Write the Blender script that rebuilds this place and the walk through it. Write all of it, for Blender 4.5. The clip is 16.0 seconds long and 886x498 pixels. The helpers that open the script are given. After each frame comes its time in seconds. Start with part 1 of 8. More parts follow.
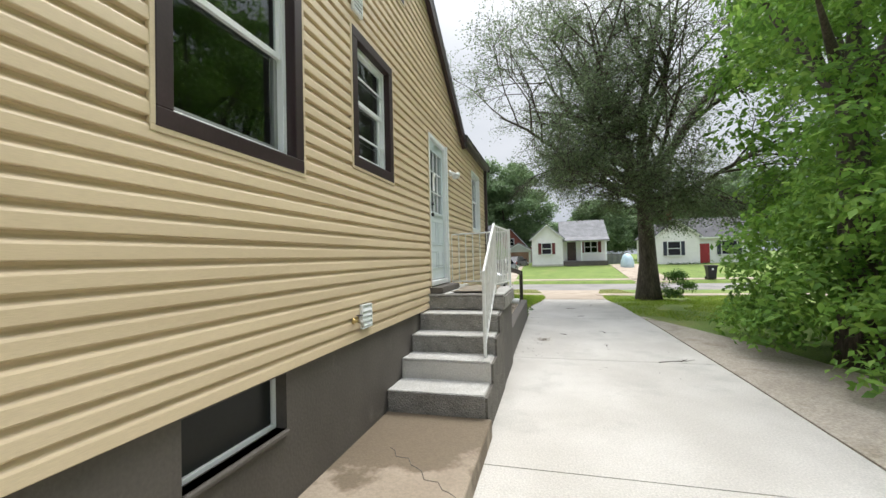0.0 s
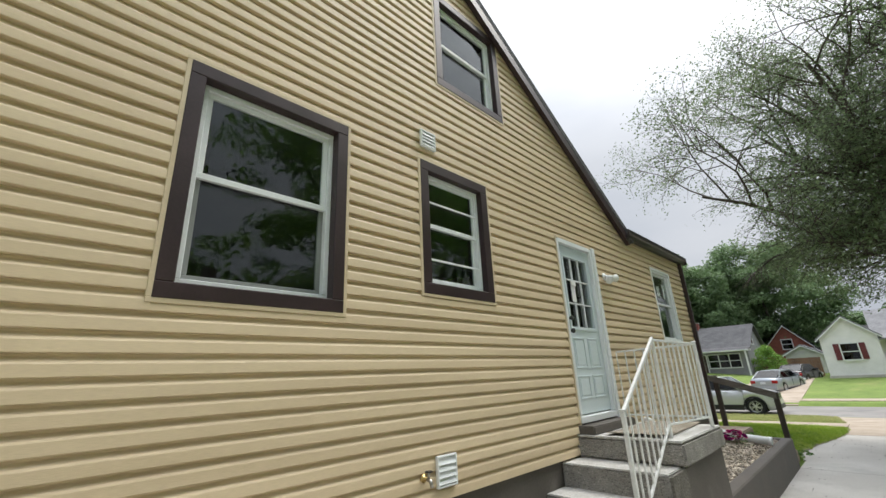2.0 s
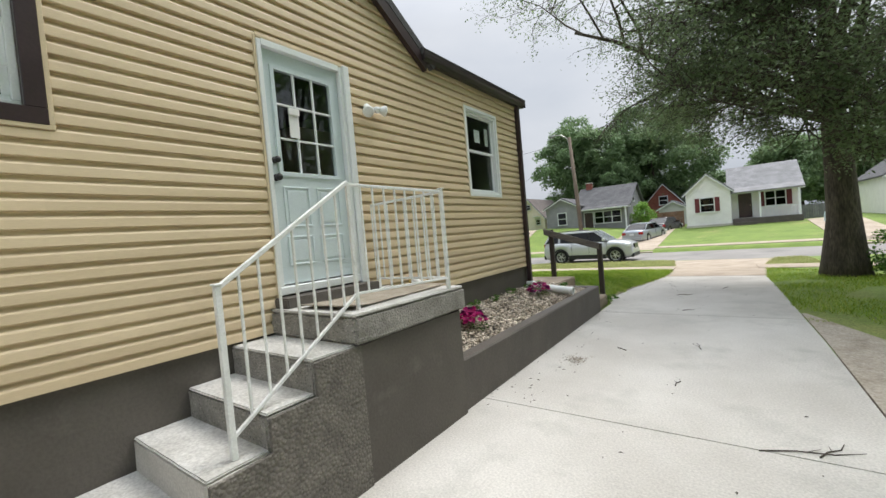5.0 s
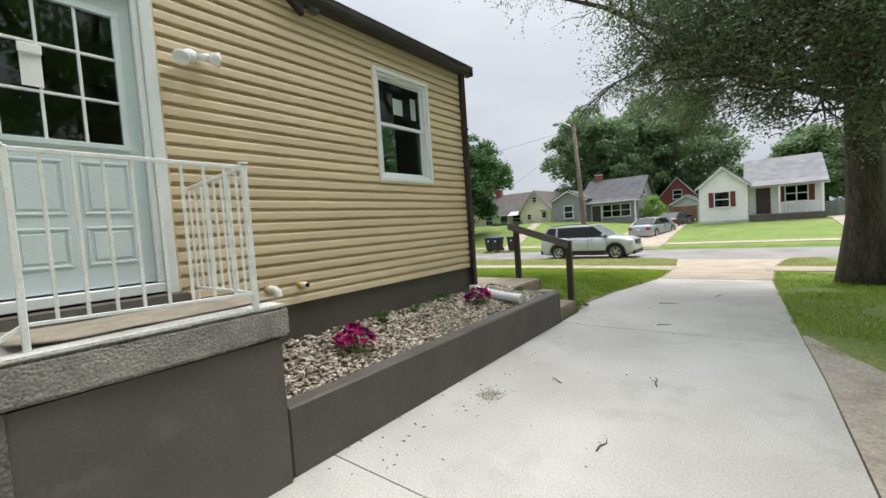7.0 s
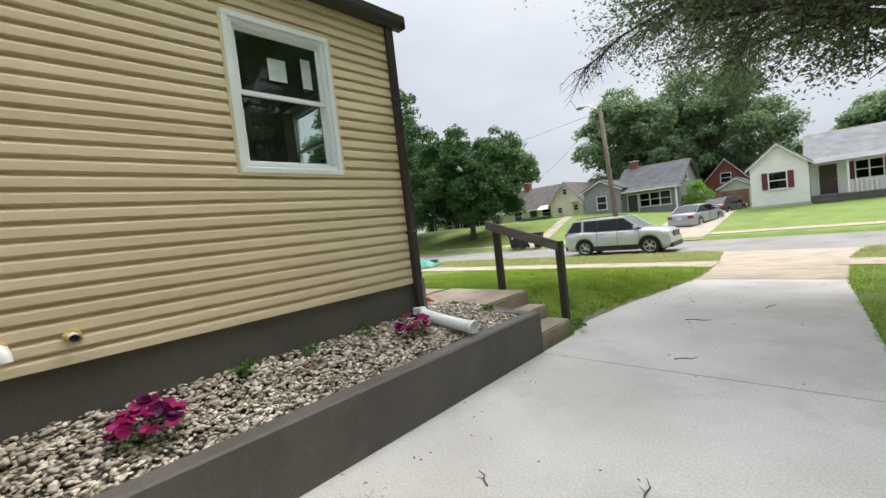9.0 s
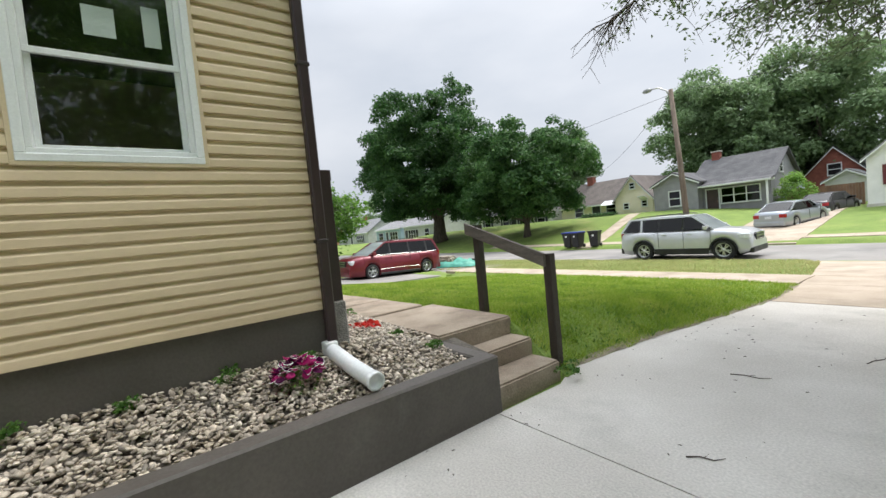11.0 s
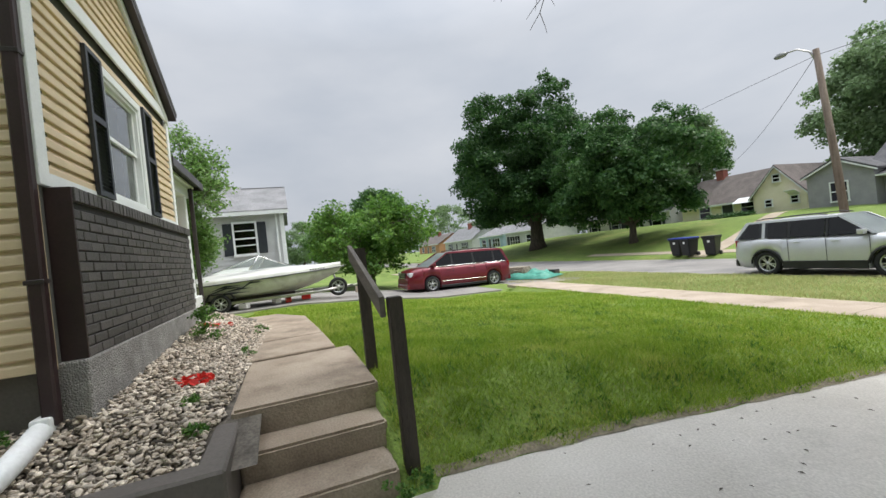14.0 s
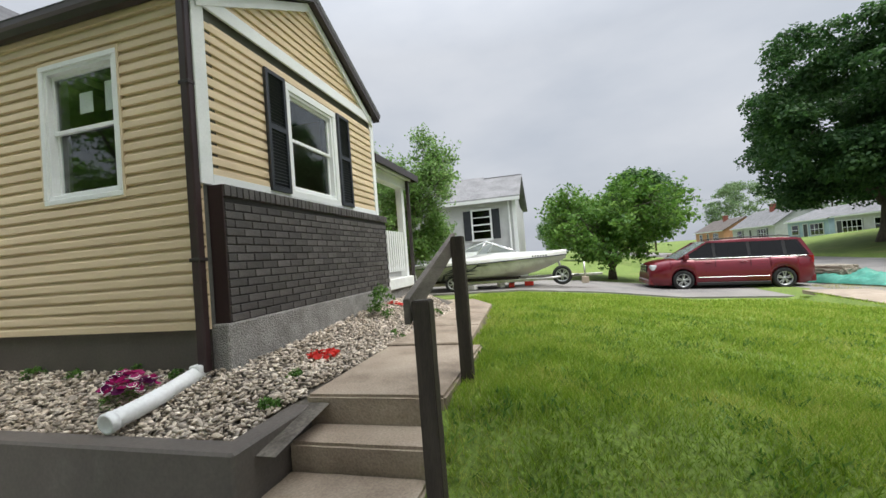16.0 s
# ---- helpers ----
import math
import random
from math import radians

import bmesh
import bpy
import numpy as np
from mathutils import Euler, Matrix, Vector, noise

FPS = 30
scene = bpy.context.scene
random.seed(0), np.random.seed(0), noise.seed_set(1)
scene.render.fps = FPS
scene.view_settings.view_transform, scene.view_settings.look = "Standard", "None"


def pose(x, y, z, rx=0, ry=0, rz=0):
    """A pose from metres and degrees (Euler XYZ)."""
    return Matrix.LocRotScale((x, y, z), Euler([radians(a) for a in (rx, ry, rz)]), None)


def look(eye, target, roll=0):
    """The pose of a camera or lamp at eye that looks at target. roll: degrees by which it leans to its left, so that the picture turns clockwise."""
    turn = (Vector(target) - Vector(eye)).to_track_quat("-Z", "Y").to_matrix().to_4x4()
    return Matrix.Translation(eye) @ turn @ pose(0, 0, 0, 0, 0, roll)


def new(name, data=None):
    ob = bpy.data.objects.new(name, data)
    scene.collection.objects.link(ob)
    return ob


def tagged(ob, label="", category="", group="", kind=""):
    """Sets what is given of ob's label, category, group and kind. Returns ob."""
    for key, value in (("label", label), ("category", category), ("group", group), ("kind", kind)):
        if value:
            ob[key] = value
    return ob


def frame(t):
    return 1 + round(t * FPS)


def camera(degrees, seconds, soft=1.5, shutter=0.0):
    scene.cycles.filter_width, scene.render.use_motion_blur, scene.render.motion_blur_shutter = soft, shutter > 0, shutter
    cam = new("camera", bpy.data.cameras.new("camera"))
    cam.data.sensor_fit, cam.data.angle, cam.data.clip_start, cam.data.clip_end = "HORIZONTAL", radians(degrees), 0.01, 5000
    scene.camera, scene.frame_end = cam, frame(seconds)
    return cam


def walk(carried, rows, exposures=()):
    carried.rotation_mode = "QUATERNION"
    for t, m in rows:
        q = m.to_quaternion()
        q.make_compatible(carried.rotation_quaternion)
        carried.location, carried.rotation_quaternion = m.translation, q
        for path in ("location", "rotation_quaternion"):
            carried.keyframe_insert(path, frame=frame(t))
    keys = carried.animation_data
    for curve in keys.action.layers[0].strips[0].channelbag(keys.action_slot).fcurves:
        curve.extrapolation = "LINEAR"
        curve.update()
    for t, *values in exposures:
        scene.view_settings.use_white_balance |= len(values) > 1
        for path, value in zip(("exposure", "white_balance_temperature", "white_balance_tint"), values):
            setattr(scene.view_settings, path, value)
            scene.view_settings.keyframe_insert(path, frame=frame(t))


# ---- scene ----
cam = camera(95.3, 16.0)
PATH = [
    (0, (1.636, -2.189, 2.014), (1.121, -0.257, 2.057), -1.4),
    (0.5, (1.905, -2.018, 2.086), (0.854, -0.347, 2.408), -0.6),
    (1, (2.054, -1.783, 2.098), (0.846, -0.251, 2.54), 0.0),
    (1.5, (2.261, -1.527, 2.104), (0.957, -0.102, 2.623), -0.8),
    (2, (2.435, -1.193, 2.157), (1.084, 0.148, 2.769), -2.8),
    (2.5, (2.509, -0.836, 2.172), (1.162, 0.519, 2.764), -3.8),
    (3, (2.686, -0.444, 2.101), (1.351, 0.988, 2.51), -3.7),
    (3.5, (2.822, -0.042, 2.051), (1.532, 1.471, 2.262), -4.3),
    (4, (2.892, 0.37, 2.05), (1.655, 1.94, 2.118), -4.4),
    (4.5, (3.044, 0.818, 2.012), (1.838, 2.414, 1.996), -4.8),
    (5, (3.161, 1.27, 2.003), (1.983, 2.885, 1.94), -5.0),
    (5.2, (3.208, 1.442, 2.003), (2.042, 3.064, 1.924), -4.5),
    (7.3, (3.555, 3.302, 1.942), (2.304, 4.859, 1.838), -4.3),
    (7.5, (3.569, 3.5, 1.94), (2.302, 5.044, 1.837), -4.7),
    (8, (3.507, 4.011, 1.916), (2.21, 5.53, 1.811), -5.0),
    (8.5, (3.512, 4.485, 1.888), (2.177, 5.972, 1.793), -5.8),
    (9, (3.496, 5.022, 1.903), (2.121, 6.472, 1.808), -6.5),
    (9.2, (3.463, 5.225, 1.893), (2.077, 6.664, 1.799), -6.6),
    (11.3, (3.443, 7.165, 1.904), (1.822, 8.334, 1.825), -5.6),
    (11.5, (3.422, 7.364, 1.901), (1.782, 8.507, 1.832), -5.7),
    (12, (3.384, 7.849, 1.891), (1.709, 8.94, 1.828), -5.6),
    (12.5, (3.378, 8.314, 1.88), (1.679, 9.367, 1.822), -5.9),
    (13, (3.469, 8.778, 1.876), (1.739, 9.78, 1.827), -6.4),
    (13.5, (3.44, 9.228, 1.879), (1.662, 10.142, 1.85), -6.6),
    (14, (3.44, 9.682, 1.845), (1.575, 10.405, 1.841), -6.3),
    (14.5, (3.331, 10.077, 1.849), (1.381, 10.52, 1.864), -5.7),
    (15, (3.168, 10.441, 1.843), (1.172, 10.549, 1.872), -5.3),
    (15.5, (3.007, 10.757, 1.79), (1.019, 10.536, 1.83), -4.9),
    (16, (2.792, 11.007, 1.764), (0.859, 10.499, 1.812), -4.5),
]
walk(cam, [(t, look(eye, target, roll)) for t, eye, target, roll in PATH],
     exposures=[(0.0, 0.81), (1.0, 0.58), (3.0, 0.66), (5.0, 0.73), (7.5, 0.83), (9.0, 0.91), (11.5, 0.97), (12.5, 0.76), (13.5, 0.68), (16, 0.76)])

# ---- world and light: a bright overcast day ----
world = bpy.data.worlds.new("world")
scene.world = world
world.use_nodes = True
wn, wl = world.node_tree.nodes, world.node_tree.links
wn.clear()
w_out = wn.new("ShaderNodeOutputWorld")
w_bg = wn.new("ShaderNodeBackground")
w_sky = wn.new("ShaderNodeTexSky")
w_sky.sky_type = "NISHITA"
w_sky.sun_disc = False
w_sky.sun_elevation = radians(58)
w_sky.sun_rotation = radians(5)
w_sky.air_density, w_sky.dust_density, w_sky.ozone_density = 1.0, 6.0, 1.0
w_hs = wn.new("ShaderNodeHueSaturation")
w_hs.inputs["Saturation"].default_value = 0.13
w_co = wn.new("ShaderNodeTexCoord")
w_map = wn.new("ShaderNodeMapping")
w_map.inputs["Scale"].default_value = (1.0, 1.0, 2.6)
w_noise = wn.new("ShaderNodeTexNoise")
w_noise.inputs["Scale"].default_value = 2.2
w_noise.inputs["Detail"].default_value = 5.0
w_noise.inputs["Roughness"].default_value = 0.5
w_ramp = wn.new("ShaderNodeValToRGB")
w_ramp.color_ramp.elements[0].position, w_ramp.color_ramp.elements[0].color = 0.3, (4.9, 5.45, 6.35, 1)
w_ramp.color_ramp.elements[1].position, w_ramp.color_ramp.elements[1].color = 0.7, (6.8, 7.15, 7.8, 1)
w_mix = wn.new("ShaderNodeMix")
w_mix.data_type = "RGBA"
w_mix.inputs["Factor"].default_value = 0.72
w_bg.inputs["Strength"].default_value = 0.3
wl.new(w_sky.outputs["Color"], w_hs.inputs["Color"])
wl.new(w_co.outputs["Generated"], w_map.inputs["Vector"])
wl.new(w_map.outputs["Vector"], w_noise.inputs["Vector"])
wl.new(w_noise.outputs["Fac"], w_ramp.inputs["Fac"])
wl.new(w_hs.outputs["Color"], w_mix.inputs[6])
wl.new(w_ramp.outputs["Color"], w_mix.inputs[7])
w_sep = wn.new("ShaderNodeSeparateXYZ")
w_grad = wn.new("ShaderNodeValToRGB")
for k, (at_, v_) in enumerate(((0.0, 0.218), (0.45, 0.238), (0.78, 0.42), (1.0, 1.12))):
    e = w_grad.color_ramp.elements[k] if k < 2 else w_grad.color_ramp.elements.new(at_)
    e.position, e.color = at_, (v_, v_, v_, 1)
w_mul = wn.new("ShaderNodeVectorMath")
w_mul.operation = "SCALE"
wl.new(w_co.outputs["Generated"], w_sep.inputs["Vector"])
wl.new(w_sep.outputs["Z"], w_grad.inputs["Fac"])
wl.new(w_mix.outputs[2], w_mul.inputs[0])
wl.new(w_grad.outputs["Color"], w_mul.inputs["Scale"])
wl.new(w_mul.outputs["Vector"], w_bg.inputs["Color"])
wl.new(w_bg.outputs["Background"], w_out.inputs["Surface"])

sun = new("sun", bpy.data.lights.new("sun", "SUN"))
sun.data.energy, sun.data.angle, sun.data.color = 1.5, radians(30), (1.0, 0.96, 0.9)
sun.matrix_world = look((7, 23, 34), (0, 4, 0))


# ---- materials ----
def surf(name, c1, c2, scale=4.0, rough=0.7, bump=0.2, fine=60.0, grain=0.25, metallic=0.0, per_object=0.0, stretch=(1, 1, 1), coat=0.0,
         stain=None, stain_scale=1.2, stain_at=(0.52, 0.68), spec=0.5, per_island=0.0):
    """A two-scale noise material: c1 and c2 mixed by large noise, darkened by fine grain, with relief and optional stains."""
    m = bpy.data.materials.new(name)
    m.use_nodes = True
    n, l = m.node_tree.nodes, m.node_tree.links
    b = n["Principled BSDF"]
    co = n.new("ShaderNodeTexCoord")
    mp = n.new("ShaderNodeMapping")
    mp.inputs["Scale"].default_value = stretch
    l.new(co.outputs["Object"], mp.inputs["Vector"])
    big = n.new("ShaderNodeTexNoise")
    big.inputs["Scale"].default_value, big.inputs["Detail"].default_value = scale, 5
    small = n.new("ShaderNodeTexNoise")
    small.inputs["Scale"].default_value, small.inputs["Detail"].default_value = fine, 4
    l.new(mp.outputs["Vector"], big.inputs["Vector"])
    l.new(mp.outputs["Vector"], small.inputs["Vector"])
    ramp = n.new("ShaderNodeValToRGB")
    ramp.color_ramp.elements[0].position, ramp.color_ramp.elements[1].position = 0.36, 0.66
    ramp.color_ramp.elements[0].color, ramp.color_ramp.elements[1].color = (*c1, 1), (*c2, 1)
    l.new(big.outputs["Fac"], ramp.inputs["Fac"])
    last = ramp.outputs["Color"]
    if stain:
        sn = n.new("ShaderNodeTexNoise")
        sn.inputs["Scale"].default_value, sn.inputs["Detail"].default_value, sn.inputs["Roughness"].default_value = stain_scale, 6, 0.62
        l.new(co.outputs["Object"], sn.inputs["Vector"])
        sr = n.new("ShaderNodeMapRange")
        sr.inputs["From Min"].default_value, sr.inputs["From Max"].default_value = stain_at
        l.new(sn.outputs["Fac"], sr.inputs["Value"])
        sm = n.new("ShaderNodeMix")
        sm.data_type = "RGBA"
        l.new(sr.outputs["Result"], sm.inputs["Factor"])
        l.new(last, sm.inputs[6])
        sm.inputs[7].default_value = (*stain, 1)
        last = sm.outputs[2]
    gr = n.new("ShaderNodeMapRange")
    gr.inputs["From Min"].default_value, gr.inputs["From Max"].default_value = 0.3, 0.7
    gr.inputs["To Min"].default_value, gr.inputs["To Max"].default_value = 1 - grain, 1 + grain * 0.5
    l.new(small.outputs["Fac"], gr.inputs["Value"])
    mul = n.new("ShaderNodeMix")
    mul.data_type, mul.blend_type = "RGBA", "MULTIPLY"
    mul.inputs["Factor"].default_value = 1.0
    l.new(last, mul.inputs[6])
    l.new(gr.outputs["Result"], mul.inputs[7])
    last = mul.outputs[2]
    if per_object or per_island:
        if per_object:
            src = n.new("ShaderNodeObjectInfo").outputs["Random"]
        else:
            src = n.new("ShaderNodeNewGeometry").outputs["Random Per Island"]
        amount = per_object or per_island
        pr = n.new("ShaderNodeMapRange")
        pr.inputs["To Min"].default_value, pr.inputs["To Max"].default_value = 1 - amount, 1 + amount
        l.new(src, pr.inputs["Value"])
        mu = n.new("ShaderNodeMix")
        mu.data_type, mu.blend_type = "RGBA", "MULTIPLY"
        mu.inputs["Factor"].default_value = 1.0
        l.new(last, mu.inputs[6])
        l.new(pr.outputs["Result"], mu.inputs[7])
        last = mu.outputs[2]
    l.new(last, b.inputs["Base Color"])
    b.inputs["Metallic"].default_value = metallic
    b.inputs["Specular IOR Level"].default_value = spec
    b.inputs["Coat Weight"].default_value = coat
    b.inputs["Coat Roughness"].default_value = 0.05
    rr = n.new("ShaderNodeMapRange")
    rr.inputs["To Min"].default_value, rr.inputs["To Max"].default_value = max(0.02, rough - 0.08), min(1, rough + 0.1)
    l.new(big.outputs["Fac"], rr.inputs["Value"])
    l.new(rr.outputs["Result"], b.inputs["Roughness"])
    if bump:
        bp = n.new("ShaderNodeBump")
        bp.inputs["Strength"].default_value, bp.inputs["Distance"].default_value = bump, 0.01
        l.new(small.outputs["Fac"], bp.inputs["Height"])
        l.new(bp.outputs["Normal"], b.inputs["Normal"])
    return m


def aggregate(name, matrix_colour, stones, scale=55.0, bump=0.9, smooth_to=0.0):
    """Concrete with its pebbles laid bare: cells of stone in a cement matrix."""
    m = bpy.data.materials.new(name)
    m.use_nodes = True
    n, l = m.node_tree.nodes, m.node_tree.links
    b = n["Principled BSDF"]
    co = n.new("ShaderNodeTexCoord")
    vo = n.new("ShaderNodeTexVoronoi")
    vo.inputs["Scale"].default_value = scale
    no = n.new("ShaderNodeTexNoise")
    no.inputs["Scale"].default_value, no.inputs["Detail"].default_value = 7.0, 6
    l.new(co.outputs["Object"], vo.inputs["Vector"])
    l.new(co.outputs["Object"], no.inputs["Vector"])
    cr = n.new("ShaderNodeValToRGB")
    cr.color_ramp.elements[0].color, cr.color_ramp.elements[1].color = (*stones[0], 1), (*stones[1], 1)
    sep = n.new("ShaderNodeSeparateColor")
    l.new(vo.outputs["Color"], sep.inputs["Color"])
    l.new(sep.outputs["Red"], cr.inputs["Fac"])
    edge = n.new("ShaderNodeMapRange")
    edge.inputs["From Min"].default_value, edge.inputs["From Max"].default_value = 0.3, 0.5
    l.new(vo.outputs["Distance"], edge.inputs["Value"])
    mx = n.new("ShaderNodeMix")
    mx.data_type = "RGBA"
    l.new(edge.outputs["Result"], mx.inputs["Factor"])
    l.new(cr.outputs["Color"], mx.inputs[6])
    mx.inputs[7].default_value = (*matrix_colour, 1)
    pr = n.new("ShaderNodeMapRange")
    pr.inputs["From Min"].default_value, pr.inputs["From Max"].default_value = 0.3, 0.7
    pr.inputs["To Min"].default_value, pr.inputs["To Max"].default_value = 0.75, 1.15
    l.new(no.outputs["Fac"], pr.inputs["Value"])
    mu = n.new("ShaderNodeMix")
    mu.data_type, mu.blend_type = "RGBA", "MULTIPLY"
    mu.inputs["Factor"].default_value = 1.0
    l.new(mx.outputs[2], mu.inputs[6])
    l.new(pr.outputs["Result"], mu.inputs[7])
    l.new(mu.outputs[2], b.inputs["Base Color"])
    b.inputs["Roughness"].default_value = 0.9
    inv = n.new("ShaderNodeMath")
    inv.operation = "MULTIPLY_ADD"
    inv.inputs[1].default_value, inv.inputs[2].default_value = -1.0, 1.0
    l.new(vo.outputs["Distance"], inv.inputs[0])
    bp = n.new("ShaderNodeBump")
    bp.inputs["Strength"].default_value, bp.inputs["Distance"].default_value = bump, 0.012
    l.new(inv.outputs["Value"], bp.inputs["Height"])
    l.new(bp.outputs["Normal"], b.inputs["Normal"])
    return m


def glass(name, tint=(0.9, 0.95, 0.93), rough=0.0):
    m = bpy.data.materials.new(name)
    m.use_nodes = True
    b = m.node_tree.nodes["Principled BSDF"]
    b.inputs["Base Color"].default_value = (*tint, 1)
    b.inputs["Transmission Weight"].default_value = 1.0
    b.inputs["Roughness"].default_value = rough
    b.inputs["IOR"].default_value = 1.5
    return m


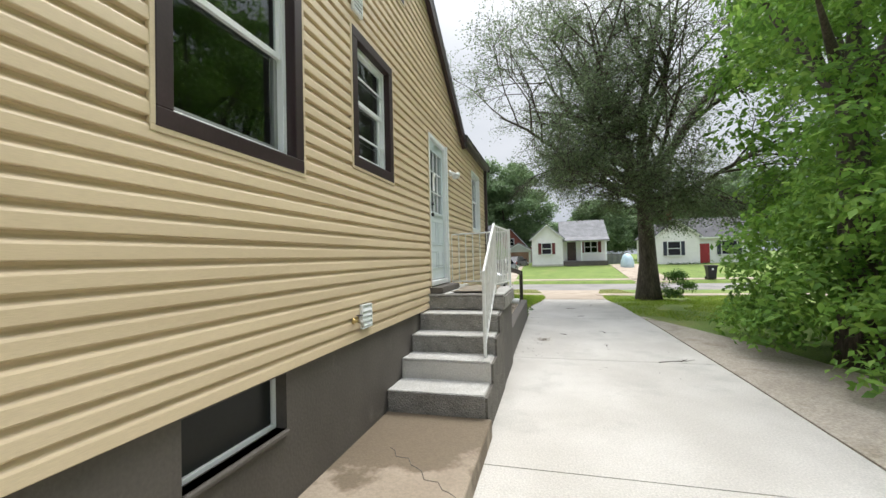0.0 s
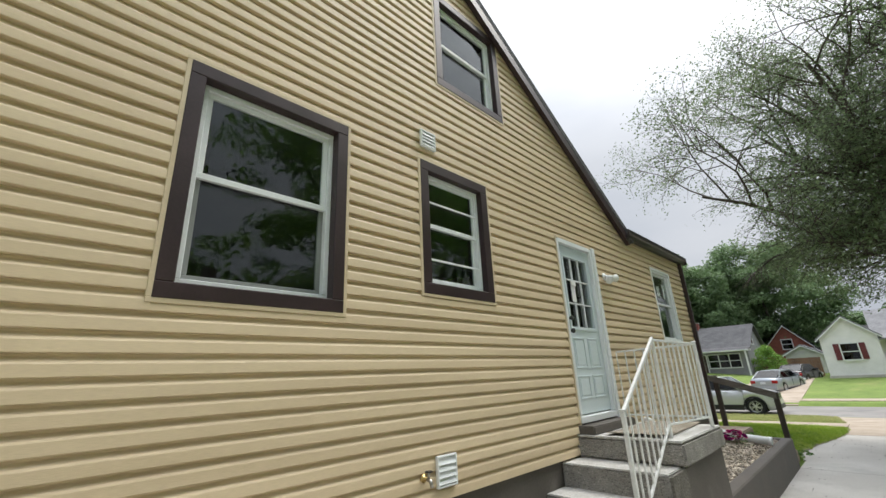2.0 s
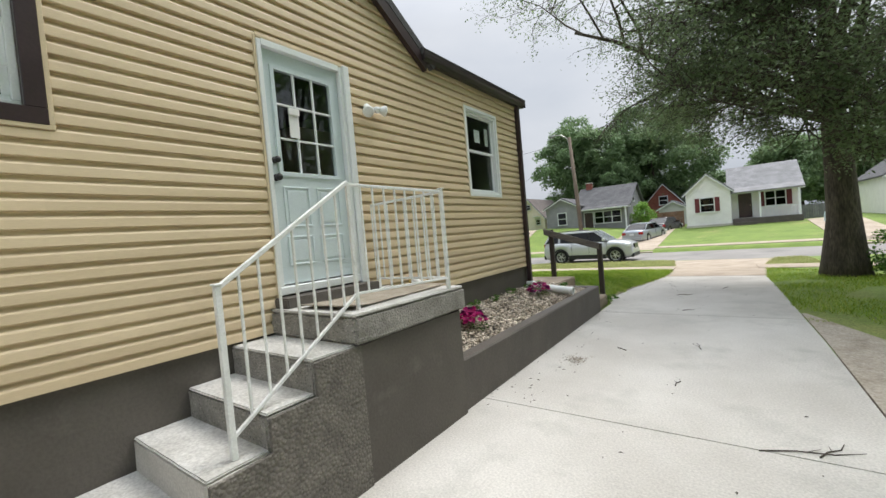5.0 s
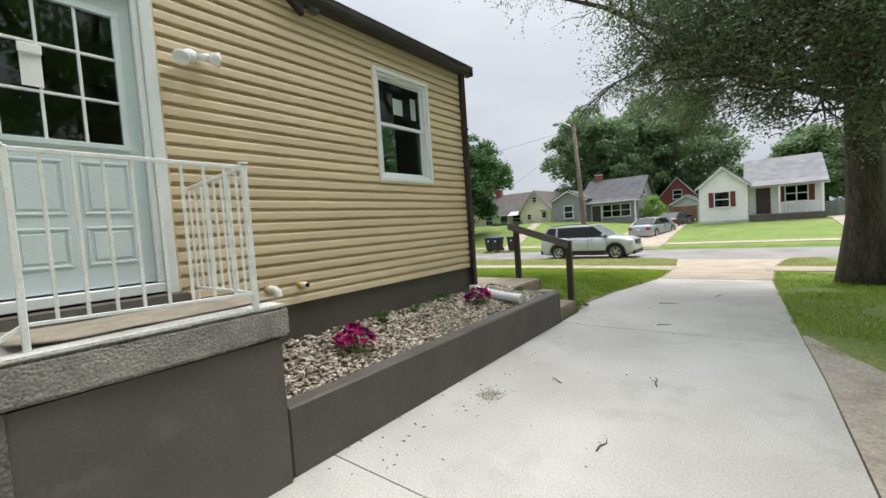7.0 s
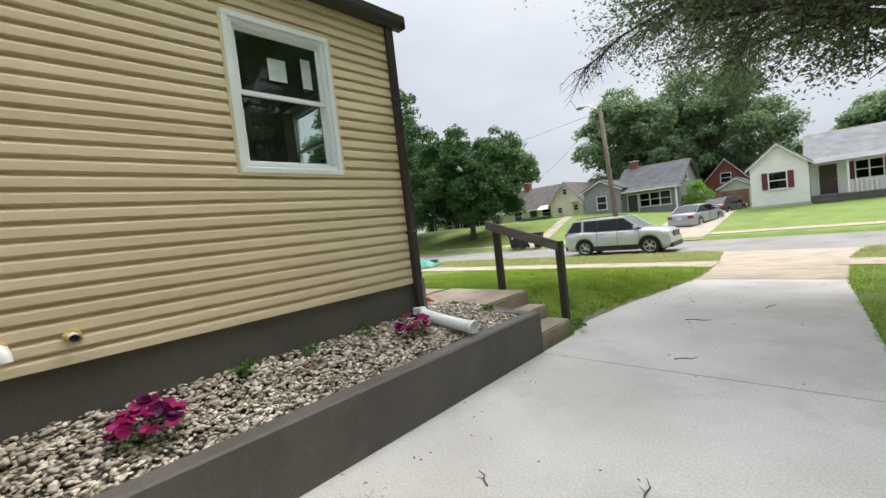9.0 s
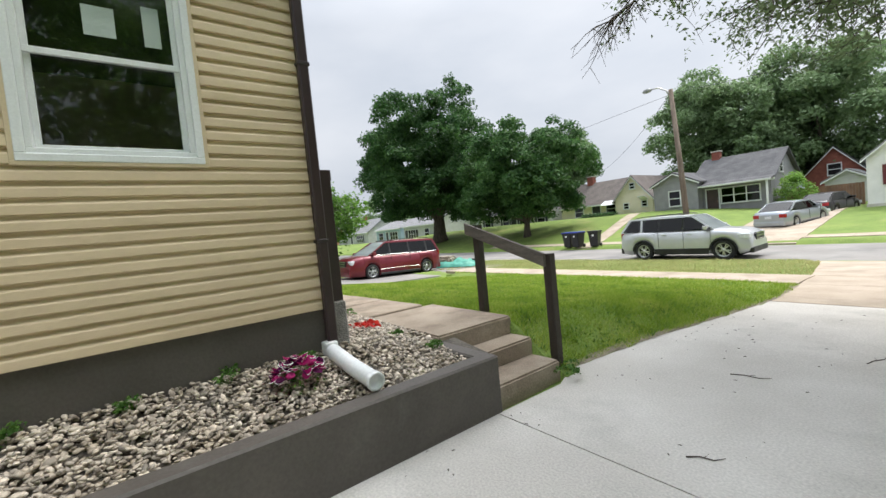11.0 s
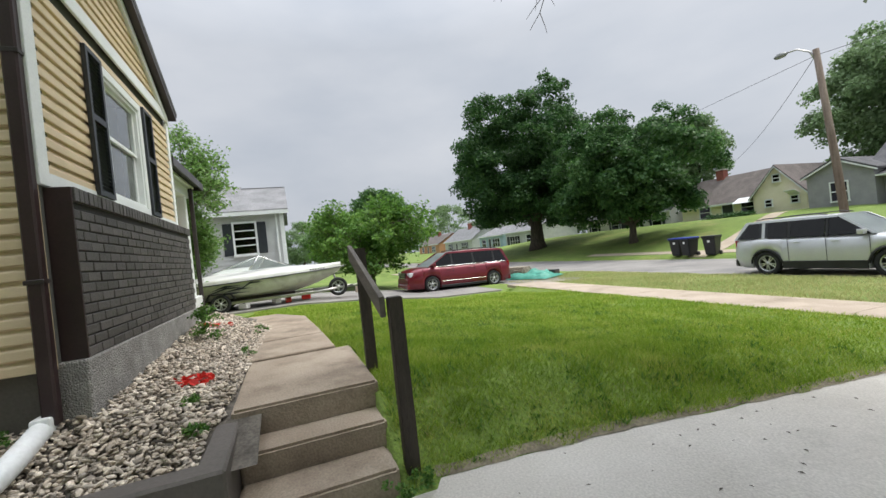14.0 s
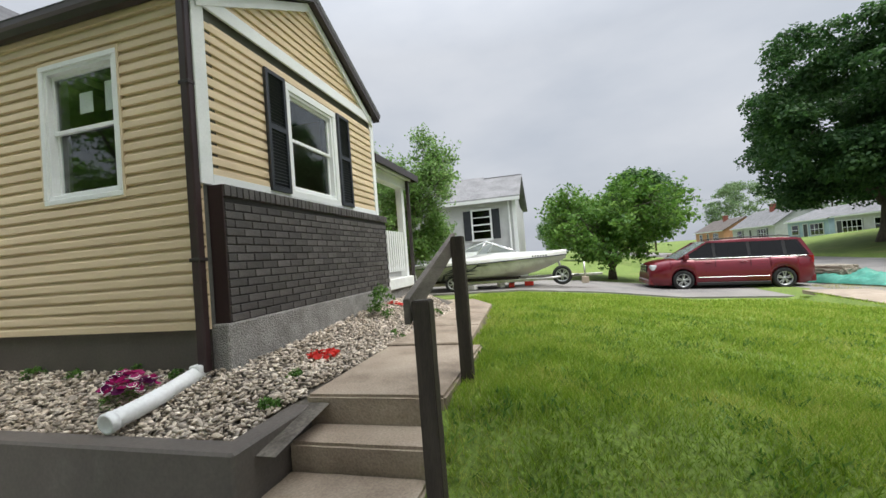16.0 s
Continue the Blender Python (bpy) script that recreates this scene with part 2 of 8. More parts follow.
M = {
    "siding": surf("siding", (0.62, 0.492, 0.318), (0.7, 0.567, 0.376), 1.2, 0.5, 0.12, 90, 0.07, stretch=(1, 0.25, 3), per_object=0.035, stain=(0.575, 0.455, 0.3), stain_scale=0.9, stain_at=(0.55, 0.75)),
    "siding_trim": surf("siding_trim", (0.62, 0.5, 0.33), (0.68, 0.56, 0.38), 2, 0.5, 0.05, 90, 0.06),
    "brown": surf("brown_metal_trim", (0.03, 0.016, 0.017), (0.042, 0.023, 0.024), 3, 0.38, 0.06, 60, 0.15),
    "gutter": surf("gutter_brown", (0.03, 0.022, 0.022), (0.04, 0.03, 0.03), 3, 0.4, 0.05, 60, 0.15),
    "white": surf("white_vinyl", (0.76, 0.79, 0.79), (0.82, 0.84, 0.84), 3, 0.4, 0.05, 80, 0.06),
    "white_paint": surf("white_paint", (0.74, 0.75, 0.73), (0.83, 0.84, 0.82), 9, 0.45, 0.25, 90, 0.1),
    "door": surf("pale_blue_door_paint", (0.6, 0.68, 0.7), (0.65, 0.73, 0.75), 2, 0.4, 0.06, 70, 0.06),
    "sash_dark": surf("sash_grey", (0.2, 0.21, 0.2), (0.26, 0.27, 0.26), 3, 0.5, 0.05, 70, 0.1),
    "glass": glass("window_glass", (0.82, 0.9, 0.87)),
    # opaque near-black: darkness behind the basement window put into the pane's colour
    "dim_glass": surf("dark_opaque_pane", (0.012, 0.014, 0.013), (0.02, 0.022, 0.02), 2, 0.3, 0.0, 40, 0.1, spec=0.25),
    "car_glass": glass("car_glass", (0.03, 0.035, 0.038)),
    # opaque; the sky's reflection is put into the pale grey base colour
    "windscreen": surf("windscreen_sky_sheen", (0.2, 0.225, 0.23), (0.25, 0.275, 0.28), 1.5, 0.06, 0.0, 40, 0.0),
    # room dimness put into the colour: dark grey on all inside surfaces
    "interior": surf("interior_dimness", (0.1, 0.1, 0.095), (0.13, 0.13, 0.12), 2, 0.9, 0.0, 30, 0.1),
    "foundation": surf("painted_foundation", (0.096, 0.084, 0.072), (0.126, 0.111, 0.096), 1.6, 0.75, 0.3, 45, 0.12, stain=(0.19, 0.17, 0.15), stain_scale=2.5, stain_at=(0.6, 0.85)),
    "planter": surf("planter_paint", (0.09, 0.078, 0.067), (0.12, 0.104, 0.09), 2, 0.62, 0.25, 45, 0.15, stain=(0.15, 0.14, 0.125), stain_scale=2.2, stain_at=(0.58, 0.85)),
    "brick": surf("dark_painted_brick", (0.062, 0.055, 0.054), (0.098, 0.088, 0.086), 8, 0.5, 0.6, 70, 0.2, per_object=0.3),
    "mortar": surf("dark_mortar", (0.02, 0.018, 0.018), (0.03, 0.027, 0.027), 6, 0.8, 0.5, 70, 0.2),
    "concrete": surf("pale_concrete", (0.51, 0.482, 0.437), (0.625, 0.597, 0.552), 0.9, 0.85, 0.5, 60, 0.18, stain=(0.41, 0.4, 0.36), stain_scale=1.5, stain_at=(0.53, 0.82)),
    "concrete_old": surf("old_tan_concrete", (0.38, 0.31, 0.235), (0.47, 0.39, 0.31), 1.1, 0.9, 0.4, 60, 0.15, stain=(0.27, 0.22, 0.165), stain_scale=1.3, stain_at=(0.5, 0.75)),
    "walkway": surf("brown_stained_concrete", (0.3, 0.235, 0.175), (0.42, 0.345, 0.265), 1.6, 0.9, 0.5, 60, 0.22, stain=(0.19, 0.145, 0.105), stain_scale=1.9, stain_at=(0.48, 0.7)),
    "wet_slab": surf("damp_slab", (0.31, 0.25, 0.185), (0.4, 0.33, 0.25), 1.6, 0.75, 0.35, 50, 0.15, stain=(0.17, 0.13, 0.085), stain_scale=0.75, stain_at=(0.47, 0.52)),
    "tread": surf("worn_tread", (0.47, 0.46, 0.43), (0.6, 0.59, 0.56), 5, 0.9, 0.7, 50, 0.25),
    "agg": aggregate("aggregate_concrete", (0.29, 0.275, 0.25), ((0.13, 0.125, 0.11), (0.45, 0.42, 0.375)), 62, 1.0),
    "agg_dark": aggregate("painted_aggregate", (0.15, 0.137, 0.118), ((0.09, 0.082, 0.07), (0.26, 0.235, 0.2)), 45, 1.0),
    "agg_light": aggregate("pebbled_foundation", (0.27, 0.26, 0.245), ((0.14, 0.13, 0.12), (0.48, 0.46, 0.43)), 75, 1.0),
    "asphalt": surf("asphalt", (0.23, 0.215, 0.2), (0.29, 0.275, 0.255), 0.6, 0.9, 0.5, 80, 0.15, stain=(0.17, 0.165, 0.16), stain_scale=0.5, stain_at=(0.5, 0.7)),
    "grass": surf("lawn_base", (0.14, 0.215, 0.035), (0.2, 0.28, 0.055), 0.9, 0.95, 0.6, 45, 0.5, stain=(0.3, 0.29, 0.1), stain_scale=0.35, stain_at=(0.56, 0.75)),
    "dirt": surf("bare_dirt", (0.4, 0.345, 0.28), (0.52, 0.46, 0.39), 1.5, 0.95, 0.6, 40, 0.3, stain=(0.3, 0.25, 0.185), stain_scale=1.5, stain_at=(0.5, 0.7)),
    "wood_dark": surf("dark_stained_wood", (0.035, 0.026, 0.019), (0.06, 0.046, 0.035), 3, 0.65, 0.5, 40, 0.35, stretch=(6, 6, 0.6)),
    "wood_grey": surf("weathered_wood", (0.11, 0.095, 0.08), (0.17, 0.15, 0.125), 3, 0.75, 0.5, 40, 0.35, stretch=(0.6, 6, 6)),
    "stone": surf("river_stone", (0.36, 0.3, 0.23), (0.57, 0.5, 0.415), 5, 0.65, 0.25, 60, 0.2, per_island=0.55),
    "stone_one": surf("river_stone_single", (0.36, 0.3, 0.23), (0.57, 0.5, 0.415), 5, 0.65, 0.25, 60, 0.2, per_object=0.55),
    "dry_soil": surf("dry_edge_soil", (0.17, 0.145, 0.1), (0.3, 0.26, 0.18), 9, 0.95, 0.5, 40, 0.4),
    "soil": surf("bed_soil", (0.09, 0.078, 0.063), (0.16, 0.14, 0.115), 6, 0.95, 0.5, 40, 0.4),
    "bark": surf("bark", (0.075, 0.06, 0.048), (0.135, 0.112, 0.09), 3, 0.95, 1.0, 14, 0.5, stretch=(2.5, 2.5, 0.5)),
    "bark_pale": surf("pale_bark", (0.1, 0.085, 0.07), (0.18, 0.155, 0.13), 3, 0.95, 1.0, 14, 0.5, stretch=(2.5, 2.5, 0.5)),
    "shingle": surf("grey_shingles", (0.075, 0.075, 0.08), (0.12, 0.12, 0.125), 1.5, 0.95, 0.6, 25, 0.4),
    "shingle_light": surf("pale_grey_shingles", (0.2, 0.2, 0.205), (0.28, 0.28, 0.285), 1.5, 0.95, 0.6, 25, 0.4),
    "shingle_brown": surf("brown_shingles", (0.13, 0.11, 0.1), (0.18, 0.155, 0.14), 1.5, 0.95, 0.6, 25, 0.4),
    "shutter": surf("dark_slate_shutter", (0.022, 0.026, 0.034), (0.034, 0.039, 0.048), 3, 0.45, 0.05, 60, 0.1),
    "black": surf("black_plastic", (0.012, 0.012, 0.013), (0.022, 0.022, 0.024), 3, 0.45, 0.1, 60, 0.2),
    "metal": surf("brushed_metal", (0.5, 0.48, 0.44), (0.6, 0.58, 0.55), 6, 0.35, 0.05, 60, 0.2, metallic=1.0),
    "brass": surf("brass", (0.5, 0.36, 0.14), (0.6, 0.45, 0.2), 6, 0.35, 0.05, 60, 0.2, metallic=1.0),
    "mat_tan": surf("door_mat", (0.3, 0.26, 0.2), (0.4, 0.35, 0.28), 6, 0.95, 0.8, 150, 0.35),
    "pvc": surf("white_pvc", (0.78, 0.77, 0.72), (0.84, 0.83, 0.79), 4, 0.35, 0.02, 40, 0.05),
    "foam": surf("yellow_foam", (0.6, 0.42, 0.12), (0.72, 0.52, 0.18), 12, 0.9, 0.7, 40, 0.3),
    "downpipe": surf("white_corrugated_pipe", (0.76, 0.78, 0.77), (0.84, 0.85, 0.85), 3, 0.5, 0.1, 40, 0.08, stain=(0.5, 0.48, 0.42), stain_scale=3, stain_at=(0.62, 0.85)),
    "paper": surf("white_paper", (0.8, 0.8, 0.78), (0.86, 0.86, 0.84), 3, 0.8, 0.0, 40, 0.03),
}

# ---- builders ----
def link_mesh(name, bm, material, parent=None, label="", smooth=False):
    me = bpy.data.meshes.new(name)
    bmesh.ops.recalc_face_normals(bm, faces=bm.faces[:]) if len(bm.faces) < 4000 else None
    if smooth:
        for f in bm.faces:
            f.smooth = True
    bm.to_mesh(me)
    bm.free()
    me.materials.append(material)
    ob = new(name, me)
    if parent is not None:
        ob.parent = parent
    if label:
        tagged(ob, label)
    return ob


def part(name, bm, material, parent, label="", smooth=False):
    """Links a bmesh as one mesh object under a thing or a part."""
    return link_mesh(name, bm, material, parent, label, smooth)


def thing(name, label, category, m=None, group="", kind=""):
    """An Empty at the base of a thing, to hold its parts."""
    ob = new(name)
    ob.empty_display_size = 0.1
    if m is not None:
        ob.matrix_basis = m
    return tagged(ob, label, category, group, kind)


def box(lo, hi, bevel=0.0, bm=None, m=None):
    """A box from corner to corner, its edges rounded by bevel; added to bm if given."""
    b = bmesh.new()
    bmesh.ops.create_cube(b, size=1.0)
    for v in b.verts:
        v.co = Vector([lo[i] + (v.co[i] + 0.5) * (hi[i] - lo[i]) for i in range(3)])
    if bevel:
        bmesh.ops.bevel(b, geom=b.edges[:], offset=bevel, segments=2 if bevel > 0.012 else 1, affect="EDGES", profile=0.6)
    if m is not None:
        b.transform(m)
    return merge(bm, b)


def merge(bm, b):
    if bm is None:
        return b
    me = bpy.data.meshes.new("tmp")
    b.to_mesh(me)
    b.free()
    bm.from_mesh(me)
    bpy.data.meshes.remove(me)
    return bm


def prism(points, axis, a, b_, bm=None, bevel=0.0):
    """A polygon of (u, v) pushed from a to b_ along axis: x uses (y, z), y uses (x, z), z uses (x, y)."""
    b = bmesh.new()
    place = {"x": lambda p, d: (d, p[0], p[1]), "y": lambda p, d: (p[0], d, p[1]), "z": lambda p, d: (p[0], p[1], d)}[axis]
    lo = [b.verts.new(place(p, a)) for p in points]
    hi = [b.verts.new(place(p, b_)) for p in points]
    b.faces.new(lo)
    b.faces.new(hi[::-1])
    for i in range(len(points)):
        j = (i + 1) % len(points)
        b.faces.new((lo[i], hi[i], hi[j], lo[j]))
    bmesh.ops.recalc_face_normals(b, faces=b.faces[:])
    if bevel:
        bmesh.ops.bevel(b, geom=b.edges[:], offset=bevel, segments=1, affect="EDGES")
    return merge(bm, b)


def tube(path, radii, sides=10, bm=None, cap=True):
    """A tube along points, with a radius at each."""
    b = bm or bmesh.new()
    pts = [Vector(p) for p in path]
    rings = []
    up = Vector((0.137, 0.21, 0.97)).normalized()
    for i, p in enumerate(pts):
        d = (pts[min(i + 1, len(pts) - 1)] - pts[max(i - 1, 0)]).normalized()
        s = d.cross(up)
        if s.length < 0.05:
            s = d.cross(Vector((1, 0.1, 0)))
        s.normalize()
        t = d.cross(s)
        r = radii[i] if hasattr(radii, "__len__") else radii
        rings.append([b.verts.new(p + r * (math.cos(k * math.tau / sides) * s + math.sin(k * math.tau / sides) * t)) for k in range(sides)])
    for r0, r1 in zip(rings, rings[1:]):
        for k in range(sides):
            b.faces.new((r0[k], r0[(k + 1) % sides], r1[(k + 1) % sides], r1[k])).smooth = True
    if cap and sides > 2:
        b.faces.new(rings[0][::-1])
        b.faces.new(rings[-1])
    return b


def lathe(profile, sides=24, bm=None, m=None, closed=False):
    """A profile of (radius, height) turned round z."""
    b = bmesh.new()
    rings = [[b.verts.new((r * math.cos(k * math.tau / sides), r * math.sin(k * math.tau / sides), z)) for k in range(sides)] for r, z in profile]
    pairs = list(zip(rings, rings[1:])) + ([(rings[-1], rings[0])] if closed else [])
    for r0, r1 in pairs:
        for k in range(sides):
            b.faces.new((r0[k], r0[(k + 1) % sides], r1[(k + 1) % sides], r1[k])).smooth = True
    if not closed:
        b.faces.new(rings[0][::-1])
        b.faces.new(rings[-1])
    if m is not None:
        b.transform(m)
    return merge(bm, b)


def spans(a, b, holes):
    """What is left of a..b once the holes are taken out."""
    out, at = [], a
    for h0, h1 in sorted(holes):
        if h0 > at:
            out.append((at, min(h0, b)))
        at = max(at, h1)
    if at < b:
        out.append((at, b))
    return [(p, q) for p, q in out if q - p > 0.004]


def wall_mesh(u_edges, bottom, top, holes, axis, a, b_):
    """A wall of columns between u_edges, from bottom up to the line top(u), with rectangular holes (u0, u1, z0, z1)."""
    bm = bmesh.new()
    us = sorted({*u_edges, *(h[0] for h in holes), *(h[1] for h in holes)})
    for u0, u1 in zip(us, us[1:]):
        mid = (u0 + u1) / 2
        cuts = [(h[2], h[3]) for h in holes if h[0] <= mid <= h[1]]
        peak = max(top(u0 + 1e-4), top(u1 - 1e-4))
        for z0, z1 in spans(bottom, peak, cuts):
            if z1 >= peak - 1e-6:
                pts = [(u0, z0), (u1, z0), (u1, max(z0 + 0.01, top(u1 - 1e-4))), (u0, max(z0 + 0.01, top(u0 + 1e-4)))]
            else:
                pts = [(u0, z0), (u1, z0), (u1, z1), (u0, z1)]
            prism(pts, axis, a, b_, bm)
    bmesh.ops.remove_doubles(bm, verts=bm.verts[:], dist=0.0005)
    return bm


# ---- the ground: one sheet; paving lies on it ----
def smooth_step(a, b, v):
    t = min(1.0, max(0.0, (v - a) / (b - a)))
    return t * t * (3 - 2 * t)


def lerp_line(v, pts):
    if v <= pts[0][0]:
        return pts[0][1]
    for (a, p), (b, q) in zip(pts, pts[1:]):
        if v <= b:
            return p + (q - p) * (v - a) / (b - a)
    return pts[-1][1]


STREET = [(-60, 0.3), (-6, 0.3), (12, 0.3), (15.5, 0.14), (18.5, 0.06), (24.0, -0.17), (24.15, -0.25), (30.2, -0.25), (30.5, -0.1), (33, 0.04), (36, 0.28), (40, 0.6), (42.5, 0.8), (44, 0.84), (60, 1.0), (400, 1.0)]
LAWN = [(-60, 0.7), (8, 0.76), (10.4, 0.8), (11.5, 0.72), (13.5, 0.48), (16, 0.22), (17.6, 0.12)]


def drive_z(y):
    return lerp_line(y, STREET)


def drive_left(y):
    return lerp_line(y, [(-60, 0.96), (9.3, 0.96), (10.2, 0.98), (10.45, 0.8), (11, 0.87), (12.3, 1.02), (14, 1.2), (15.8, 1.34), (17, 1.32), (19, 1.2), (23.2, 0.7), (24.1, 0.1)])


def drive_right(y):
    return lerp_line(y, [(-60, 4.3), (1.5, 4.06), (4, 4.05), (8, 3.97), (10, 3.89), (12, 3.82), (15, 3.76), (17, 3.84), (20, 3.95), (23.2, 4.4), (24.1, 5.2)])


def side_drive_z(y):
    return lerp_line(y, [(-4, 0.52), (10, 0.5), (12.5, 0.3), (14.9, 0.0), (18, -0.12), (24, -0.22)])


def ground_z(x, y):
    base = drive_z(y)
    if y < 17.6 and x < 1.4:
        yard = lerp_line(y, LAWN)
        if x < -5:
            yard += (min(yard, side_drive_z(y) - 0.03) - yard) * smooth_step(-5, -10.8, x)
        k = smooth_step(drive_left(y) + 0.02, drive_left(y) - 0.9, x) if y > 10.2 else smooth_step(1.0, 0.9, x)
        base = base + (yard - base) * k
    if y > 30.5 and x < 0:
        base += 0.95 * smooth_step(0, -14, x) * smooth_step(31, 44, y) * smooth_step(-62, -38, x)
    if 17.6 <= y < 24 and -17 < x < -10:
        base -= 0.16 * smooth_step(24, 20, y)
    return base


def strip(name, xs_of, ys, z_of, material, label, category, nx=4, thick=0.1, lift=0.0, parent=None):
    """A slab that follows the ground along y, between two lines."""
    bm = bmesh.new()
    top, low = [], []
    for y in ys:
        x0, x1 = xs_of(y)
        row = [x0 + (x1 - x0) * i / nx for i in range(nx + 1)]
        top.append([bm.verts.new((x, y, z_of(x, y) + lift)) for x in row])
        low.append([bm.verts.new((x, y, z_of(x, y) + lift - thick)) for x in row])
    for a, b, s in [(top[i], top[i + 1], 1) for i in range(len(ys) - 1)] + [(low[i], low[i + 1], -1) for i in range(len(ys) - 1)]:
        for k in range(nx):
            f = (a[k], a[k + 1], b[k + 1], b[k])
            bm.faces.new(f if s > 0 else f[::-1])
    for k in range(nx):
        bm.faces.new((low[0][k], low[0][k + 1], top[0][k + 1], top[0][k]))
        bm.faces.new((top[-1][k], top[-1][k + 1], low[-1][k + 1], low[-1][k]))
    for i in range(len(ys) - 1):
        bm.faces.new((top[i][0], top[i + 1][0], low[i + 1][0], low[i][0]))
        bm.faces.new((low[i][nx], low[i + 1][nx], top[i + 1][nx], top[i][nx]))
    ob = link_mesh(name, bm, material, parent)
    if parent is None:
        tagged(ob, label, category, kind="structure")
    return ob


def frange(a, b, n):
    return [a + (b - a) * i / n for i in range(n + 1)]


def paved(x, y):
    """How far the sheet drops here, under paving or the house."""
    if -9.3 < x < 1.0 and y < 8.3:
        return 0.6
    if -5.8 < x < 0.95 and 8.2 < y < 10.2:
        return 0.55 if x > -3.4 or y < 9.7 else 0.1
    if drive_left(y) - 0.02 < x < drive_right(y) + 0.02 and y < 24.1:
        return 0.03
    if 24.1 < y < 30.4:
        return 0.03
    return 0.0


bm = bmesh.new()
gx = sorted({*[-400, -250, -160, -110, -80, -60, -45, 45, 60, 80, 110, 160, 250, 400], *frange(-36, 36, 36), *frange(-16, 9, 100)})
gy = sorted({*[-150, -90, -50, -30, -20, 60, 70, 85, 110, 150, 220, 320, 450], *frange(-14, 56, 70), *frange(-4, 24, 112), 24.0, 24.08, 24.15, 30.2, 30.35, 30.5, 10.19, 10.23})
grid = [[bm.verts.new((x, y, ground_z(x, y) - paved(x, y) + 0.012 * noise.noise((x * 1.3, y * 1.3, 0)))) for x in gx] for y in gy]
for r0, r1 in zip(grid, grid[1:]):
    for k in range(len(gx) - 1):
        bm.faces.new((r0[k], r0[k + 1], r1[k + 1], r1[k])).smooth = True
tagged(link_mesh("ground", bm, M["grass"]), "green mown lawn with pale dry patches and clover", "lawn", kind="structure")

# concrete drive, slab by slab, with open joints
drive = thing("driveway", "pale grey concrete driveway, slabs with dark joints", "driveway", kind="structure")
joints = [-9.0, -3.5, 1.15, 4.78, 9.2, 15.5]
for j0, j1 in zip(joints, joints[1:]):
    strip("slab", lambda y: (drive_left(y), drive_right(y)), frange(j0 + 0.006, j1 - 0.006, max(4, int((j1 - j0) * 2.5))), lambda x, y: drive_z(y), M["concrete"], "", "", 6, 0.12, 0.0, drive)
apron = thing("driveway_apron", "old tan concrete apron meeting the street", "driveway apron", kind="structure")
for j0, j1 in ((15.5, 17.75), (17.75, 19.35), (19.35, 24.1)):
    strip("slab", lambda y: (drive_left(y), drive_right(y)), frange(j0 + 0.008, j1 - 0.008, 6), lambda x, y: drive_z(y), M["concrete_old"], "", "", 4, 0.12, 0.004, apron)
strip("road", lambda y: (-220, 220), [24.1, 26, 28, 30.4], lambda x, y: -0.25, M["asphalt"], "worn grey asphalt street", "road", 60, 0.1)
side = thing("sidewalk", "tan concrete public sidewalk in slabs", "sidewalk", kind="structure")
for i in range(26):
    x1 = 1.24 - i * 1.5
    if x1 < -30:
        break
    if -17.2 < x1 < -10.2:
        continue
    strip("slab", lambda y, a=x1: (a - 1.49, a), [17.75, 18.5, 19.3], lambda x, y: drive_z(y), M["concrete_old"], "", "", 2, 0.1, 0.02, side)
for i in range(20):
    strip("slab", lambda y, a=3.66 + i * 1.5: (a, a + 1.49), [17.75, 18.5, 19.3], lambda x, y: drive_z(y), M["concrete_old"], "", "", 2, 0.1, 0.02, side)
side2 = thing("sidewalk_opposite", "thin pale sidewalk across the street", "sidewalk", kind="structure")
for i in range(30):
    strip("slab", lambda y, a=-22 + i * 1.6: (a, a + 1.58), [31.4, 32.3], lambda x, y: ground_z(x, y), M["concrete_old"], "", "", 2, 0.08, 0.03, side2)
dirt = strip("dirt_verge", lambda y: (drive_right(y) + 0.01, drive_right(y) + lerp_line(y, [(-6, 3.0), (3, 1.9), (6, 1.3), (8.5, 0.45), (9.6, 0.06)])), frange(-6, 9.6, 40), lambda x, y: drive_z(y), M["dirt"], "bare tan dirt beside the driveway", "dirt", 6, 0.05, 0.012)

# ---- the house: a gabled block with a front wing ----
SID0, EAVE, FRONT, WING_W, SEAM_Y = 1.325, 4.31, 8.2, 3.62, 5.4
PEAK_Y, SLOPE = 0.3, 0.665
BACK_Y = PEAK_Y - (SEAM_Y - PEAK_Y)


def side_top(y):
    if y >= SEAM_Y:
        return EAVE
    return EAVE + SLOPE * (SEAM_Y - max(y, 2 * PEAK_Y - y))


W1, W2, W3, W4 = (-0.85, 0.225, 2.61, 4.07), (0.963, 1.875, 2.83, 4.07), (1.235, 2.32, 5.045, 6.3), (6.38, 7.37, 2.56, 3.905)
DOOR = (3.2, 4.1, 1.56, 3.8)
FW = (-2.36, -1.2, 2.6, 3.95)
BW = (-0.7, 0.06, 0.95, 1.3)
inset = 0.05
holes_side = [(w[0] + inset, w[1] - inset, w[2] + inset, w[3] - inset) for w in (W1, W2, W3, W4)] + [(DOOR[0] + 0.03, DOOR[1] - 0.02, DOOR[2], DOOR[3] - 0.03)]
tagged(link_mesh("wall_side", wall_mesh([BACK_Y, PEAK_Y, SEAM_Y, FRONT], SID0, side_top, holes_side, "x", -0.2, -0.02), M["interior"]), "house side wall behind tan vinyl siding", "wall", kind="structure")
wall_side = bpy.data.objects["wall_side"]


def front_top(x):
    return EAVE + 0.52 * (WING_W / 2 - abs(x + WING_W / 2))


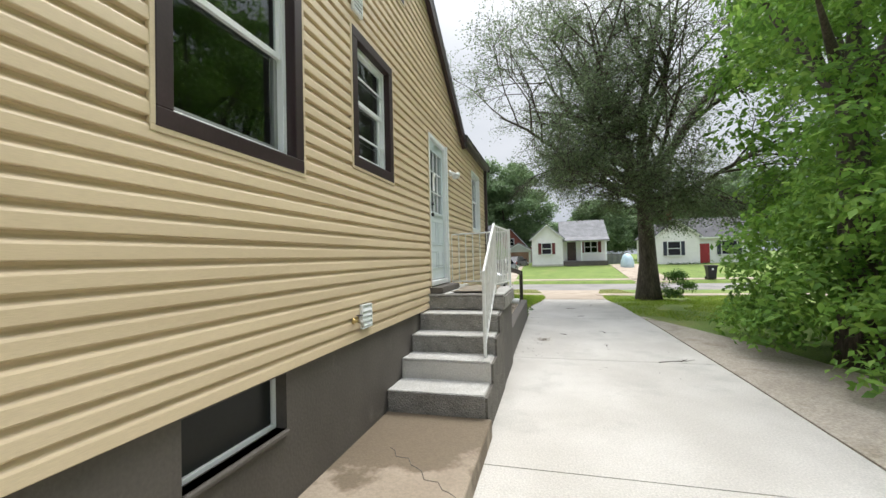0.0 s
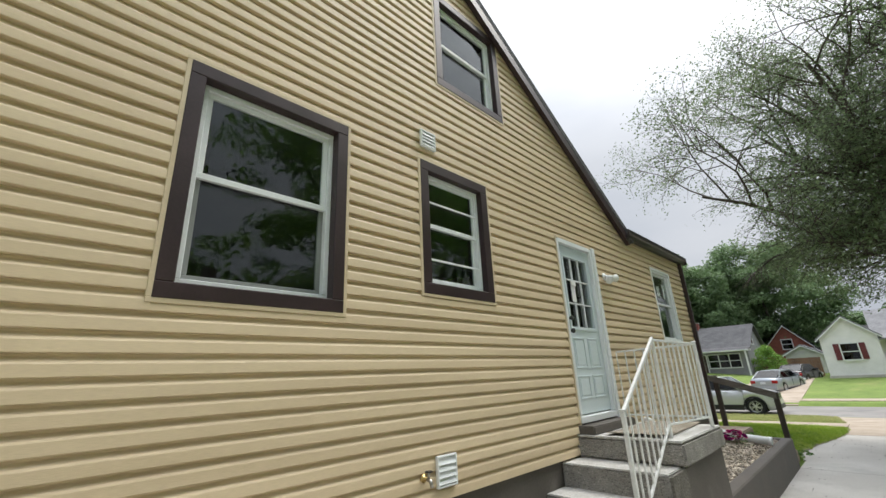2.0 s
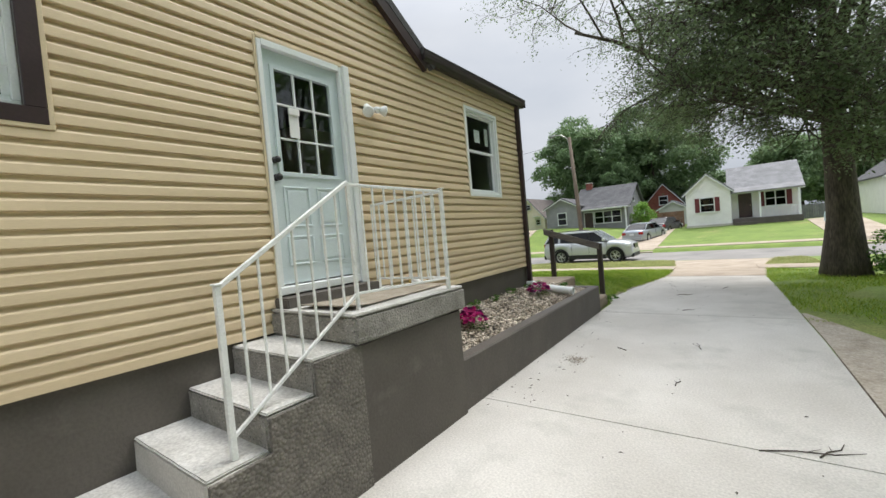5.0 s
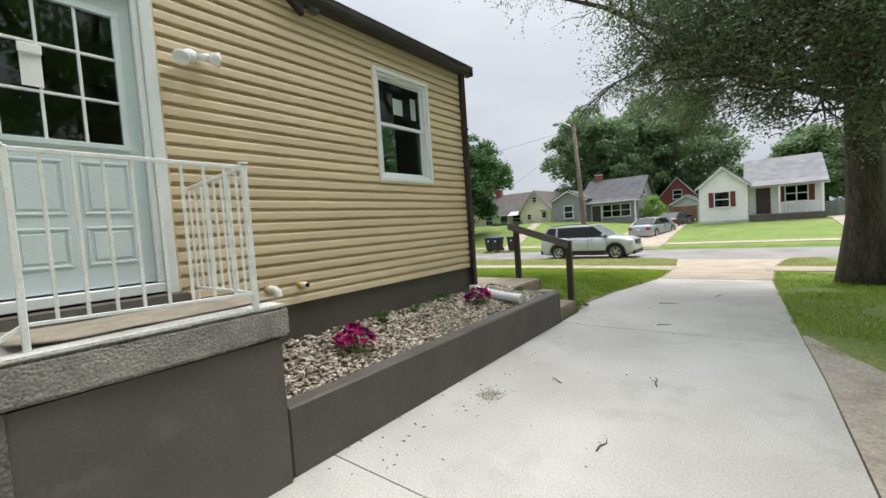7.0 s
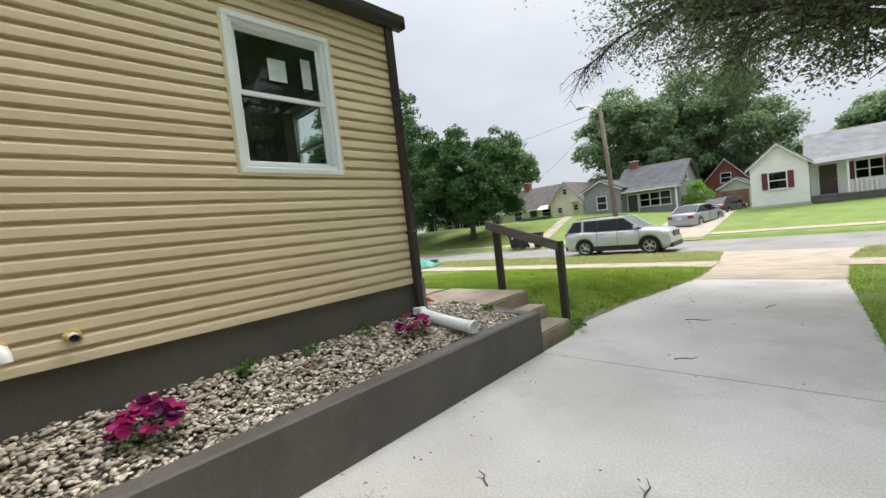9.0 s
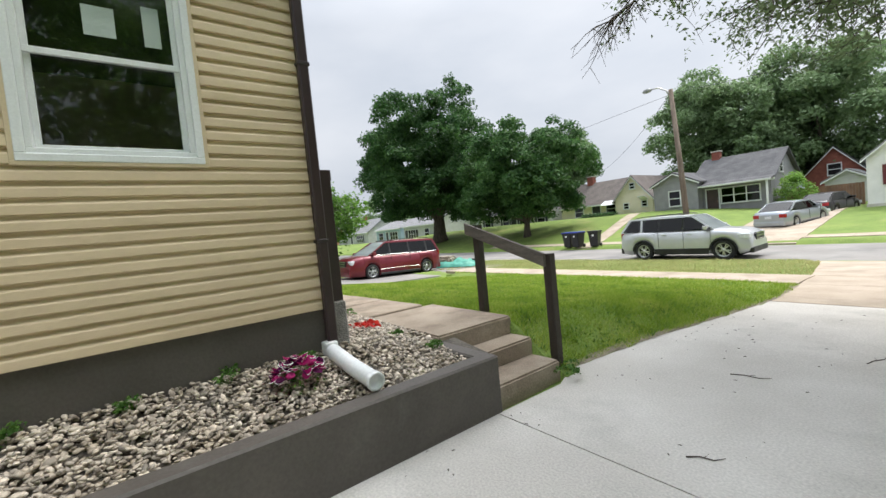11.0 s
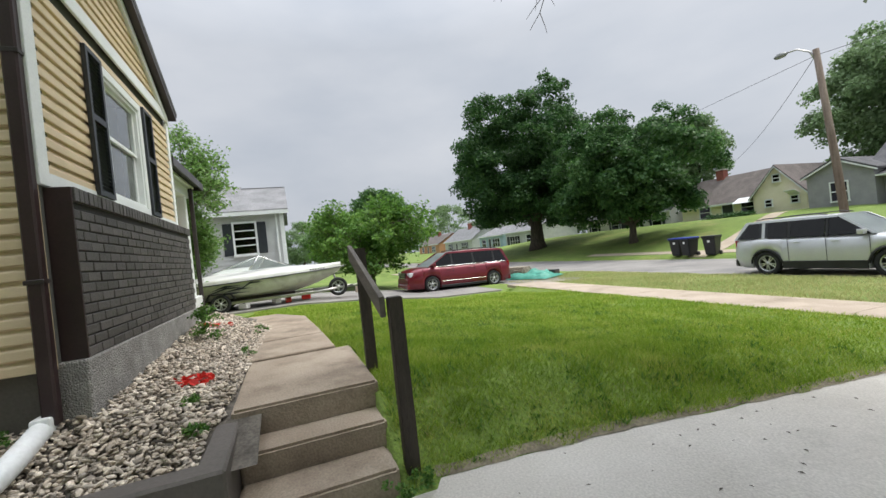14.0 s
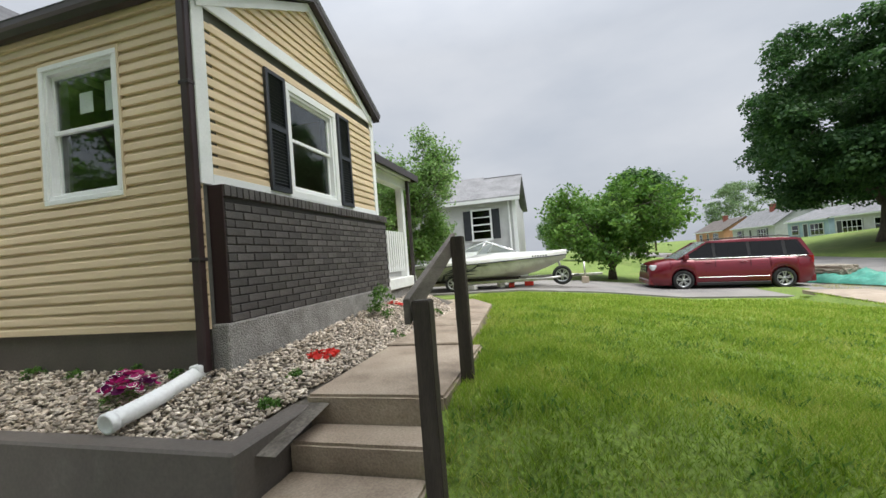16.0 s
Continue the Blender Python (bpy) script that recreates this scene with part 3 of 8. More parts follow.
wall_front = tagged(link_mesh("wall_front", wall_mesh([-WING_W, -WING_W / 2, -0.2], 2.5, front_top, [(FW[0] + inset, FW[1] - inset, FW[2] + inset, FW[3] - inset)], "y", FRONT - 0.2, FRONT - 0.02), M["interior"]), "front wing gable wall behind tan siding", "wall", kind="structure")
bm = box((-WING_W, FRONT - 0.2, 0.3), (-0.2, FRONT - 0.02, 2.495))
tagged(link_mesh("wall_front_lower", bm, M["mortar"]), "lower front wall behind dark brick", "wall", kind="structure")
bm = box((-WING_W, SEAM_Y, 0.3), (-WING_W + 0.18, FRONT - 0.205, EAVE))
tagged(link_mesh("wall_wing_left", bm, M["siding"]), "tan sided wall of the wing beside the porch", "wall", kind="structure")
bm = box((-9.2, SEAM_Y - 0.18, 0.3), (-WING_W - 0.005, SEAM_Y, EAVE))
tagged(link_mesh("wall_porch_back", bm, M["siding"]), "tan sided wall at the back of the porch", "wall", kind="structure")
bm = box((-9.2, BACK_Y, 0.3), (-0.205, BACK_Y + 0.18, EAVE))
tagged(link_mesh("wall_back", bm, M["siding"]), "plain back wall of the house", "wall", kind="structure")
bm = wall_mesh([BACK_Y + 0.185, PEAK_Y, SEAM_Y - 0.185], 0.3, side_top, [], "x", -9.2, -9.02)
tagged(link_mesh("wall_far", bm, M["siding"]), "plain far gable wall of the house", "wall", kind="structure")
# inside floors and ceiling, their dark colour standing for unlit rooms
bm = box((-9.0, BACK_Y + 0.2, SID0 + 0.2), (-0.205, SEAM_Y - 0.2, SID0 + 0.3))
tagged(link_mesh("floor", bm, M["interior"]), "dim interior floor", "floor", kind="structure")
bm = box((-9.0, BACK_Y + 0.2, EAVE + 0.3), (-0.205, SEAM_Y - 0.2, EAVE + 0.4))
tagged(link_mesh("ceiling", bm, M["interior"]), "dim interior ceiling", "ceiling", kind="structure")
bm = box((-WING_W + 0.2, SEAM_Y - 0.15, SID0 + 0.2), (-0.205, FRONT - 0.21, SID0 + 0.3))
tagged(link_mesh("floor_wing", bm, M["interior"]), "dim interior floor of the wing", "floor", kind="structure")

# foundation: painted block wall with a basement window opening
bm = wall_mesh([BACK_Y, FRONT - 0.02], 0.2, lambda y: SID0 - 0.002, [BW], "x", -0.26, -0.022)
found = tagged(link_mesh("foundation_wall", bm, M["foundation"]), "grey-brown painted foundation wall with chipped spots", "foundation wall", kind="structure")
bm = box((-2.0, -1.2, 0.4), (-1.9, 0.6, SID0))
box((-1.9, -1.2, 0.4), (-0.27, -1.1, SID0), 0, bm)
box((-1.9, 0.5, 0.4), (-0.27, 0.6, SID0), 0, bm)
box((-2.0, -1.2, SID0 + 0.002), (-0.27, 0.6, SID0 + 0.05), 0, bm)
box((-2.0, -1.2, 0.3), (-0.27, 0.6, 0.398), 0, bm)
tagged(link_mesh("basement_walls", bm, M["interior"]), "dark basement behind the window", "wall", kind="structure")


# roofs
def roof_plane(p_low, p_high, along, a, b_, thick, material, name, label):
    """A sloped slab between a low and a high line in the (u, z) plane, pushed along an axis."""
    (u0, z0), (u1, z1) = p_low, p_high
    d = Vector((u1 - u0, z1 - z0)).normalized()
    nrm = Vector((-d.y, d.x)) * thick
    if nrm.y < 0:
        nrm = -nrm
    pts = [(u0, z0), (u1, z1), (u1 + nrm.x, z1 + nrm.y), (u0 + nrm.x, z0 + nrm.y)]
    return tagged(link_mesh(name, prism(pts, along, a, b_), material), label, "roof", kind="structure")


pk = side_top(PEAK_Y)
roof_plane((SEAM_Y + 0.22, EAVE - 0.14), (PEAK_Y, pk), "x", -9.35, 0.1, 0.09, M["shingle"], "roof_main_front", "grey shingled main roof slope")
roof_plane((BACK_Y - 0.22, EAVE - 0.14), (PEAK_Y, pk), "x", -9.35, 0.1, 0.09, M["shingle"], "roof_main_back", "grey shingled main roof slope")
wp = front_top(-WING_W / 2)
roof_plane((0.12, EAVE - 0.03), (-WING_W / 2, wp + 0.02), "y", SEAM_Y - 0.03, FRONT + 0.14, 0.08, M["shingle"], "roof_wing_right", "grey shingled wing roof slope")
roof_plane((-WING_W - 0.12, EAVE - 0.03), (-WING_W / 2, wp + 0.02), "y", 3.0, FRONT + 0.14, 0.08, M["shingle"], "roof_wing_left", "grey shingled wing roof slope")
roof_plane((-0.3, EAVE + 0.19), (-WING_W / 2, wp + 0.02), "y", 3.4, SEAM_Y - 0.035, 0.08, M["shingle"], "roof_wing_valley", "grey shingled wing roof behind the valley")
# fascia boards on the rakes
bm = bmesh.new()
y_top = PEAK_Y
for (ya, za, yb, zb) in ((SEAM_Y + 0.06, EAVE - 0.05, PEAK_Y, pk),):
    prism([(ya, za - 0.15), (yb, zb - 0.15), (yb, zb + 0.0), (ya, za + 0.0)], "x", 0.03, 0.098, bm)
tagged(link_mesh("rake_fascia", bm, M["brown"]), "dark brown metal rake trim along the gable", "trim", kind="structure")
bm = prism([(0.1, EAVE - 0.09), (-WING_W / 2, wp - 0.05), (-WING_W / 2, wp + 0.03), (0.1, EAVE - 0.01)], "y", FRONT + 0.02, FRONT + 0.135)
prism([(-WING_W - 0.1, EAVE - 0.09), (-WING_W / 2, wp - 0.05), (-WING_W / 2, wp + 0.03), (-WING_W - 0.1, EAVE - 0.01)], "y", FRONT + 0.02, FRONT + 0.135, bm)
tagged(link_mesh("front_rake_fascia", bm, M["gutter"]), "dark trim along the front gable", "trim", kind="structure")
bm = prism([(-0.02, EAVE - 0.2), (-WING_W / 2, wp - 0.16), (-WING_W / 2, wp - 0.055), (-0.02, EAVE - 0.095)], "y", FRONT + 0.012, FRONT + 0.05)
prism([(-WING_W + 0.02, EAVE - 0.2), (-WING_W / 2, wp - 0.16), (-WING_W / 2, wp - 0.055), (-WING_W + 0.02, EAVE - 0.095)], "y", FRONT + 0.012, FRONT + 0.05, bm)
tagged(link_mesh("front_frieze", bm, M["white"]), "white frieze board under the front gable edge", "trim", kind="structure")
bm = box((-WING_W + 0.02, FRONT + 0.014, EAVE - 0.16), (0.0, FRONT + 0.04, EAVE - 0.02), 0.004)
tagged(link_mesh("front_band", bm, M["white"]), "white band board across the gable", "trim", kind="structure")
bm = box((-0.11, FRONT - 0.01, 2.56), (0.022, FRONT + 0.03, EAVE - 0.162), 0.004)
box((-WING_W - 0.02, FRONT - 0.01, 2.56), (-WING_W + 0.09, FRONT + 0.03, EAVE - 0.162), 0.004, bm)
tagged(link_mesh("corner_trim", bm, M["white"]), "white vinyl corner posts", "trim", kind="structure")
bm = box((-WING_W + 0.092, FRONT + 0.0, 2.555), (-0.112, FRONT + 0.026, 2.66), 0.003)
tagged(link_mesh("brick_cap_trim", bm, M["white"]), "white trim strip above the brick", "trim", kind="structure")

# gutter: an open trough along the wing's eave
gut = thing("gutter", "dark brown metal rain gutter along the eave", "gutter")
prof = [(0.03, 0.12), (0.03, 0.0), (0.1, 0.0), (0.125, 0.05), (0.15, 0.07), (0.15, 0.12), (0.142, 0.12), (0.142, 0.075), (0.117, 0.055), (0.096, 0.008), (0.038, 0.008), (0.038, 0.12)]
part("trough", prism([(x, z + EAVE - 0.09) for x, z in prof], "y", SEAM_Y - 0.02, FRONT + 0.14), M["gutter"], gut)
part("end_cap", box((0.03, FRONT + 0.141, EAVE - 0.09), (0.15, FRONT + 0.147, EAVE + 0.03), 0.002), M["gutter"], gut)
part("end_cap", box((0.03, SEAM_Y - 0.028, EAVE - 0.09), (0.15, SEAM_Y - 0.021, EAVE + 0.03), 0.002), M["gutter"], gut)


# ---- vinyl siding: each panel a piece ----
EXPO = 0.1015
PROFILE = [(-0.018, 0.0), (0.0195, 0.0), (0.0225, 0.004), (0.0195, 0.055), (0.0155, 0.064), (0.002, 0.077), (-0.006, 0.088), (-0.008, 0.101), (-0.018, 0.101)]


def siding_panel(u0, u1, z, height, to_world, material, parent, lift=0.0, roof=None):
    """One lapped panel from u0 to u1; to_world turns (u, out, z) into a place. roof(u) trims the ends under a rake."""
    bm = bmesh.new()
    k = height / EXPO
    rows = []
    for u, side_in in ((u0, 1), (u1, -1)):
        ring = []
        for out, dz in PROFILE:
            zz = z + dz * k
            uu = u
            if roof is not None:
                lo, hi = roof(zz)
                uu = min(max(u, lo), hi)
            ring.append(bm.verts.new(to_world(uu, out + lift, zz)))
        rows.append(ring)
    nn = len(PROFILE)
    for i in range(nn):
        j = (i + 1) % nn
        bm.faces.new((rows[0][i], rows[0][j], rows[1][j], rows[1][i]))
    bm.faces.new(rows[0][::-1])
    bm.faces.new(rows[1])
    return part("siding_panel", bm, material, parent)


def gap_list(z, height, holes):
    return [(h[0], h[1]) for h in holes if z + height > h[2] + 0.01 and z < h[3] - 0.01]


rng = random.Random(5)


def clad(z0, z1, u_of, holes, to_world, parent, roof):
    z, row = z0, 0
    while z < z1 - 0.01:
        ua, ub = u_of(z)
        for a, b in spans(ua, ub, gap_list(z, EXPO, holes)):
            cuts = [a]
            at = a + rng.uniform(1.2, 3.4)
            while at < b - 0.6:
                cuts.append(at)
                at += 3.4
            cuts.append(b)
            for i, (p, q) in enumerate(zip(cuts, cuts[1:])):
                siding_panel(p, q, z, EXPO, to_world, M["siding"], parent, 0.0 if i % 2 == 0 else 0.0011, roof)
        for h in holes:
            a, b = max(h[0], ua), min(h[1], ub)
            if b - a > 0.05 and b - a < 2 and z + EXPO > h[2] + 0.01 and z < h[3] - 0.01:
                if z < h[2] - 0.012:
                    siding_panel(a, b, z, h[2] - z, to_world, M["siding"], parent)
                if z + EXPO > h[3] + 0.012:
                    siding_panel(a, b, h[3], z + EXPO - h[3], to_world, M["siding"], parent)
        z += EXPO
        row += 1


def side_limits(z):
    if z <= EAVE - 0.06:
        return BACK_Y, FRONT - 0.0
    d = (z - EAVE + 0.02) / SLOPE
    return BACK_Y + d, SEAM_Y - d


clad(SID0, pk - 0.08, lambda z: side_limits(z) if z > EAVE - 0.06 else (BACK_Y, FRONT), [W1, W2, W3, W4, (DOOR[0], DOOR[1], 1.5, DOOR[3]), (SEAM_Y - 0.0, 9.0, EAVE - 0.02, 9.0)],
     lambda u, o, z: (o, u, z), wall_side, side_limits)


def front_limits(z):
    if z <= EAVE - 0.3:
        return -WING_W + 0.085, -0.105
    d = max(0.0, (z - EAVE + 0.12) / 0.52)
    return max(-WING_W + 0.085, -WING_W + 0.02 + d), min(-0.105, -0.02 - d)


clad(2.65, wp - 0.12, front_limits, [FW, (-9, 9, EAVE - 0.16, EAVE - 0.05)], lambda u, o, z: (u, FRONT + o * 0.8, z), wall_front, front_limits)


# ---- windows and the door ----
def frame_pieces(name, w, z0, z1, width, y0, y1, material, parent, bevel=0.004, label="", bottom=None):
    """Four boards round an opening of outer width w from z0 to z1."""
    bw_ = width if bottom is None else bottom
    out = []
    for lo, hi in (((-w / 2, y0, z1 - width), (w / 2, y1, z1)), ((-w / 2, y0, z0), (w / 2, y1, z0 + bw_)),
                   ((-w / 2, y0, z0 + bw_), (-w / 2 + width, y1, z1 - width)), ((w / 2 - width, y0, z0 + bw_), (w / 2, y1, z1 - width))):
        out.append(part(name, box(lo, hi, bevel), material, parent, label))
    return out


def sash_window(name, label, m, w, h, trim, trim_w, kind="structure", storm=False, deep=0.05, channel=True, sash_low=None, stickers=()):
    """A double-hung window. Local x runs along the wall, y out of it, z up; the origin is the middle of its foot."""
    win = thing(name, label, "window", m, kind=kind)
    if channel:
        frame_pieces("channel", w + 0.05, -0.025, h + 0.025, 0.028, 0.0, 0.026, M["siding_trim"], win, 0.003)
    frame_pieces("casing", w, 0, h, trim_w, -deep - 0.02, 0.03, trim, win, 0.005)
    iw, z0, z1 = w - 2 * trim_w, trim_w, h - trim_w
    frame_pieces("window_frame", iw, z0, z1, 0.036, -deep - 0.055, -deep + 0.018 if trim is M["brown"] else 0.012, M["white"], win, 0.003)
    sw = iw - 0.072
    zm = (z0 + z1) / 2 + 0.03
    for nm, a, b, yy, mt in (("upper_sash", zm - 0.02, z1 - 0.036, -deep - 0.028, M["white"]), ("lower_sash", z0 + 0.036, zm + 0.018, -deep - 0.05, sash_low or M["white"])):
        sash = part(nm, frame_bm(sw, a, b, 0.034, yy, yy + 0.024), mt, win)
        pane = part("pane", box((-sw / 2 + 0.03, yy + 0.009, a + 0.03), (sw / 2 - 0.03, yy + 0.014, b - 0.03)), M["glass"], sash)
        pane.visible_shadow = False
    part("meeting_rail", box((-sw / 2, -deep - 0.027, zm - 0.022), (sw / 2, -deep + 0.0, zm + 0.018), 0.003), M["white"], win)
    if storm:
        for q in (0.22, 0.74):
            zz = z0 + (z1 - z0) * q
            part("storm_bar", box((-sw / 2, -deep + 0.001, zz - 0.009), (sw / 2, -deep + 0.014, zz + 0.009), 0.002), M["white"], win)
        zz = z0 + (z1 - z0) * 0.47
    for (sx, sz, pw, ph) in stickers:
        part("sticker", box((sx - pw / 2, -deep - 0.04, sz), (sx + pw / 2, -deep - 0.0385, sz + ph)), M["paper"], win, "white paper sticker on the glass")
    return win


def frame_bm(w, z0, z1, width, y0, y1):
    bm = bmesh.new()
    for lo, hi in (((-w / 2, y0, z1 - width), (w / 2, y1, z1)), ((-w / 2, y0, z0), (w / 2, y1, z0 + width)),
                   ((-w / 2, y0, z0 + width), (-w / 2 + width, y1, z1 - width)), ((w / 2 - width, y0, z0 + width), (w / 2, y1, z1 - width))):
        box(lo, hi, 0.002, bm)
    return bm


def on_side(w):
    return pose(0, (w[0] + w[1]) / 2, w[2], 0, 0, -90), w[1] - w[0], w[3] - w[2]


mm, ww, hh = on_side(W1)
sash_window("window_1", "large double-hung window, white sashes in dark brown casing", mm, ww, hh, M["brown"], 0.088, sash_low=M["sash_dark"], deep=0.06)
mm, ww, hh = on_side(W2)
sash_window("window_2", "double-hung window with storm bars in dark brown casing", mm, ww, hh, M["brown"], 0.095, storm=True, deep=0.05)
mm, ww, hh = on_side(W3)
sash_window("window_3", "upper gable window, white sashes in dark brown casing", mm, ww, hh, M["brown"], 0.09, deep=0.05)
mm, ww, hh = on_side(W4)
sash_window("window_4", "white vinyl double-hung window with stickers on the glass", mm, ww, hh, M["white"], 0.05, deep=0.03, stickers=((0.02, 0.86, 0.17, 0.2), (-0.27, 0.84, 0.1, 0.28)))
sash_window("window_5", "white vinyl front window between dark shutters", pose((FW[0] + FW[1]) / 2, FRONT, FW[2], 0, 0, 0), FW[1] - FW[0], FW[3] - FW[2], M["white"], 0.09, deep=0.02, channel=False, sash_low=M["white"])

bwin = thing("window_6", "dark basement window in a white frame, below the siding", "window", pose(0, (BW[0] + BW[1]) / 2, BW[2], 0, 0, -90), kind="structure")
frame_pieces("window_frame", BW[1] - BW[0], 0.0, BW[3] - BW[2], 0.03, -0.15, -0.1, M["white"], bwin, 0.003)
p = part("pane", box((-0.35, -0.125, 0.03), (0.35, -0.12, 0.32)), M["dim_glass"], bwin)
p.visible_shadow = False
part("sill", box((-0.38, -0.1, -0.03), (0.38, 0.004, 0.0), 0.006), M["foundation"], bwin)

# side door: nine panes over two panels
dw, d_mid = 0.82, 3.645
door = thing("door_1", "pale blue nine-pane side door, closed, in white frame", "door", pose(0, d_mid, 1.6, 0, 0, -90), kind="structure")
dh = 2.03
zb = 0.1
part("threshold", box((-0.45, -0.14, 0.02), (0.45, 0.04, zb - 0.01), 0.006), M["white"], door)
part("jamb", box((-0.45, -0.16, zb - 0.008), (-0.41, 0.035, zb + dh + 0.05), 0.004), M["white"], door)
part("jamb", box((0.41, -0.16, zb - 0.008), (0.45, 0.035, zb + dh + 0.05), 0.004), M["white"], door)
part("head_jamb", box((-0.408, -0.16, zb + dh + 0.004), (0.408, 0.035, zb + dh + 0.06), 0.004), M["white"], door)
part("brickmould", box((-0.53, 0.0, 0.0), (-0.452, 0.055, zb + dh + 0.075), 0.008), M["white"], door)
part("channel", box((0.452, 0.0, 0.0), (0.475, 0.03, zb + dh + 0.075), 0.004), M["siding_trim"], door)
part("channel", box((-0.55, 0.0, -0.03), (-0.532, 0.03, zb + dh + 0.09), 0.004), M["siding_trim"], door)
part("channel", box((-0.53, 0.0, zb + dh + 0.062), (0.45, 0.03, zb + dh + 0.086), 0.004), M["siding_trim"], door)
LIGHT = (-0.3, 0.3, zb + 0.98, zb + 1.88)
slab = part("door_leaf", wall_mesh([-dw / 2 + 0.004, dw / 2 - 0.004], zb + 0.004, lambda u: zb + dh, [LIGHT], "y", -0.1, -0.056), M["door"], door)
lf = LIGHT
part("lite_frame", frame_bm(lf[1] - lf[0] + 0.06, lf[2] - 0.03, lf[3] + 0.03, 0.036, -0.06, -0.042), M["door"], slab)
for i in (1, 2):
    x = lf[0] + (lf[1] - lf[0]) * i / 3
    part("muntin", box((x - 0.008, -0.075, lf[2]), (x + 0.008, -0.052, lf[3]), 0.002), M["white"], slab)
    z = lf[2] + (lf[3] - lf[2]) * i / 3
    part("muntin", box((lf[0], -0.076, z - 0.008), (lf[1], -0.053, z + 0.008), 0.002), M["white"], slab)
for i in range(3):
    for j in range(3):
        x0, z0 = lf[0] + (lf[1] - lf[0]) * i / 3, lf[2] + (lf[3] - lf[2]) * j / 3
        p = part("pane", box((x0 + 0.009, -0.083, z0 + 0.009), (x0 + 0.191, -0.078, z0 + 0.291)), M["glass"], slab)
        p.visible_shadow = False
for x0, x1 in ((-0.31, -0.04), (0.04, 0.31)):
    for z0, z1 in ((zb + 0.16, zb + 0.42), (zb + 0.5, zb + 0.86)):
        part("panel", box((x0 + 0.035, -0.06, z0 + 0.035), (x1 - 0.035, -0.05, z1 - 0.035), 0.006), M["door"], slab)
        for lo, hi in (((x0, z1 - 0.018), (x1, z1)), ((x0, z0), (x1, z0 + 0.018)), ((x0, z0 + 0.019), (x0 + 0.018, z1 - 0.019)), ((x1 - 0.018, z0 + 0.019), (x1, z1 - 0.019))):
            part("panel_mould", box((lo[0], -0.058, lo[1]), (hi[0], -0.048, hi[1]), 0.004), M["door"], slab)
for z, r in ((zb + 1.08, 0.028), (zb + 0.93, 0.03)):
    part("door_knob" if z < zb + 1.0 else "deadbolt", lathe([(0.003, 0.0), (r, 0.0), (r, 0.012), (r * 0.45, 0.02), (r * 0.45, 0.035), (r * 0.95, 0.045), (r, 0.06), (r * 0.7, 0.072), (0.003, 0.075)], 16, None, Matrix.Translation((0.362, -0.058, z)) @ Euler((radians(-90), 0, 0)).to_matrix().to_4x4()), M["black"], slab, smooth=True)
part("paper_tag", box((0.085, -0.05, zb + 1.3), (0.185, -0.047, zb + 1.55), 0.001, None, None), M["paper"], slab, "white paper hung on the door glass")
slab.location.y += 0.045
part("paper_tag", box((0.08, -0.05, zb + 1.5), (0.19, -0.03, zb + 1.56), 0.004, None, None), M["paper"], slab, "folded paper top")


# shutters
def shutter(x0, x1):
    s = thing("shutter", "dark slate louvred shutter beside the front window", "shutter", pose((x0 + x1) / 2, FRONT + 0.02, 2.63, 0, 0, 0), "front shutters")
    w, h = x1 - x0, 1.32
    part("frame", merge(frame_bm(w, 0, h, 0.045, 0.0, 0.035), box((-w / 2 + 0.04, 0, h * 0.53 - 0.03), (w / 2 - 0.04, 0.034, h * 0.53 + 0.03), 0.002)), M["shutter"], s)
    part("backing", box((-w / 2 + 0.04, 0.0, 0.04), (w / 2 - 0.04, 0.006, h - 0.04)), M["shutter"], s)
    n = 34
    for i in range(n):
        z = 0.06 + (h - 0.12) * i / (n - 1)
        if abs(z - h * 0.53) < 0.04:
            continue
        part("louvre", box((-w / 2 + 0.046, -0.012, -0.002), (w / 2 - 0.046, 0.012, 0.002), 0.0, None, Matrix.Translation((0, 0.018, z)) @ Euler((radians(-40), 0, 0)).to_matrix().to_4x4()), M["shutter"], s)
    return s


shutter(-1.2, -0.86)
shutter(-2.71, -2.37)

# ---- front brick wainscot: bricks one by one ----
BX0, BX1, BY, BZ0, BZ1 = -WING_W, -0.07, 8.35, 1.36, 2.55
bm = box((BX0 + 0.005, FRONT - 0.015, BZ0 + 0.003), (BX1 - 0.006, BY - 0.012, BZ1 - 0.008))
brick_wall = tagged(link_mesh("brick_wainscot", bm, M["mortar"]), "near-black painted brick wainscot under the front window", "brick wall", kind="structure")
bm = box((-WING_W, FRONT - 0.018, 0.3), (-0.02, BY + 0.01, BZ0), 0.012)
tagged(link_mesh("front_foundation", bm, M["agg_light"]), "grey pebbled concrete foundation under the brick", "foundation wall", kind="structure")
bm = box((BX1 - 0.004, FRONT + 0.0, BZ0 + 0.002), (BX1 + 0.012, BY + 0.004, BZ1), 0.004)
tagged(link_mesh("brick_end_panel", bm, M["brown"]), "smooth dark brown panel closing the brick end", "trim", kind="structure")


def brick_mesh(w, d, h):
    return_bm = box((0, -d, 0), (w, 0, h), 0.004)
    me = bpy.data.meshes.new("brick")
    return_bm.to_mesh(me)
    return_bm.free()
    me.materials.append(M["brick"])
    return me


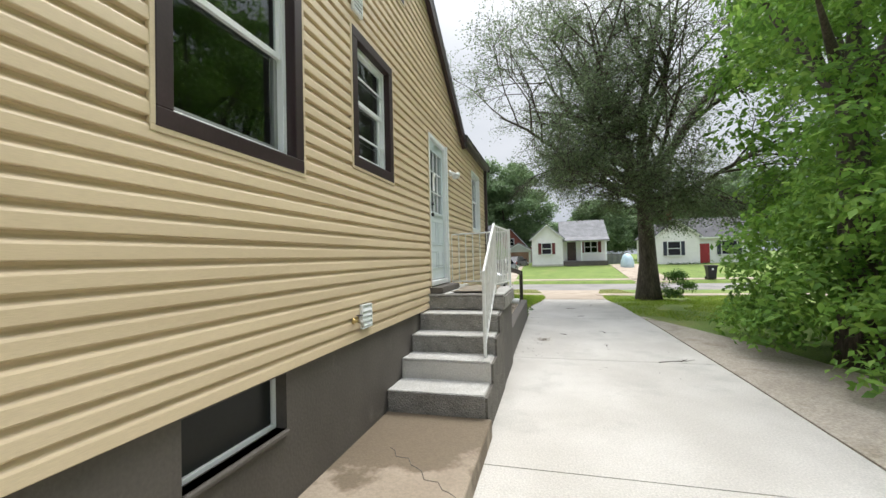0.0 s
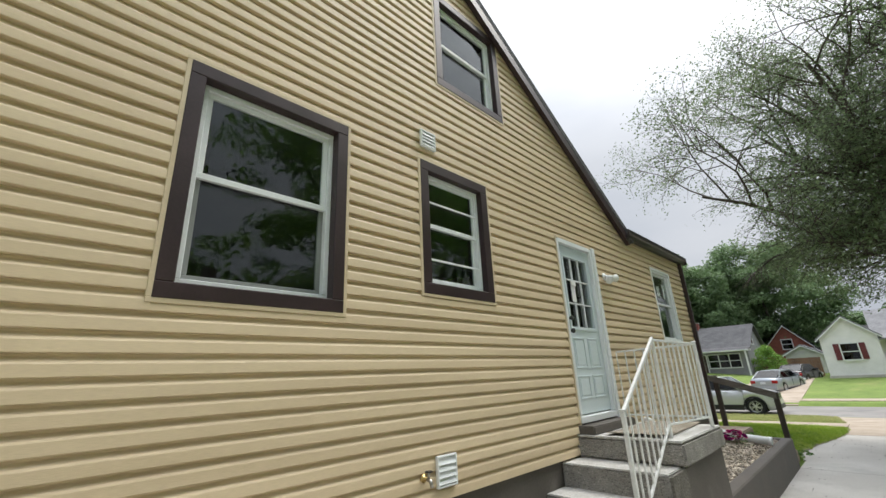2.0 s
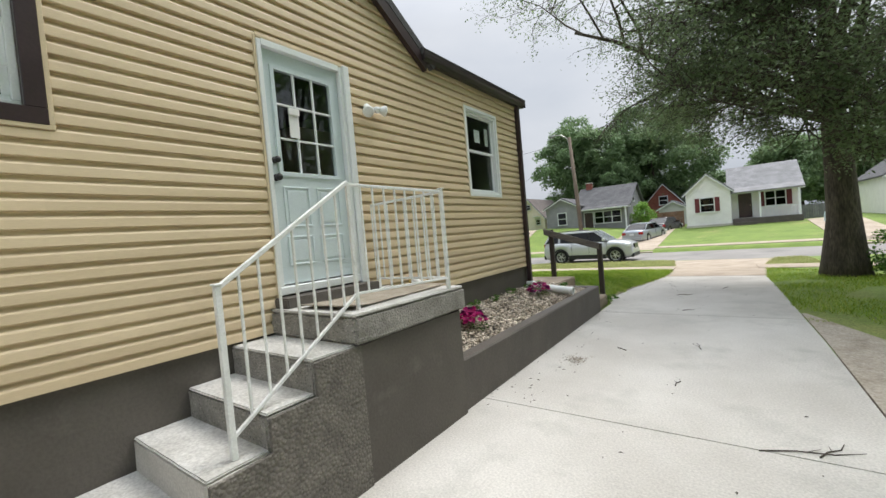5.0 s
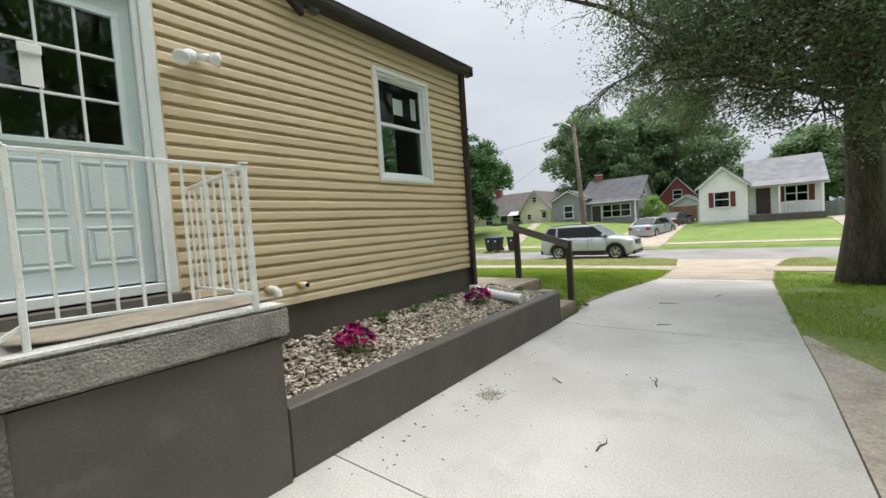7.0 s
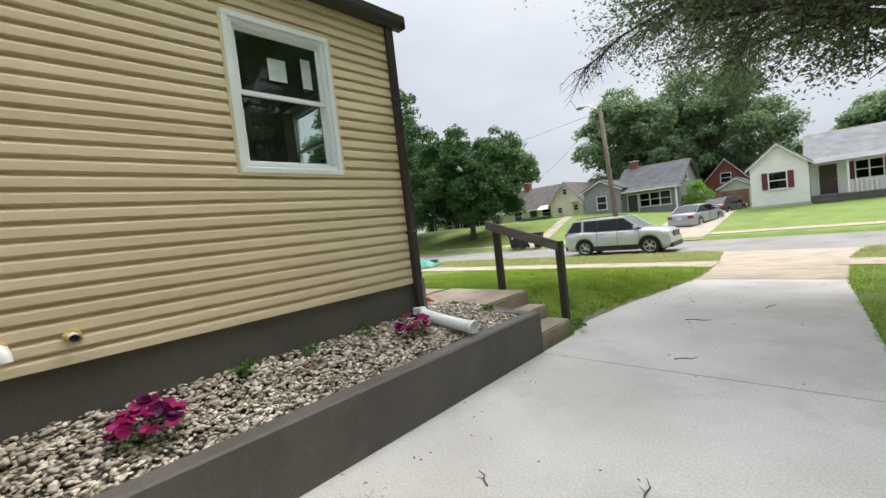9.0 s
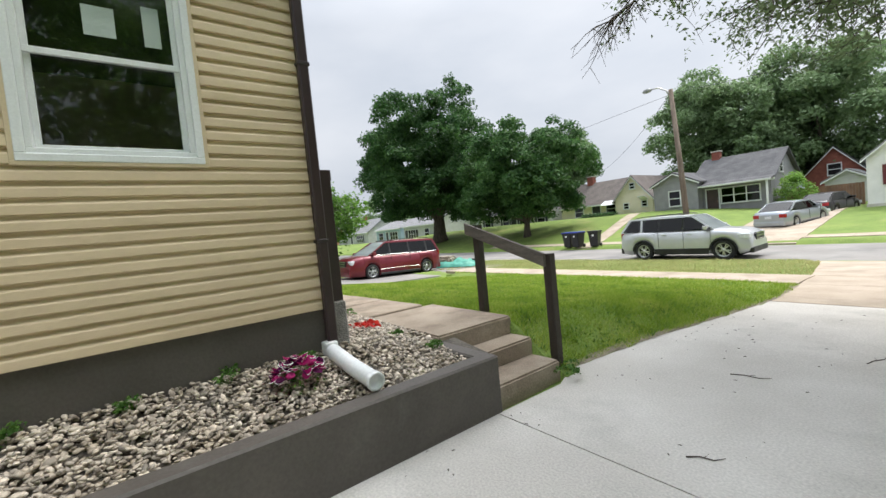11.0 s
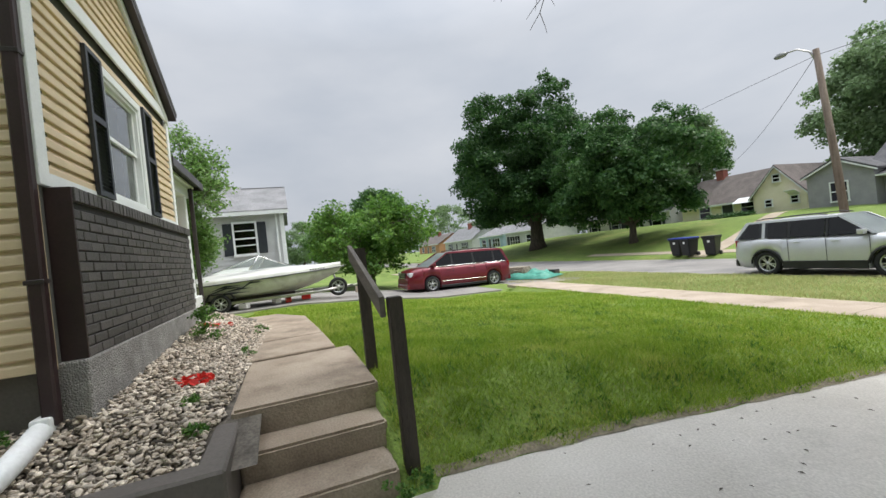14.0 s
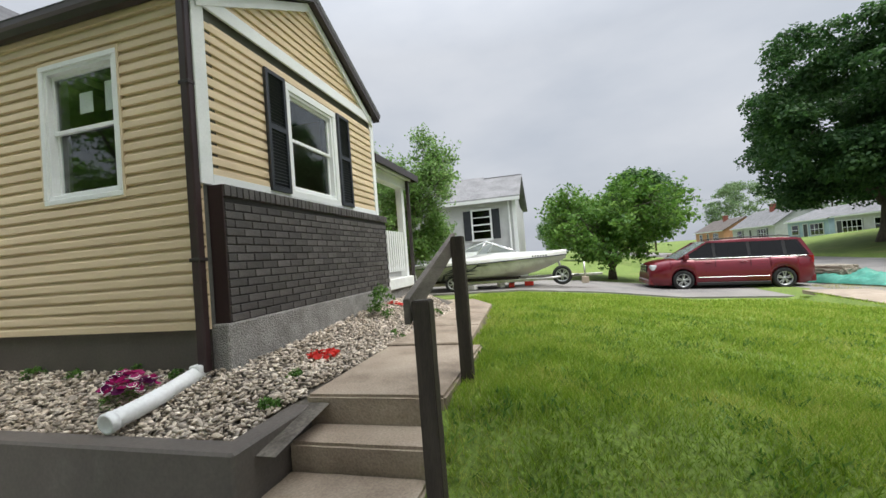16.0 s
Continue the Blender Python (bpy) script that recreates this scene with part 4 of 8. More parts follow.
COURSE, LEN = 0.0745, 0.215
full_brick, half_brick, row_brick = brick_mesh(LEN - 0.011, 0.05, COURSE - 0.011), brick_mesh(LEN / 2 - 0.011, 0.05, COURSE - 0.011), brick_mesh(0.064, 0.06, 0.098)
brng = random.Random(3)
zrow, i = BZ0 + 0.006, 0
while zrow + COURSE < BZ1 - 0.095:
    x = BX1 - 0.008
    if i % 2:
        x -= LEN / 2
        ob = new("brick", half_brick)
        ob.parent = brick_wall
        ob.location = (x + 0.0, BY + brng.uniform(-0.003, 0.002), zrow)
    while x - LEN > BX0 - 0.02:
        x -= LEN
        ob = new("brick", full_brick)
        ob.parent = brick_wall
        ob.location = (x, BY + brng.uniform(-0.003, 0.003), zrow)
        ob.rotation_euler = (0, 0, brng.uniform(-0.006, 0.006))
    zrow += COURSE
    i += 1
x = BX1 - 0.066
while x > BX0 - 0.02:
    ob = new("brick", row_brick)
    ob.parent = brick_wall
    ob.location = (x, BY + 0.018 + brng.uniform(-0.003, 0.003), BZ1 - 0.098)
    x -= 0.0745

# downspout at the corner with its white pipe on the stones
ds = thing("downspout", "dark brown metal downspout at the house corner", "downspout")
part("pipe", box((0.008, FRONT - 0.075, 0.98), (0.085, FRONT + 0.012, EAVE - 0.02), 0.012), M["brown"], ds)
for z in (1.9, 3.4):
    part("strap", box((-0.004, FRONT - 0.085, z), (0.09, FRONT + 0.02, z + 0.03), 0.003), M["gutter"], ds)

dp = thing("drain_pipe", "white corrugated drain pipe lying on the stones", "drain pipe")
pts, rad = [], []
for k in range(41):
    t = k / 40
    pts.append((0.06 + 0.74 * t, 8.13 + 0.03 * t, 0.985 - 0.11 * t - 0.015 * math.sin(t * 3)))
    rad.append((0.062 if t > 0.12 else 0.05 + 0.1 * t) + (0.0035 if k % 2 else 0))
part("pipe", tube(pts, rad, 20, None, False), M["downpipe"], dp, smooth=True)
part("pipe_mouth", lathe([(0.069, -0.02), (0.071, 0.03), (0.066, 0.034), (0.05, 0.03), (0.05, 0.02)], 20, None, Matrix.Translation((0.8, 8.16, 0.872)) @ Euler((0, radians(97), 0)).to_matrix().to_4x4()), M["downpipe"], dp, smooth=True)
part("adapter", box((0.0, 8.08, 0.93), (0.13, 8.19, 1.05), 0.02), M["downpipe"], dp)

# ---- the side stoop: slab walk, five steps and a landing ----
bm = box((-0.02, -9, 0.2), (1.05, 1.66, 0.47), 0.012)
tagged(link_mesh("side_walk", bm, M["wet_slab"]), "damp tan concrete walk along the foundation, cracked", "concrete walk", kind="structure")
bm = tube([(0.32 + 0.73 * k / 14, 0.92 - 0.62 * k / 14 + 0.03 * math.sin(k * 2.1) + 0.02 * math.sin(k * 5.3), 0.4695) for k in range(15)], 0.004, 4)
tagged(link_mesh("crack", bm, M["soil"]), "dark crack across the walk", "crack", kind="structure")
stoop = thing("stoop", "concrete side stoop with pebbled steps and grey plinth", "stoop", kind="structure")
STEPS = [(1.66, 0.682), (2.1, 0.894), (2.44, 1.095), (2.765, 1.305)]


def rough_box(lo, hi, amount, seed, cuts=10, bevel=0.012):
    b = bmesh.new()
    bmesh.ops.create_cube(b, size=1.0)
    for v in b.verts:
        v.co = Vector([lo[i] + (v.co[i] + 0.5) * (hi[i] - lo[i]) for i in range(3)])
    bmesh.ops.bevel(b, geom=b.edges[:], offset=bevel, segments=2, affect="EDGES")
    bmesh.ops.subdivide_edges(b, edges=[e for e in b.edges if e.calc_length() > 0.1], cuts=cuts, use_grid_fill=True)
    for v in b.verts:
        q = v.co * 14 + Vector((seed, seed * 2, 0))
        v.co += amount * Vector((noise.noise(q), noise.noise(q + Vector((9, 0, 0))), 0.6 * noise.noise(q + Vector((0, 9, 0)))))
    return b


ends = [s[0] for s in STEPS[1:]] + [3.12]
for k, ((y0, z1), y1) in enumerate(zip(STEPS, ends)):
    below = [0.3, 0.3, 0.3, 0.3][k]
    step = part("step", rough_box((-0.018, y0, below), (0.985, y1 + 0.02, z1 - 0.012), 0.006, k, 8), M["agg"] if k != 1 else M["concrete"], stoop)
    part("tread", rough_box((-0.018, y0 + 0.004, z1 - 0.02), (0.98, y1 + 0.01, z1), 0.0035, k + 20, 8, 0.008), M["tread"], step)
part("stair_side", prism([(1.672, 0.28), (3.16, 0.28), (3.16, 1.3), (2.776, 1.288), (2.772, 1.078), (2.45, 1.072), (2.446, 0.876), (2.11, 0.868), (2.106, 0.664), (1.676, 0.655)], "x", 0.986, 1.012, None, 0.004), M["agg_dark"], stoop)
part("plinth", rough_box((-0.018, 3.14, 0.28), (1.0, 4.43, 1.31), 0.003, 40, 6, 0.02), M["foundation"], stoop)
part("landing_slab", rough_box((-0.018, 3.1, 1.305), (1.04, 4.47, 1.505), 0.007, 50, 10, 0.02), M["agg"], stoop)
part("landing_top", rough_box((-0.018, 3.105, 1.5), (1.03, 4.46, 1.521), 0.003, 51, 10, 0.008), M["tread"], stoop)
part("door_step", rough_box((-0.018, 3.14, 1.518), (0.2, 4.2, 1.605), 0.003, 52, 6, 0.012), M["foundation"], stoop)
mat_ = thing("doormat", "worn tan mat with a curled edge on the landing", "doormat", pose(0.56, 3.85, 1.523, 0, 0, 2))
b = bmesh.new()
gridv = [[b.verts.new((-0.29 + 0.58 * i / 14, -0.66 + 1.3 * j / 24, 0.006 + 0.012 * max(0, noise.noise((i * 0.4, j * 0.35, 2))) + (0.02 * (1 - j / 4) if j < 4 else 0))) for i in range(15)] for j in range(25)]
for r0, r1 in zip(gridv, gridv[1:]):
    for k in range(14):
        b.faces.new((r0[k], r0[k + 1], r1[k + 1], r1[k])).smooth = True
ext = bmesh.ops.extrude_face_region(b, geom=b.faces[:])
bmesh.ops.translate(b, verts=[v for v in ext["geom"] if isinstance(v, bmesh.types.BMVert)], vec=(0, 0, 0.007))
part("mat", b, M["mat_tan"], mat_)

# white iron railing
rail = thing("stair_railing", "white painted iron railing on the side steps", "railing")
RX = 0.9


def bar(name, p, q, r, parent, mat="white_paint", sides=8):
    return part(name, tube([p, q], r, sides), M[mat], parent)


def sq(name, p, q, half, parent, mat="white_paint"):
    """A square bar from p to q."""
    p, q = Vector(p), Vector(q)
    d = q - p
    b = box((-half, -half, 0), (half, half, d.length), min(0.004, half * 0.3))
    rot = Vector((0, 0, 1)).rotation_difference(d.normalized()).to_matrix().to_4x4()
    if abs(d.normalized().z) < 0.98:
        rot = d.to_track_quat("Z", "X").to_matrix().to_4x4()
    b.transform(Matrix.Translation(p) @ rot)
    return part(name, b, M[mat], parent)


pA, pB, pC = Vector((RX, 2.29, 0.894)), Vector((RX, 3.26, 1.52)), Vector((1.0, 4.27, 1.52))
sq("post", pA, pA + Vector((0, 0, 0.95)), 0.017, rail)
sq("post", pB, pB + Vector((0, 0, 0.93)), 0.014, rail)
sq("post", pC, pC + Vector((0, 0, 0.91)), 0.017, rail)
part("post_cap", box((RX - 0.024, 2.266, 1.844), (RX + 0.024, 2.314, 1.856), 0.003), M["white_paint"], rail)
part("post_cap", box((0.976, 4.246, 2.43), (1.024, 4.294, 2.442), 0.003), M["white_paint"], rail)
sq("top_rail", pA + Vector((0, 0, 0.935)), pB + Vector((0, -0.0, 0.935)), 0.014, rail)
sq("bottom_rail", pA + Vector((0, 0.01, 0.12)), pB + Vector((0, 0, 0.12)), 0.011, rail)
sq("top_rail", pB + Vector((0, 0, 0.915)), pC + Vector((0, 0, 0.89)), 0.011, rail)
sq("bottom_rail", pB + Vector((0, 0, 0.12)), pC + Vector((0, 0, 0.1)), 0.009, rail)
pD = Vector((0.06, 4.3, 1.52))
sq("top_rail", pC + Vector((0, 0, 0.89)), pD + Vector((0, 0, 0.87)), 0.012, rail)
sq("bottom_rail", pC + Vector((0, 0, 0.1)), pD + Vector((0, 0, 0.1)), 0.01, rail)
for k in range(1, 8):
    t = k / 8
    p = pA.lerp(pB, t)
    sq("baluster", p + Vector((0, 0, 0.12)), p + Vector((0, 0, 0.93)), 0.0075, rail)
for k in range(1, 9):
    t = k / 9
    p = pB.lerp(pC, t)
    sq("baluster", p + Vector((0, 0, 0.11)), p + Vector((0, 0, 0.905 - 0.02 * t)), 0.0075, rail)
for k in range(1, 9):
    p = pC.lerp(pD, k / 8)
    sq("baluster", p + Vector((0, 0, 0.1 if k < 8 else 0.0)), p + Vector((0, 0, 0.885 - 0.02 * k / 8)), 0.0075, rail)

# ---- planter ----
plant = thing("planter_wall", "dark brown painted concrete planter wall", "planter", kind="structure")
part("curb", prism([(0.965, 4.44), (0.965, 9.26), (0.21, 9.26), (0.21, 9.1), (0.8, 9.1), (0.8, 4.44)], "z", 0.25, 0.795, None, 0.016), M["planter"], plant)


def bed_z(x, y):
    if x > -0.02:
        return 0.955 - 0.272 * x - 0.1 * smooth_step(8.4, 9.1, y) * max(0.0, 1 - x / 0.79)
    wall = 0.96 + 0.055 * min(3.0, -x)
    return wall - (wall - 0.845) * min(1.0, max(0.0, (y - 8.36) / 0.85))


def in_bed(x, y):
    if -0.02 < x < 0.79 and 4.49 < y < 9.09:
        return True
    edge = lerp_line(x, [(-5.2, 8.5), (-4.2, 9.3), (-3.4, 9.35), (-1.5, 9.22), (0.18, 9.16), (0.3, 9.09)])
    return -5.0 < x < 0.3 and 8.37 < y < edge


bm = bmesh.new()
sx, sy = frange(-5.2, 0.8, 60), frange(4.43, 9.4, 49)
vg = {}
for i, x in enumerate(sx):
    for j, y in enumerate(sy):
        vg[i, j] = bm.verts.new((x, y, bed_z(x, y) - 0.03))
for i in range(60):
    for j in range(49):
        x, y = (sx[i] + sx[i + 1]) / 2, (sy[j] + sy[j + 1]) / 2
        if (-0.06 < x and y < 9.2) or y > 8.3:
            bm.faces.new((vg[i, j], vg[i + 1, j], vg[i + 1, j + 1], vg[i, j + 1]))
bmesh.ops.delete(bm, geom=[v for v in bm.verts if not v.link_faces], context="VERTS")
tagged(link_mesh("bed_soil", bm, M["soil"]), "dark soil under the bed's stones", "soil", kind="structure")

# ---- front walk and its steps ----
fwalk = thing("front_walk", "brown-grey concrete front walk with three steps down", "walkway", kind="structure")


def slab_poly(name, pts, z0, z1, parent, material):
    return part(name, prism(pts, "z", z0, z1, None, 0.012), material, parent)


part("step", rough_box((-1.36, 9.2, 0.3), (0.19, 10.26, 0.852), 0.004, 80, 8, 0.02), M["walkway"], fwalk)
part("step", rough_box((0.18, 9.262, 0.25), (0.5, 10.24, 0.65), 0.004, 81, 8, 0.02), M["walkway"], fwalk)
part("step", rough_box((0.49, 9.262, 0.2), (0.86, 10.22, 0.47), 0.004, 82, 8, 0.02), M["walkway"], fwalk)
slab_poly("slab", [(-2.42, 9.18), (-1.39, 9.18), (-1.39, 10.1), (-2.42, 10.05)], 0.7, 0.87, fwalk, M["walkway"])
slab_poly("slab", [(-3.5, 9.25), (-2.44, 9.2), (-2.44, 10.04), (-3.5, 9.98)], 0.7, 0.875, fwalk, M["walkway"])
slab_poly("slab", [(-5.9, 7.9), (-4.6, 7.9), (-4.2, 9.28), (-3.52, 9.26), (-3.52, 9.97), (-4.6, 9.9), (-5.6, 9.4)], 0.68, 0.872, fwalk, M["walkway"])

hr = thing("wood_handrail", "dark stained wooden handrail on two posts by the steps", "handrail")
part("post", rough_box((0.69, 10.285, 0.25), (0.785, 10.38, 1.555), 0.003, 90, 10, 0.006), M["wood_dark"], hr)
part("post", rough_box((-0.36, 10.265, 0.6), (-0.265, 10.36, 1.93), 0.003, 91, 10, 0.006), M["wood_dark"], hr)
b = box((-0.019, -0.07, 0), (0.019, 0.07, 1.28), 0.004)
d = Vector((0.74, 10.26, 1.5)) - Vector((-0.46, 10.245, 1.9))
b.transform(Matrix.Translation((-0.46, 10.245, 1.9)) @ Matrix(((0, 0, d.normalized().x, 0), (1, 0, 0, 0), (0, 1, d.normalized().z, 0), (0, 0, 0, 1))))
part("rail_board", b, M["wood_grey"], hr)

# ---- plants ----
def leafy(name, c1, c2, c3, scale=1.2):
    """Leaf: a diffuse sheet that lets some light through, varied leaf by leaf and over the crown."""
    m = bpy.data.materials.new(name)
    m.use_nodes = True
    n, l = m.node_tree.nodes, m.node_tree.links
    b = n["Principled BSDF"]
    out = n["Material Output"]
    co = n.new("ShaderNodeTexCoord")
    no = n.new("ShaderNodeTexNoise")
    no.inputs["Scale"].default_value = scale
    l.new(co.outputs["Object"], no.inputs["Vector"])
    geo = n.new("ShaderNodeNewGeometry")
    r1 = n.new("ShaderNodeValToRGB")
    r1.color_ramp.elements[0].color, r1.color_ramp.elements[1].color = (*c1, 1), (*c3, 1)
    e = r1.color_ramp.elements.new(0.5)
    e.color = (*c2, 1)
    mx = n.new("ShaderNodeMath")
    mx.operation = "ADD"
    l.new(no.outputs["Fac"], mx.inputs[0])
    ma = n.new("ShaderNodeMapRange")
    ma.inputs["To Min"].default_value, ma.inputs["To Max"].default_value = -0.36, 0.36
    l.new(geo.outputs["Random Per Island"], ma.inputs["Value"])
    l.new(ma.outputs["Result"], mx.inputs[1])
    l.new(mx.outputs["Value"], r1.inputs["Fac"])
    l.new(r1.outputs["Color"], b.inputs["Base Color"])
    b.inputs["Roughness"].default_value = 0.5
    b.inputs["Specular IOR Level"].default_value = 0.3
    tr = n.new("ShaderNodeBsdfTranslucent")
    l.new(r1.outputs["Color"], tr.inputs["Color"])
    ms = n.new("ShaderNodeMixShader")
    ms.inputs["Fac"].default_value = 0.45
    l.new(b.outputs["BSDF"], ms.inputs[1])
    l.new(tr.outputs["BSDF"], ms.inputs[2])
    l.new(ms.outputs["Shader"], out.inputs["Surface"])
    return m


L = {
    # veil of lens flare put into the colour: leaves raised and desaturated
    "elm": leafy("veiled_elm_leaves", (0.12, 0.17, 0.085), (0.185, 0.25, 0.125), (0.26, 0.33, 0.175), 0.8),
    "hedge": leafy("hedge_leaves", (0.1, 0.21, 0.045), (0.21, 0.39, 0.07), (0.38, 0.56, 0.12), 1.0),
    "maple": leafy("maple_leaves", (0.026, 0.072, 0.026), (0.051, 0.123, 0.036), (0.094, 0.189, 0.052), 0.5),
    "maple_light": leafy("maple_light_leaves", (0.032, 0.090, 0.029), (0.065, 0.152, 0.043), (0.123, 0.232, 0.065), 0.5),
    "dogwood": leafy("dogwood_leaves", (0.058, 0.145, 0.029), (0.123, 0.254, 0.043), (0.217, 0.362, 0.072), 0.8),
    # distance haze put into the leaf colour, paler and greyer
    "far": leafy("hazy_far_leaves", (0.135, 0.215, 0.1), (0.205, 0.305, 0.145), (0.29, 0.395, 0.2), 0.25),
    "pear": leafy("pear_leaves", (0.1, 0.2, 0.05), (0.19, 0.33, 0.09), (0.32, 0.46, 0.17), 1.2),
    "bush": leafy("bush_leaves", (0.043, 0.123, 0.022), (0.102, 0.217, 0.043), (0.203, 0.348, 0.072), 2.0),
    "blade": leafy("grass_blades", (0.12, 0.215, 0.017), (0.26, 0.4, 0.034), (0.52, 0.52, 0.14), 1.6),
    "blade_dry": leafy("dry_blades", (0.26, 0.3, 0.1), (0.42, 0.42, 0.18), (0.58, 0.52, 0.27), 0.6),
    "petal_pink": leafy("magenta_petals", (0.28, 0.008, 0.09), (0.42, 0.015, 0.14), (0.5, 0.03, 0.2), 6),
    "petal_dark": leafy("dark_petals", (0.06, 0.005, 0.05), (0.1, 0.008, 0.07), (0.14, 0.01, 0.09), 6),
    "petal_red": leafy("red_petals", (0.45, 0.012, 0.012), (0.6, 0.025, 0.02), (0.68, 0.05, 0.035), 6),
}


def leaf_mesh(centres, normals, sizes, rngn, ratio=0.55):
    """Rhombic leaves, one for each centre; returns the vertices and faces."""
    n = len(centres)
    c = np.asarray(centres, float)
    nn = np.asarray(normals, float)
    nn /= np.linalg.norm(nn, axis=1, keepdims=True) + 1e-9
    r = rngn.normal(size=(n, 3))
    u = np.cross(nn, r)
    u /= np.linalg.norm(u, axis=1, keepdims=True) + 1e-9
    v = np.cross(nn, u)
    s = np.asarray(sizes, float)[:, None]
    bend = nn * s * 0.12
    verts = np.stack([c - u * s * 0.5 - bend, c + v * s * 0.5 * ratio, c + u * s * 0.5 - bend, c - v * s * 0.5 * ratio], 1).reshape(-1, 3)
    return verts, n


def quads(name, verts, n, material, parent=None, label=""):
    me = bpy.data.meshes.new(name)
    me.vertices.add(len(verts))
    me.vertices.foreach_set("co", np.asarray(verts, np.float32).ravel())
    me.loops.add(4 * n)
    me.loops.foreach_set("vertex_index", np.arange(4 * n, dtype=np.int32))
    me.polygons.add(n)
    me.polygons.foreach_set("loop_start", np.arange(0, 4 * n, 4, dtype=np.int32))
    me.update(calc_edges=True)
    me.materials.append(material)
    ob = new(name, me)
    if parent is not None:
        ob.parent = parent
    if label:
        tagged(ob, label)
    return ob


def bent(p, d, length, steps, rng_, wander, droop):
    """A wandering line of points from p."""
    pts, d = [Vector(p)], Vector(d).normalized()
    for _ in range(steps):
        d = (d + wander * Vector((rng_.gauss(0, 1), rng_.gauss(0, 1), rng_.gauss(0, 0.7))) + Vector((0, 0, -droop))).normalized()
        pts.append(pts[-1] + d * length / steps)
    return pts


def branching_tree(name, label, base, trunk_pts, trunk_r, limbs, leaf_mat, leaf_size, per_twig, seed, bark="bark", levels=(7, 6, 5), spread=0.9, droop=0.03, twig=0.8, ratio=0.5, clear=None):
    """A trunk, limbs (start height along the trunk, azimuth, elevation, length) and three orders of branches with leaves on the last."""
    rg, rn = random.Random(seed), np.random.default_rng(seed)
    tree = thing(name, label, "tree", pose(*base))
    wood = bmesh.new()
    n = len(trunk_pts)
    radii = [trunk_r * (1.35 if i == 0 else 1.12 if i == 1 else 1.0 - 0.55 * i / n) for i in range(n)]
    tube(trunk_pts, radii, 16, wood)
    leaves, normals = [], []
    tips = bmesh.new()

    def grow(p, d, length, r, level):
        steps = max(3, 6 - level)
        pts = bent(p, d, length, steps, rg, 0.1 + 0.05 * level, droop * (0.5 + level))
        if clear is not None and level >= 1:
            tip = pts[-1] + Vector(base)
            if tip.z < clear(tip.x, tip.y) + (0.15 if level == 3 else 0.0):
                return
        tube(pts, [r * (1 - 0.75 * i / steps) for i in range(steps + 1)], (9, 6, 4, 3)[level], wood if level < 2 else tips, False)
        if level == 3:
            for _ in range(per_twig):
                t = rg.uniform(0.15, 1.05)
                q = pts[0].lerp(pts[-1], t)
                leaves.append(q + Vector((rg.gauss(0, 1), rg.gauss(0, 1), rg.gauss(0, 0.8))) * twig * 0.22)
                normals.append((rg.gauss(0, 0.7), rg.gauss(0, 0.7), 0.8 + rg.gauss(0, 0.3)))
            return
        count = levels[level]
        for k in range(count):
            t = 0.28 + 0.72 * (k + rg.uniform(0.2, 0.9)) / count
            i = min(steps - 1, int(t * steps))
            q = pts[i].lerp(pts[i + 1], t * steps - i)
            dd = (pts[i + 1] - pts[i]).normalized()
            side = Vector((rg.gauss(0, 1), rg.gauss(0, 1), rg.gauss(0.12, 0.7)))
            side = (side - side.dot(dd) * dd).normalized()
            nd = (dd + side * rg.uniform(0.6, 1.3) * spread).normalized()
            nl = length * rg.uniform(0.36, 0.58) if level < 2 else twig * rg.uniform(0.6, 1.25)
            grow(q, nd, nl, r * (1 - 0.75 * t) * 0.62 + 0.004, level + 1)

    tp = [Vector(p) for p in trunk_pts]
    for h, az, el, ln, rr in limbs:
        i = min(n - 2, int(h * (n - 1)))
        p = tp[i].lerp(tp[i + 1], h * (n - 1) - i)
        d = Vector((math.cos(radians(az)) * math.cos(radians(el)), math.sin(radians(az)) * math.cos(radians(el)), math.sin(radians(el))))
        grow(p, d, ln, rr, 0)
    part("trunk", wood, M[bark], tree)
    part("branching", tips, M[bark], tree)
    sizes = leaf_size * rn.uniform(0.6, 1.3, len(leaves))
    v, k = leaf_mesh([tuple(q) for q in leaves], normals, sizes, rn, ratio)
    quads("crown", v, k, leaf_mat, tree)
    return tree


